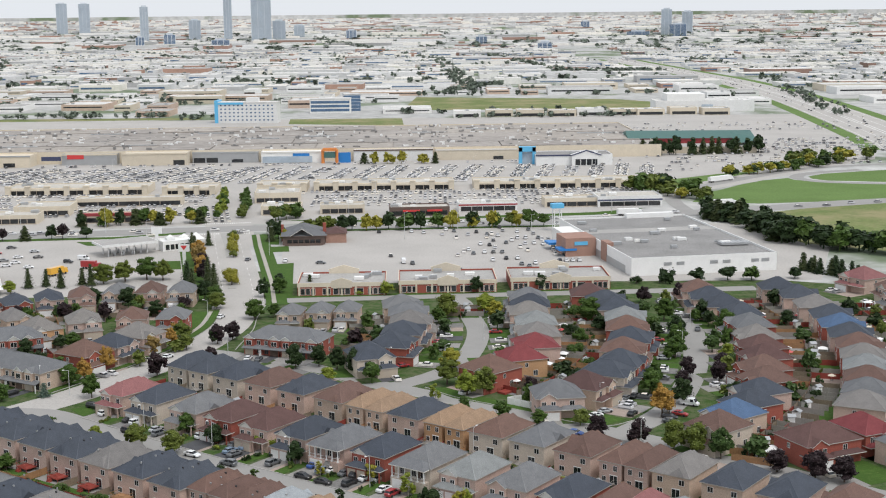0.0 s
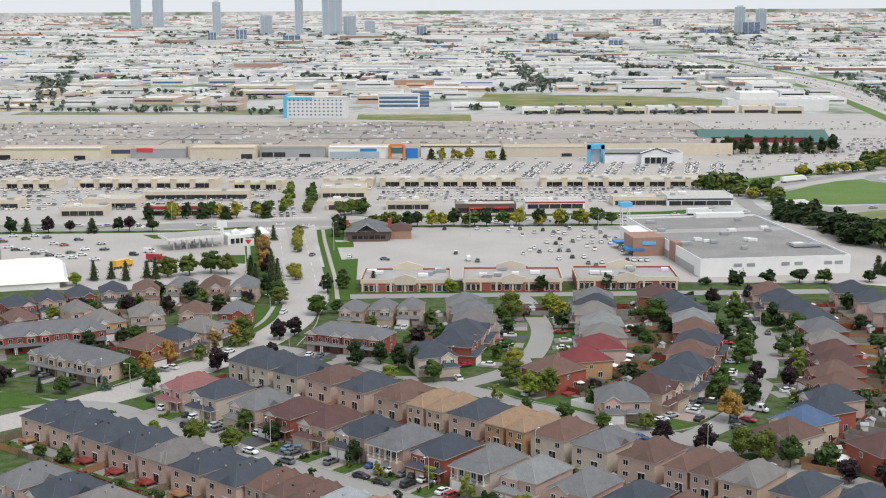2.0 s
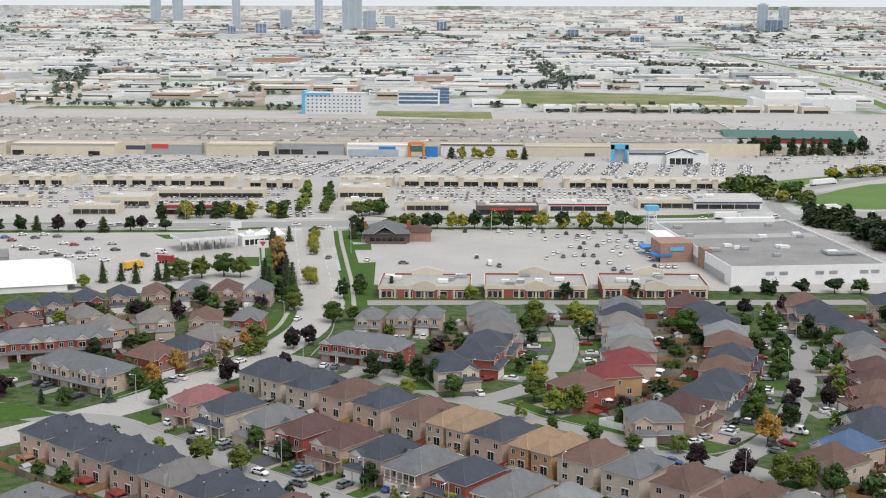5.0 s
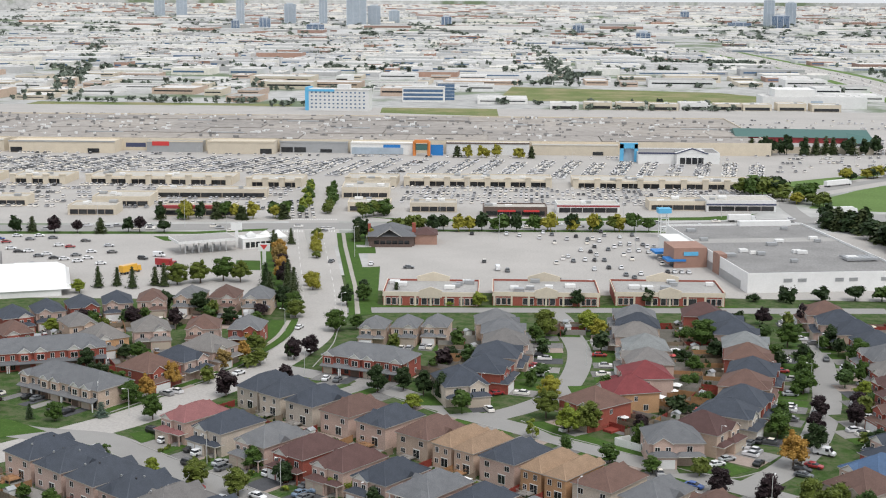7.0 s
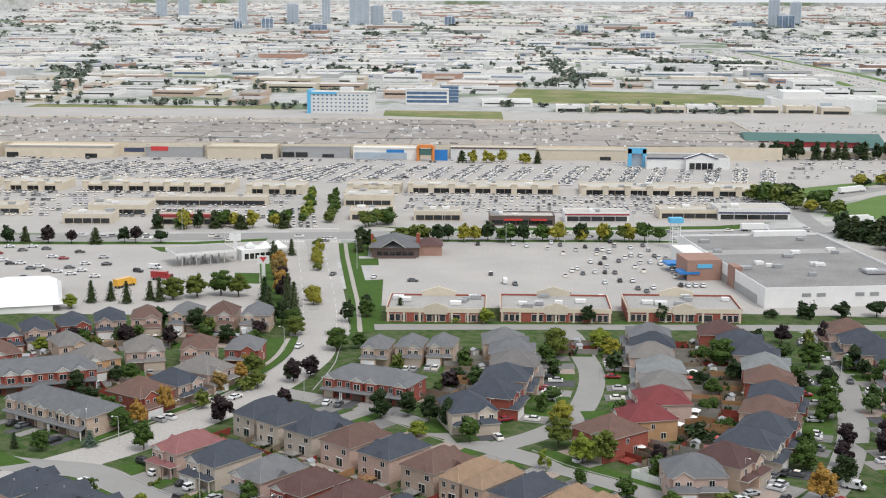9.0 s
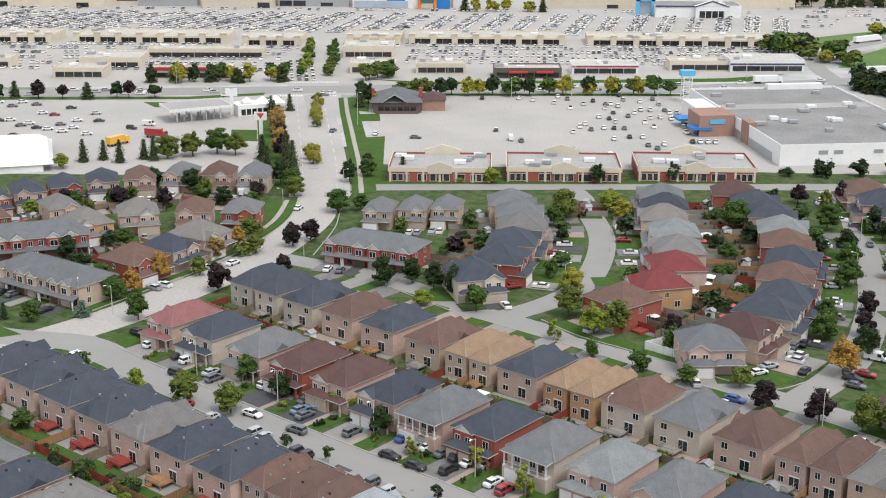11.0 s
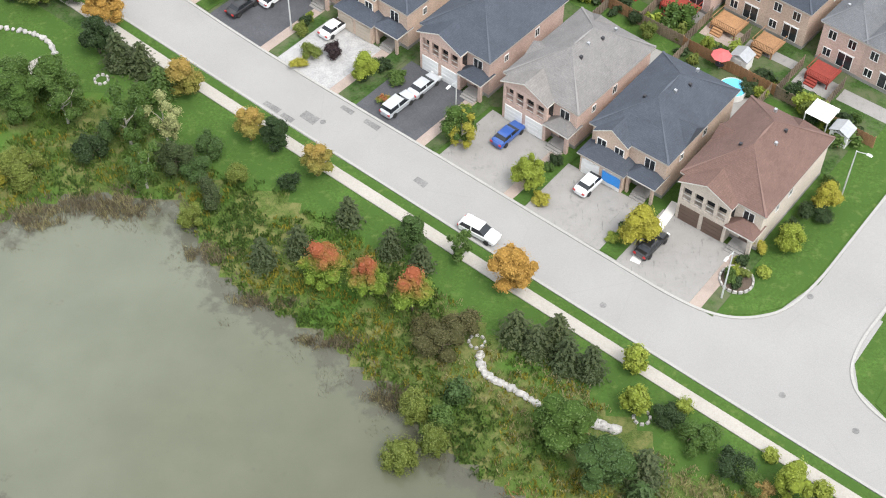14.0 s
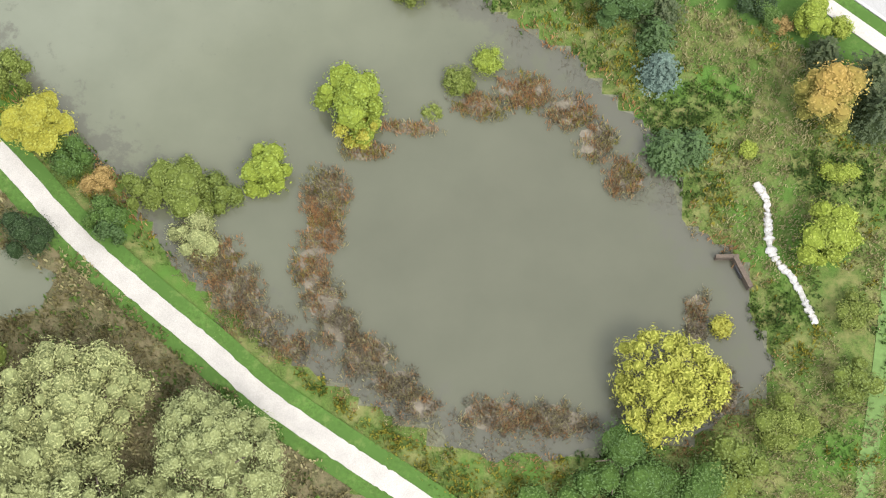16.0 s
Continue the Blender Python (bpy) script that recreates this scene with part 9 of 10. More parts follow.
def parades():
    """The long tan shopping parades beyond the ring road."""
    for x0, x1, y, n in ((-345, -300, 744, 3), (-290, -257, 744, 3), (-246, -160, 748, 7), (-150, -118, 742, 3), (-94, -64, 752, 3), (-60, 26, 756, 7), (38, 141, 757, 8)):
        w = x1 - x0
        t = hall("shopping_parade", (x0 + x1) / 2, y + 12, 1, w, 24, 4.6, "stucco", "pale_roof", "long tan stucco shopping parade with shop windows", "shop", "tan shopping parades", max(3, n), seed=int(w))
        part("arcade", Shape().box(-w / 2, w / 2, -13.6, -12, 3.1, 4.2), "stucco", t, "projecting tan fascia")
        glazing(t, -w / 2 + 0.5, w / 2 - 0.5, -12.05, 0.3, 2.8, n * 2, "brown_trim")
        for k in range(n + 1):
            part("tower", lambda: Shape().box(-1.6, 1.6, -13.9, -11.4, 0, 5.6).box(-1.9, 1.9, -14.2, -11.1, 5.4, 5.9), "stucco", t, "raised tan pier with cornice", pose(-w / 2 + 1.8 + k * (w - 3.6) / n, 0, 0), ("ptower",))
    spec = [(-206, 640, 24, 16, 5, "stucco", "tan"), (-200, 672, 30, 22, 5.4, "stucco", "tan"), (-152, 640, 36, 12, 4.6, "stucco", "tan"), (6, 654, 32, 14, 5, "brown_trim", "dark brown"), (43, 668, 32, 14, 5, "pale_wall", "pale"), (90, 682, 30, 14, 5, "stucco", "tan"), (122, 684, 36, 20, 6, "pale_wall", "pale"), (-69, 664, 22, 16, 5, "stucco", "tan"), (-77, 716, 26, 24, 6, "stucco", "tan"), (-36, 664, 24, 13, 5, "stucco", "tan"), (-262, 665, 26, 14, 5, "stucco", "tan"), (-160, 702, 60, 12, 5, "stucco", "tan"), (-320, 690, 40, 16, 5, "stucco", "tan")]
    for k, (x, y, w, d, h, mat, word) in enumerate(spec):
        t = hall("restaurant", x, y, 4, w, d, h, mat, "pale_roof", f"low {word} restaurant building with flat roof", "restaurant", "restaurants by the ring road", 3, seed=k)
        glazing(t, -w / 2 + 1, w / 2 - 1, -d / 2 - 0.05, 0.6, 2.8, 5, "brown_trim")
        if k == 3:
            part("awning", Shape().box(-9, 0, -d / 2 - 1.2, -d / 2, 2.6, 3.4).box(4, 12, -d / 2 - 1.2, -d / 2, 2.6, 3.4), "sign_red", t, "red awnings")
        if k == 2:
            part("mansard", Shape().box(-w / 2 - 0.3, w / 2 + 0.3, -d / 2 - 0.3, -d / 2 + 2.5, 3.8, 5.2), "barn_red", t, "dark red roof edge")
        if k in (4, 6):
            part("band", Shape().box(-w / 2 - 0.1, w / 2 + 0.1, -d / 2 - 0.12, -d / 2 - 0.02, 3.4, 4.2), "barn_red" if k == 4 else "sign_navy", t, "coloured band over the windows")


parades()


def mall():
    t = hall("shopping_mall", -140, 1030, 1.5, 640, 205, 9.0, "stucco", "mall_roof", "vast low shopping mall with brown-grey flat roof", "mall", units=0, drop=0.9)
    rng = random.Random(14)
    blocks = [(-215, -140, -122, 8.5, "stucco"), (-120, -80, -112, 8, "metal_grey"), (-75, -28, -120, 9, "stucco"), (-26, 22, -108, 8, "metal_grey"), (25, 70, -116, 8.4, "pale_wall"), (92, 150, -112, 8.6, "pale_wall"), (152, 212, -110, 8, "stucco"), (-320, -220, -118, 9, "stucco")]
    for x0, x1, y, h, mat in blocks:
        part("front_block", parapet(Shape(), x0, x1, y, -100, h).sheet([(x0 + 0.3, y + 0.3), (x1 - 0.3, y + 0.3), (x1 - 0.3, -100.3), (x0 + 0.3, -100.3)], h - 0.6), mat, t, "shop block at the mall's front")
    for x0, x1, y, h, mat in blocks:
        n = max(2, round((x1 - x0) / 9))
        for k in range(n):
            a = x0 + 1 + k * (x1 - x0 - 2) / n
            if rng.random() < 0.2:
                part("shop_window", Shape().box(a, a + (x1 - x0 - 2) / n - 0.9, y - 0.2, y - 0.05, 0.3, rng.choice((2.6, 3.2, 3.8))), "pane", t)
        part("cornice", Shape().box(x0 - 0.2, x1 + 0.2, y - 0.35, y - 0.02, h - 0.9, h + 0.1), rng.choice(("trim", "brown_trim", "stucco", "metal_grey")), t)
    for x0, x1, y, z0, z1, mat, word in ((-132, -118, -122.3, 4.5, 7.5, "sign_navy", "dark blue"), (-116, -104, -112.4, 4.5, 7.5, "sign_red", "red"), (48, 60, -116.3, 1, 7, "sign_blue", "blue"), (80, 90, -118, 0, 7.5, "sign_blue", "blue"), (-258, -238, -118.3, 4, 7.5, "sign_cyan", "light blue"), (-300, -275, -118.3, 4, 7.5, "sign_navy", "dark blue")):
        part("sign_panel", Shape().box(x0, x1, y, y + 0.3, z0, z1), mat, t, f"{word} sign panel without readable words")
    part("glass_front", Shape().box(26, 62, -116.6, -116.1, 0.5, 5), "tower_glass", t, "pale glazed entrance")
    part("entrance_feature", Shape().tube((70, -120, 0), (70, -120, 10), 1.2, 1.2, 8).tube((80, -120, 0), (80, -120, 10), 1.2, 1.2, 8).box(70, 80, -122, -118, 9, 11), "sign_orange", t, "orange sculpted entrance tower")
    part("entrance_feature", Shape().box(71, 79, -121.6, -118.4, 4, 8), "roof_green", t, "green band of the entrance tower")
    rng = random.Random(2)
    s = Shape()
    m = t.matrix_basis
    dark = Shape()
    fields = Shape()
    for j in range(5):
        x = -312.0
        while x < 290:
            w = min(rng.uniform(34, 88), 312 - x)
            up = rng.choice((0.15, 0.3, 0.6, 1.0))
            fields.box(x + 0.4, x + w - 0.4, -97 + j * 39, -97 + j * 39 + rng.uniform(36, 38.6), 8.1, 8.1 + up)
            x += w
    part("roof_field", fields, "mall_roof", t, "fields of brown-grey roofing at different heights")["kind"] = "stuff"
    for k in range(560):
        p = m @ Vector((rng.uniform(-310, 310), round(rng.uniform(-98, 98) / 9) * 9 + rng.uniform(-1.5, 1.5), 8.4))
        a, b = rng.choice((0.6, 0.8, 1.0, 2.0)), rng.uniform(0.5, 1.0)
        (s if rng.random() < 0.45 else dark).box(p.x - a, p.x + a, p.y - b, p.y + b, p.z, p.z + rng.uniform(0.7, 1.8))
    stuff("roof_plant", dark, "dark_membrane", "many dark roof hatches and ducts on the mall", "roof units")
    stuff("roof_units", s, "pale_wall", "many pale ventilation units on the mall roof", "roof units")
    sk = Shape()
    for k in range(14):
        p = m @ Vector((-300 + k * 45, rng.uniform(-60, 60), 8.1))
        sk.box(p.x - 14, p.x + 14, p.y - 1.5, p.y + 1.5, p.z, p.z + 0.9)
    stuff("skylights", sk, "metal_grey", "long low skylights on the mall roof", "skylights")
    # the white anchor store with a dark gabled entrance, and the cyan entrance beside it
    a = hall("anchor_store", 112, 897, 2, 54, 30, 7.5, "white_paint", "dark_membrane", "white anchor store with dark gabled entrance", "store", units=4)
    part("entrance_gable", Shape().box(-2, 18, -18.5, -15, 0, 7.6).add([(-3, -18.6, 7.6), (19, -18.6, 7.6), (8, -18.6, 11), (-3, -15, 7.6), (19, -15, 7.6), (8, -15, 11)], [(0, 1, 2), (5, 4, 3), (0, 2, 5, 3), (1, 4, 5, 2)]), "white_paint", a)
    part("gable_edge", Shape().add([(-3.4, -18.9, 7.4), (8, -18.9, 11.2), (8, -18.9, 10.3), (-2, -18.9, 7.0)], [(0, 3, 2, 1)]).add([(19.4, -18.9, 7.4), (8, -18.9, 11.2), (8, -18.9, 10.3), (18, -18.9, 7.0)], [(0, 1, 2, 3)]).box(-27.2, -2, -15.4, -15.1, 6.6, 7.6), "sign_navy", a, "dark blue edging")
    glazing(a, 0, 16, -18.6, 0.3, 4.6, 4, "white_paint")
    c = thing("blue_entrance", pose(80, 893, 0), "light blue patterned mall entrance", "entrance")
    part("arch", Shape().box(-6, -3.6, -2, 2, 0, 12).box(3.6, 6, -2, 2, 0, 12).box(-6, 6, -2, 2, 9, 12.5), "sign_cyan", c)
    part("glass_door", Shape().box(-3.6, 3.6, 0, 0.2, 0, 9), "tower_glass", c)
    # the barn-like store with the green roof
    b = thing("green_roof_store", pose(214, 1000, 0, 0, 0, -3), "long red store with green metal roof", "store")
    part("wall", Shape().box(-48, 48, -20, 30, 0, 9), "barn_red", b)
    part("roof", Shape().add([(-49, -21, 9), (49, -21, 9), (49, 4, 13), (-49, 4, 13), (-49, 31, 9), (49, 31, 9)], [(0, 1, 2, 3), (3, 2, 5, 4), (0, 3, 4), (1, 5, 2)]), "roof_green", b)
    part("porch", Shape().box(-40, 46, -46, -20, 0, 5), "stucco", b, "tan front building")
    part("porch_roof", Shape().sheet([(-40, -46), (46, -46), (46, -20), (-40, -20)], 5.02), "membrane", b)
    part("corner_roof", Shape().add([(30, -38, 7), (52, -38, 7), (52, -20, 9), (30, -20, 13)], [(0, 1, 2, 3)]), "roof_green", b)


mall()


MOTORWAY = [(384, 960), (405, 1106), (447, 1600), (456, 1986), (438, 2361), (413, 2905), (420, 3020)]


def far_cars():
    """The crowded car parks, as many small cars."""
    rng = random.Random(9)
    body, glass = Shape(), Shape()

    def one(x, y, a):
        ca, sa = math.cos(a), math.sin(a)
        def rot(pts):
            return [(x + p[0] * ca - p[1] * sa, y + p[0] * sa + p[1] * ca, p[2]) for p in pts]
        L = rng.uniform(2.0, 2.4)
        s = Shape().taper((-L, L, -0.9, 0.9), (-L * 0.97, L * 0.95, -0.82, 0.82), 0.3, 0.98)
        body.add(rot(s.v), s.f)
        s = Shape().taper((-1.7, 1.0, -0.8, 0.8), (-1.1, 0.3, -0.62, 0.62), 0.98, 1.4)
        glass.add(rot(s.v), s.f)
        s = Shape().taper((-1.15, 0.35, -0.66, 0.66), (-1.05, 0.25, -0.6, 0.6), 1.39, 1.46)
        body.add(rot(s.v), s.f)

    def bay(x0, x1, y, turn, fill, slope=0.02):
        x = x0
        while x < x1:
            if rng.random() < fill:
                one(x, y + (x - x0) * slope + rng.uniform(-0.4, 0.4), turn + rng.choice((0, math.pi)))
            x += 2.9

    def rank(x, y0, y1, lean, fill):
        """Two ranks of cars, nose to nose, that run away from the road."""
        for dx in (0.0, 5.2):
            y = y0
            while y < y1:
                if rng.random() < fill:
                    one(x + dx + lean * (y - y0) + rng.uniform(-0.4, 0.4), y, lean * -0.6 + rng.choice((0, math.pi)))
                y += 2.9

    for k in range(34):
        x = -420 + k * 17.2
        rank(x, 796, 884 if k % 3 else 872, 0.34 if x < -130 else 0.16, 0.86 if k % 5 else 0.6)
    bay(-400, 160, 897, 1.57, 0.3)
    for k in range(5):
        bay(-330, -120, 655 + k * 17, 1.57, 0.7)
        bay(-55, 135, 690 + k * 12, 1.57, 0.7)
    for x0, x1, y in ((-345, -257, 736), (-246, -160, 740), (-150, -118, 734), (-94, -64, 744), (-60, 26, 748), (38, 141, 749)):
        bay(x0, x1, y, 1.57, 0.8, 0.0)
    for k in range(9):
        bay(165, 330, 800 + k * 22 + 40, 1.57, 0.35, 0.25)
    for k in range(6):
        bay(265, 420, 950 + k * 20, 1.57, 0.45, 0.1)
    for k in range(4):
        bay(-430, 430, 1150 + k * 24, 1.57, 0.22, 0.0)
    for x in (-104, -100.5, -97, -93.5):
        for k in range(7):
            one(x - k * 1.6, 634 + k * 8.5 + rng.uniform(-1, 1), 1.76)
    for k in range(46):
        t = rng.random()
        one(-240 + 480 * t, 586 + 80 * t * t + rng.choice((0, 4, 8, 12)), 0.12)
    for x, y in ((230, 668), (262, 680), (286, 690), (300, 694), (246, 676), (274, 688), (310, 700), (292, 700)):
        one(x, y, 0.3)
    for a, b in zip(MOTORWAY, MOTORWAY[1:]):
        for k in range(26):
            p = Vector(a).lerp(Vector(b), rng.random())
            one(p.x + rng.choice((-16, -12, -8, 6, 10, 14, 18)), p.y, 1.4)
    for x, y, a in DRIVE_SPOTS:
        one(x, y, a)
    for k in range(8):
        bay(-34, 20, 524 + k * 9.6, 1.57, 0.03, 0.05)
        bay(22, 76, 524 + k * 9.6, 1.57, 0.13 + 0.05 * (k > 4), 0.05)
    stuff("parked_cars", body, "far_lot_cars", "hundreds of parked cars of every colour", "cars")
    stuff("parked_car_windows", glass, "car_glass", "dark windows of the parked cars", "cars")


far_cars()
cars("3 593 90 white s;9 589 90 white s;-13 592 90 black s;20 598 90 white s;24 593 90 grey s;35 589 90 black s;40 582 90 grey s;45 578 90 white t;54 570 90 white t;48 557 90 grey s;36 554 90 white s;40 551 90 black s;30 539 90 white s;32 529 90 grey s;37 532 90 white s;41 532 90 black s;45 532 90 grey s;58 570 90 white t;61 555 90 white s;64 570 90 grey s;65 552 90 white s;70 540 90 black s;55 589 90 white s;61 595 90 grey s;74 563 90 white s;46 516 90 black s;51 516 90 white s;52 502 90 grey s;55 497 90 grey s;58 504 90 white s;69 509 90 black s;71.8 509 90 white s;74.6 509 90 white s;77.4 509 90 white s;24 492 0 grey s;37 481 100 white v;-35 509 0 grey s;-51 515 90 white s;40 512 90 white s;78 613 0 white t;47 603 90 black s;1 509 95 white v;5 506 95 grey t", False, "cars in the store's car park")
cars("-224 559 20 blue s;-219 567 20 white s;-210 559 20 grey s;-209 568 20 white s;-201 563 20 grey s;-192 545 20 white s;-186 542 20 red s;-184 557 20 black s;-210 536 20 white s;-204 529 20 black s;-200 530 20 white s;-192 520 20 grey s;-190 524 20 white s;-184 516 20 black s;-179 514 20 white s;-188 502 20 grey s;-172 510 20 white s;-177 523 20 grey s;-170 517 20 white s;-161 506 20 white s;-164 531 20 black s;-170 546 20 silver s;-173 531 20 white s;-218 551 20 red s;-147 518 -20 black t;-142 525 -10 white v", False, "cars in the west car park")


def lorries():
    def lorry(x, y, turn, length, box, cab, label, category):
        t = thing("lorry" if category == "lorry" else "bus", pose(x, y, 0.05, 0, 0, turn), label, category)
        part("box", Shape().box(-length / 2, length / 2 - 2.4, -1.25, 1.25, 1.0, 3.6), box, t)
        part("cab", Shape().taper((length / 2 - 2.2, length / 2, -1.2, 1.2), (length / 2 - 2.2, length / 2 - 0.5, -1.1, 1.1), 0.5, 2.8), cab, t)
        part("windscreen", Shape().box(length / 2 - 0.35, length / 2 - 0.2, -1.0, 1.0, 1.7, 2.5), "car_glass", t)
        for wx in (-length / 2 + 1.2, -length / 2 + 2.6, length / 2 - 1.6):
            for wy in (-1.05, 1.05):
                part("wheel", lambda: Shape().tube((0, -0.15, 0), (0, 0.15, 0), 0.5, 0.5, 12), "rubber", t, "", pose(wx, wy, 0.5), ("bigwheel",))
    lorry(195, 781, 38, 22, "white_paint", "paint_white", "long white articulated lorry on the ramp", "lorry")
    lorry(174, 673, 15, 16, "white_paint", "paint_white", "white lorry at the ring road crossing", "lorry")
    lorry(118, 642, 12, 14, "white_paint", "paint_white", "white box lorry on the ring road", "lorry")
    lorry(93, 519, 105, 10, "dark_metal", "white_paint", "dark delivery lorry beside the store", "lorry")
    lorry(-144, 490, 60, 10, "paint_yellow", "paint_yellow", "yellow school bus in the car park", "bus")
    lorry(-133, 503, -15, 9, "paint_red", "paint_red", "red tow lorry in the car park", "lorry")


lorries()
for x, y in ((-60, 532), (0, 573), (26, 602), (40, 500), (-196, 612), (-120, 556), (-230, 545), (60, 560), (-150, 600), (-30, 625), (60, 640), (110, 655), (-80, 700), (-20, 712), (70, 715), (-200, 720), (-300, 820), (-200, 830), (-120, 820), (-40, 830), (40, 825), (120, 820), (220, 850), (-360, 840)):
    street_lamp(x, y, 90, 13, "tall lamps of the car parks")


def marks():
    s = Shape()
    for k in range(22):
        s.sheet([(-102 + k * 1.15, 591.6 + k * 0.12), (-101.5 + k * 1.15, 591.7 + k * 0.12), (-101.9 + k * 1.15, 595 + k * 0.12), (-102.4 + k * 1.15, 594.9 + k * 0.12)], 0.056)
        s.sheet([(-106 + k * 1.15, 625.6 + k * 0.12), (-105.5 + k * 1.15, 625.7 + k * 0.12), (-105.9 + k * 1.15, 629 + k * 0.12), (-106.4 + k * 1.15, 628.9 + k * 0.12)], 0.06)
    for shift in (-5.8, 5.8):
        line = smooth([(-90, 600), (-82, 555), (-65, 465), (-59, 425)], 14)
        left, right = ribbon(line, 0.16, shift)
        for k in range(0, len(line) - 1, 2):
            s.sheet([right[k], right[k + 1], left[k + 1], left[k]], 0.062)
    structure("road_marks", s, "line_white", "worn white crossing bars and lane lines", "road marks")
    m = Shape()
    strip(m, smooth([(-90, 596), (-82.5, 560), (-77, 528)], 6), 4.2, 0.0, 0.2)
    strip(m, smooth([(-70, 490), (-66.8, 464), (-65.8, 457)], 4), 3.4, 0.0, 0.2)
    structure("median", m, "kerb", "raised concrete median of the avenue", "median")
    r = Shape()
    for pts in ([(151, 652), (150.5, 697), (163, 738), (192, 773), (224, 807), (248, 832), (275, 850), (360, 880)], [(300, 760), (262, 772), (248, 788), (250, 806), (266, 822), (300, 836)]):
        strip(r, smooth(pts), 9, 0.07)
    line, w = smooth(MOTORWAY), Shape()
    strip(w, line, 58, 0.08)
    structure("motorway", w, "lot", "wide pale concrete motorway", "road")
    banks = Shape()
    strip(banks, line, 86, 0.055)
    structure("motorway_bank", banks, "verge_grass", "green banks along the motorway", "grass")
    lines = Shape()
    for shift in (-26, -14, -2, 2, 14, 26):
        strip(lines, line, 0.9 if abs(shift) == 2 else 0.5, 0.1, None, shift)
    structure("motorway_lines", lines, "line_white", "pale lane lines of the motorway", "road marks")
    structure("slip_road", r, "road", "pale motorway and curving slip roads", "road")
    g = Shape()
    g.slab([(160, 690), (175, 687), (196, 680), (228, 685), (345, 716), (345, 752), (262, 766), (243, 784), (241, 795), (222, 784), (202, 762), (174, 724)], 0.0, 0.06)
    g.slab([(262, 780), (300, 768), (345, 762), (345, 842), (300, 828), (270, 816), (256, 802), (255, 790)], 0.0, 0.06)
    g.slab([(140, 742), (154, 742), (186, 784), (216, 815), (236, 838), (200, 820), (160, 790)], 0.0, 0.05)
    structure("interchange_grass", g, "verge_grass", "mown grass inside the slip roads", "grass")
    e = Shape()
    e.slab([(172, 600), (186, 548), (222, 522), (420, 500), (420, 690), (300, 690), (240, 672), (180, 640)], 0.0, 0.04)
    e.slab([(-23, 1445), (232, 1434), (300, 1500), (235, 1600), (-10, 1680)], 0.0, 0.05)
    e.slab([(-130, 1268), (-16, 1240), (-20, 1330), (-135, 1332)], 0.0, 0.05)
    e.slab([(-500, 1332), (-230, 1338), (-230, 1366), (-500, 1370)], 0.0, 0.05)
    e.slab([(370, 1150), (430, 1130), (470, 1500), (420, 1500)], 0.0, 0.05)
    structure("meadow_field", e, "field", "rough green and straw-coloured open fields", "grass")


marks()

# ---- the city beyond ----
def hotel_and_offices():
    t = thing("hotel", pose(-172, 1296, 0, 0, 0, -4), "five-storey white hotel with a blue end", "hotel")
    part("wall", Shape().box(-30, 30, -9, 9, 0, 20), "pale_wall", t)
    part("roof", Shape().box(-30.4, 30.4, -9.4, 9.4, 20, 21), "far_roof", t)
    part("blue_end", Shape().box(-33, -29.5, -9.6, 9.6, 0, 22.5).box(-30, -4, -9.7, -9.1, 18.5, 20.6), "sign_cyan", t, "blue-clad end tower")
    part("plant_room", Shape().box(-2, 10, -5, 5, 21, 25), "pale_wall", t)
    for z in range(5):
        for k in range(13):
            part("window", lambda: Shape().box(-1.2, 1.2, -0.08, 0.0, 0, 1.7).box(-0.9, 0.9, -0.16, -0.08, 0.15, 1.5, 1), ("white_paint", "office_glass"), t, "", pose(-26.5 + k * 4.3, -9.02, 2.4 + z * 3.6), ("hw",))
    o = thing("office_block", pose(-100, 1420, 0, 0, 0, 0), "white three-storey office with dark window bands", "office")
    part("wall", Shape().box(-22, 22, -9, 9, 0, 15), "pale_wall", o)
    for z in range(3):
        part("window_band", Shape().box(-21, 21, -9.2, -9.0, 2 + z * 4.3, 4.8 + z * 4.3), "office_glass", o)
    part("roof", Shape().box(-22.3, 22.3, -9.3, 9.3, 15, 16), "far_roof", o)
    d = thing("glass_office", pose(-79, 1450, 0, 0, 0, 10), "dark glass office cube", "office")
    part("wall", Shape().box(-9, 9, -9, 9, 0, 18), "office_glass", d)
    for z in range(5):
        part("band", Shape().box(-9.1, 9.1, -9.1, 9.1, 2.8 + z * 3.6, 3.2 + z * 3.6), "tower_slab", d)
    part("roof", Shape().box(-9.2, 9.2, -9.2, 9.2, 18, 18.8), "far_roof", d)


hotel_and_offices()


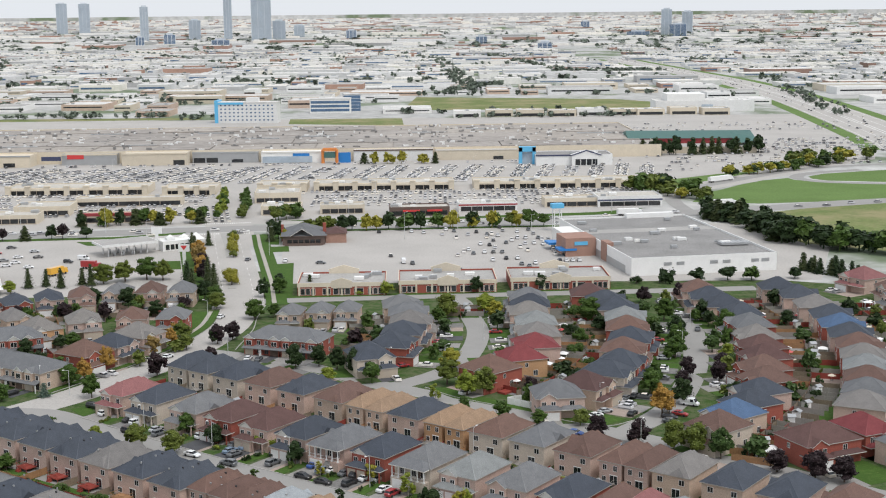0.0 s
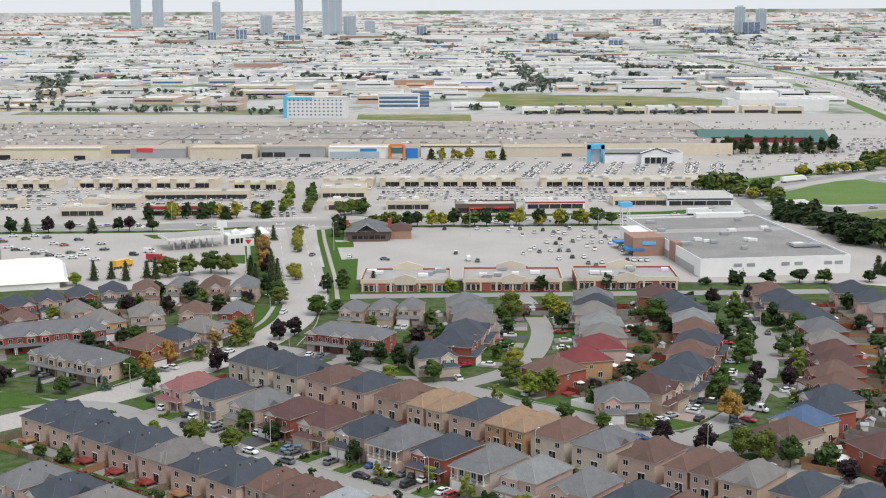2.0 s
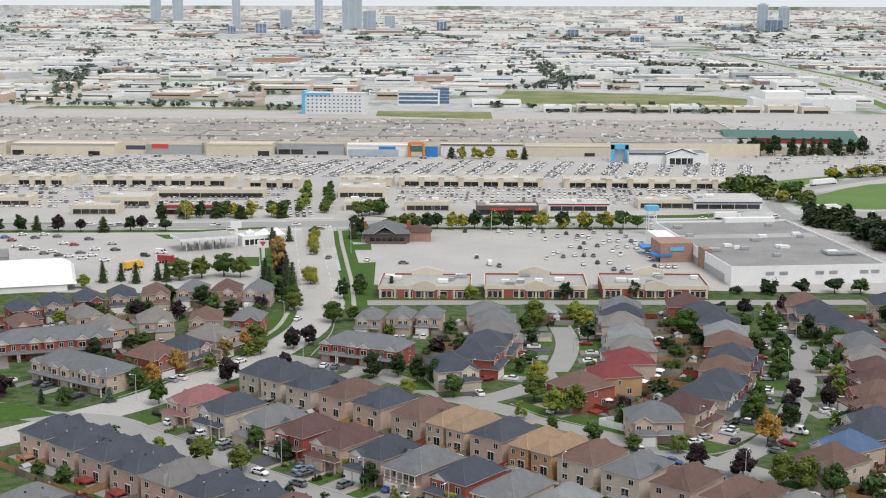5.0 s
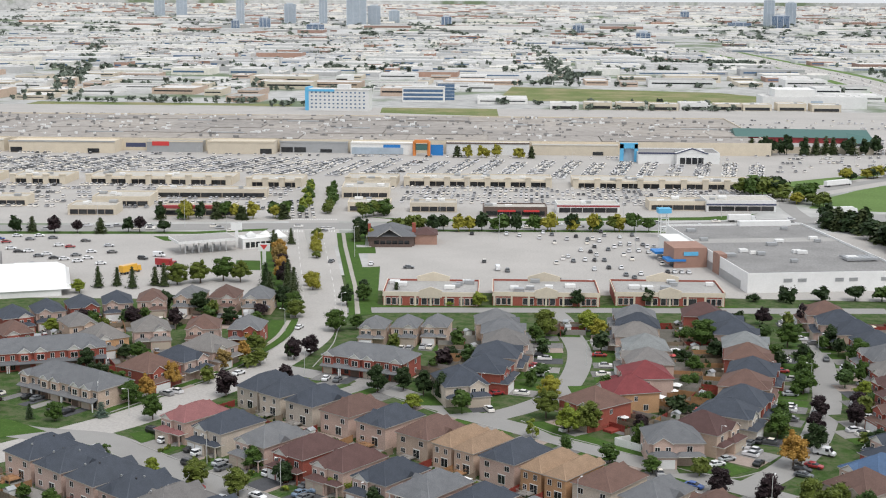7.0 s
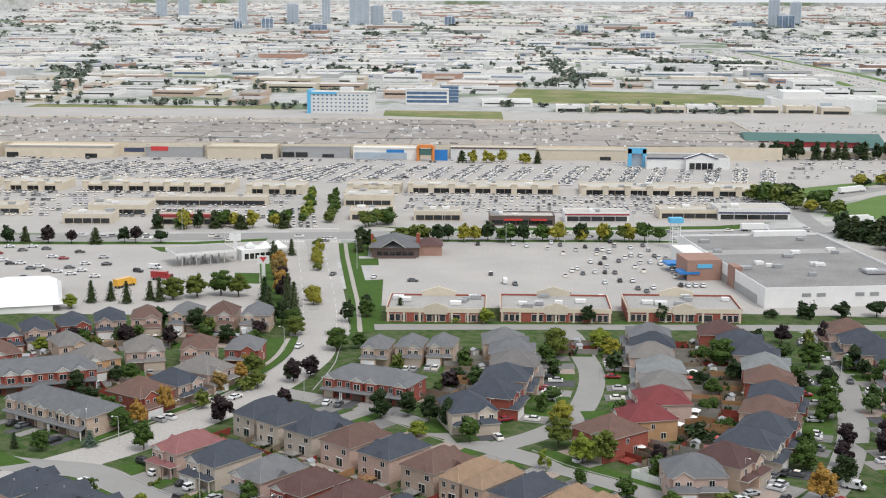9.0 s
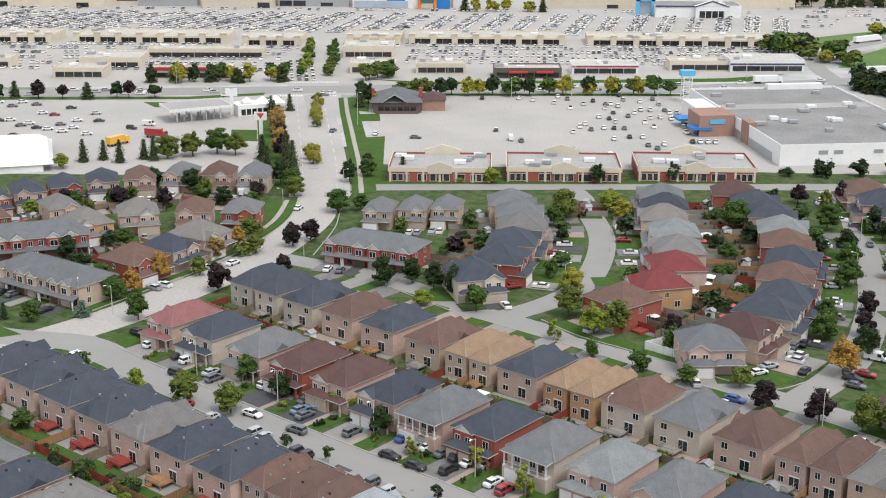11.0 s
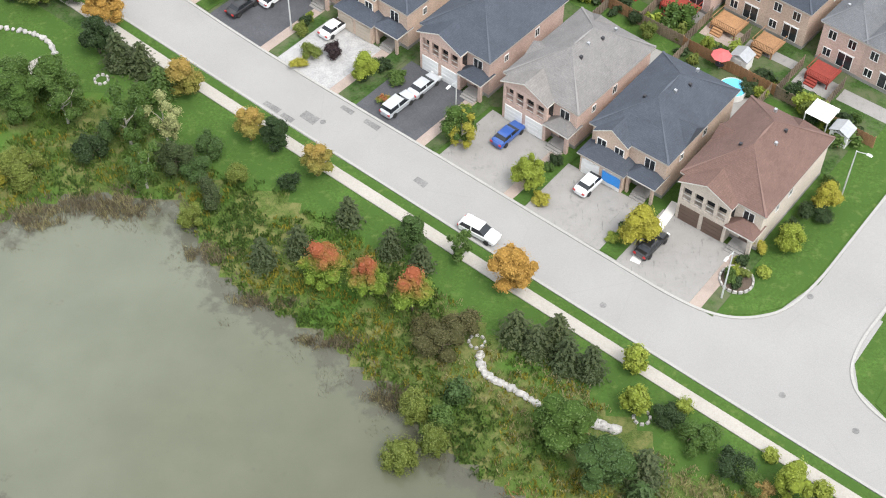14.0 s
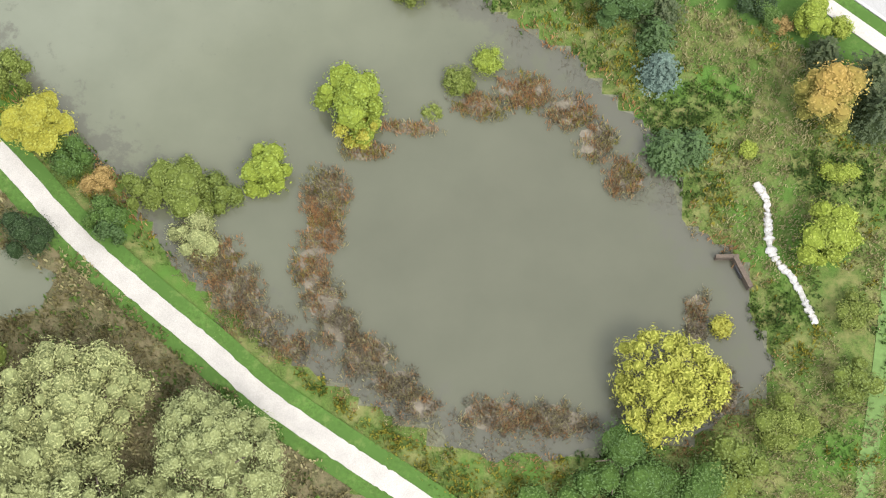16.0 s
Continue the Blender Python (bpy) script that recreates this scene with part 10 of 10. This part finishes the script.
def tower(x, y, w, depth, h, name="apartment_tower", label="tall pale apartment tower in the distance", glass="tower_glass"):
    px, py, pz, k = remote(x, y)
    t = thing(name, Matrix.Translation((px, py, pz)) @ Matrix.Rotation(math.atan2(py + 45, px - 12) - math.pi / 2, 4, "Z") @ Matrix.Diagonal((k, k, k, 1)), label, "tower", "distant towers")
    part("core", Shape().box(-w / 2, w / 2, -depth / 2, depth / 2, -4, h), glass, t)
    s = Shape()
    step = 3.2 if h > 60 else 4
    z = step
    while z < h:
        s.box(-w / 2 - 0.8, w / 2 + 0.8, -depth / 2 - 0.9, depth / 2 + 0.9, z, z + 0.7)
        z += step
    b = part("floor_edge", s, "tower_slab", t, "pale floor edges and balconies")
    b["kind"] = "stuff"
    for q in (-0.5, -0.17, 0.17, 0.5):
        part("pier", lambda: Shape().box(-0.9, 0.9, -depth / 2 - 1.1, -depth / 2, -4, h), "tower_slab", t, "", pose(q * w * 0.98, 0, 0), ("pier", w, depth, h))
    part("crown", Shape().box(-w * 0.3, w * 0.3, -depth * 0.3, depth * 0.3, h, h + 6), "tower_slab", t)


for x, y, w, d, h in ((-685, 5465, 80, 40, 185), (-830, 5539, 33, 30, 169), (-2086, 7689, 60, 40, 173), (-1935, 7594, 60, 40, 170), (-1135, 5375, 32, 30, 138), (-1023, 5869, 50, 30, 82), (990, 5753, 44, 30, 108), (1117, 5965, 46, 30, 97), (-637, 5665, 53, 30, 77), (-601, 6151, 47, 30, 54)):
    tower(x, y, w, d, h)
for x, y, w, d, h in ((991, 5483, 70, 30, 47), (914, 8207, 52, 30, 41), (-327, 5501, 42, 30, 37), (166, 4497, 38, 26, 25), (309, 3649, 39, 26, 22), (881, 5821, 99, 40, 15), (-931, 4825, 41, 30, 36), (-1010, 4700, 30, 30, 30), (-700, 4500, 60, 30, 22)):
    tower(x, y, w, d, h, "office_tower", "blue glass office block in the distance", "office_glass")


def factories():
    """Warehouses, workshops and trees of the industrial plain; the nearest stand alone."""
    rng = random.Random(17)
    walls, roofs, brick, glass, wood = Shape(), Shape(), Shape(), Shape(), Shape()

    def free(x, y):
        if -40 < x < 310 and 1420 < y < 1690 or y < 1520 and -260 < x < -40 or y < 1480 and x > 230 or y < 1372 and x < -220:
            return False
        road = 405 + 0.085 * (y - 1106) if y < 1600 else 453 if y < 2100 else 453 - 0.048 * (y - 2100) if y < 3000 else 413
        return abs(x - road) > 58

    y, count = 1400.0, 0
    while y < 26000:
        d = math.hypot(y + 45, 0)
        depth = rng.uniform(34, 62) * (1 if y < 4000 else 1.8)
        x = -0.36 * y - 130 + rng.uniform(0, 60)
        gap = rng.choice((14, 22, 30, 48)) * (1 if y < 4000 else 2.5)
        while x < 0.36 * y + 130:
            w = rng.choice((18, 26, 34, 48, 70, 95)) * rng.uniform(0.8, 1.25) * (1 if y < 4000 else 2.0)
            h = rng.choice((5, 5.5, 6, 7, 9)) * (1 if y < 6000 else 1.3)
            cx, cy = x + w / 2, y + depth / 2 + rng.uniform(-16, 16)
            if free(cx, cy) and rng.random() < 0.86:
                px, py, pz, k = remote(cx, cy)
                if y < 1900 and count < 70:
                    count += 1
                    t = thing("warehouse", pose(px, py, 0, 0, 0, rng.uniform(-2, 2)), rng.choice(("pale flat-roofed warehouse with loading doors", "low grey warehouse with flat roof and windows")), "warehouse", "warehouses beyond the mall")
                    part("wall", parapet(Shape(), -w / 2, w / 2, -depth / 2, depth / 2, h), rng.choice(("pale_wall", "pale_wall", "stucco", "brick_tan")), t)
                    part("roof", Shape().sheet([(-w / 2 + 0.3, -depth / 2 + 0.3), (w / 2 - 0.3, -depth / 2 + 0.3), (w / 2 - 0.3, depth / 2 - 0.3), (-w / 2 + 0.3, depth / 2 - 0.3)], h - 0.6), rng.choice(("membrane", "far_roof", "far_roof")), t)
                    part("window_band", Shape().box(-w * 0.45, w * 0.45, -depth / 2 - 0.12, -depth / 2 - 0.02, h * 0.45, h * 0.65), "pane", t)
                    for q in range(rng.randrange(2)):
                        part("roof_unit", lambda: Shape().box(-1.6, 1.6, -1.2, 1.2, 0, 1.8), "metal_grey", t, "", pose(rng.uniform(-0.4, 0.4) * w, rng.uniform(-0.35, 0.35) * depth, h - 0.6), ("fru",))
                else:
                    box = brick if rng.random() < 0.13 else walls
                    a, b, hh = w * k / 2, depth * k / 2, h * k
                    box.taper((px - a, px + a, py - b, py + b), (px - a, px + a, py - b, py + b), pz - 3, pz + hh, 0, False)
                    roofs.sheet([(px - a, py - b), (px + a, py - b), (px + a, py + b), (px - a, py + b)], pz + hh - 0.02)
                    if y < 4200:
                        if rng.random() < 0.6:
                            glass.box(px - a * 0.9, px + a * rng.uniform(0, 0.9), py - b - 0.3, py - b - 0.1, pz + hh * 0.35, pz + hh * 0.62)
                        for q in range(2):
                            ux, uy = px + rng.uniform(-0.8, 0.8) * a, py + rng.uniform(-0.8, 0.8) * b
                            roofs.box(ux - 2.5 * k, ux + 2.5 * k, uy - 2 * k, uy + 2 * k, pz + hh, pz + hh + 1.8 * k)
            x += w + rng.uniform(8, gap)
        n = int((0.78 * y + 260) / 26)
        lush = rng.random()
        for _ in range(int(n * (1.5 if lush > 0.6 else 0.6) * (1 if y < 4000 else 0.5))):
            tx, ty = rng.uniform(-0.37 * y - 130, 0.37 * y + 130), y - gap * rng.uniform(0.1, 0.6)
            if free(tx, ty) and noise.noise((tx * 0.003, ty * 0.003, 4.0)) > -0.15:
                px, py, pz, k = remote(tx, ty)
                big = (1 if y < 4000 else 1.8) * k
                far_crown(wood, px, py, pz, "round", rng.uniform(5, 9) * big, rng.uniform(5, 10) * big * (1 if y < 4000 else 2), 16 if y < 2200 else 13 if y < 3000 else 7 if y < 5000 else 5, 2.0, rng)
        y += depth + gap * (1 if y < 4000 else 2.2)
    # belts of trees along the roads that run away from the eye
    for x0, y0, x1, y1, n in ((-1007, 3198, -520, 1500, 110), (-475, 5579, 25, 2895, 120), (25, 2895, 60, 1760, 60), (-1159, 4536, -300, 2500, 90), (135, 3235, 240, 2298, 60), (400, 2257, 200, 2300, 70), (20, 1700, 100, 1900, 30), (450, 1500, 580, 2400, 60), (560, 2400, 640, 4200, 60), (430, 1300, 480, 1700, 30), (-500, 1374, -240, 1372, 40), (-250, 1340, -215, 1345, 10), (40, 1330, 230, 1340, 30), (-430, 1560, -60, 1590, 40), (-700, 1980, 300, 2060, 80)):
        for q in range(n):
            t = rng.random()
            px, py, pz, k = remote(x0 + (x1 - x0) * t + rng.uniform(-14, 14), y0 + (y1 - y0) * t + rng.uniform(-14, 14))
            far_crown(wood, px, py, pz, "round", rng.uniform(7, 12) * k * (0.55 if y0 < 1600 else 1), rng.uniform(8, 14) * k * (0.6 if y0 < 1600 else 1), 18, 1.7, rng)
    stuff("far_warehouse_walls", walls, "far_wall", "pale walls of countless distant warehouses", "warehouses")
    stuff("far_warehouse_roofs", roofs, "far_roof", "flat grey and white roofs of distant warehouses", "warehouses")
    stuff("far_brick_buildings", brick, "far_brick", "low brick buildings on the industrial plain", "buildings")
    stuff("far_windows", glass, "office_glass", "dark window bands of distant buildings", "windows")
    # the woods' pale leaf colour carries painted haze
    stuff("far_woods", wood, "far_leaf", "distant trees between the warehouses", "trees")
    # shops behind the mall
    for k in range(9):
        x = 48 + k * 32
        t = hall("retail_block", x + rng.uniform(-3, 3), 1345 + rng.uniform(-6, 6), 0, 28, 22, rng.uniform(6, 8), rng.choice(("stucco", "pale_wall", "stucco")), "far_roof", "tan retail block behind the mall", "shop", "retail blocks behind the mall", 2, seed=k)
        part("window_band", Shape().box(-12, 12, -11.2, -11.02, 0.6, 3.4), "pane", t)
    big = hall("white_cinema", 300, 1392, 0, 104, 40, 12, "pale_wall", "far_roof", "large white hall with stepped roof", "hall", units=5)
    part("upper_block", Shape().box(-40, 0, -18, 18, 11, 19), "pale_wall", big)
    part("glass_corner", Shape().box(-4, 8, -20.3, -20.1, 0.5, 8), "tower_glass", big)


factories()
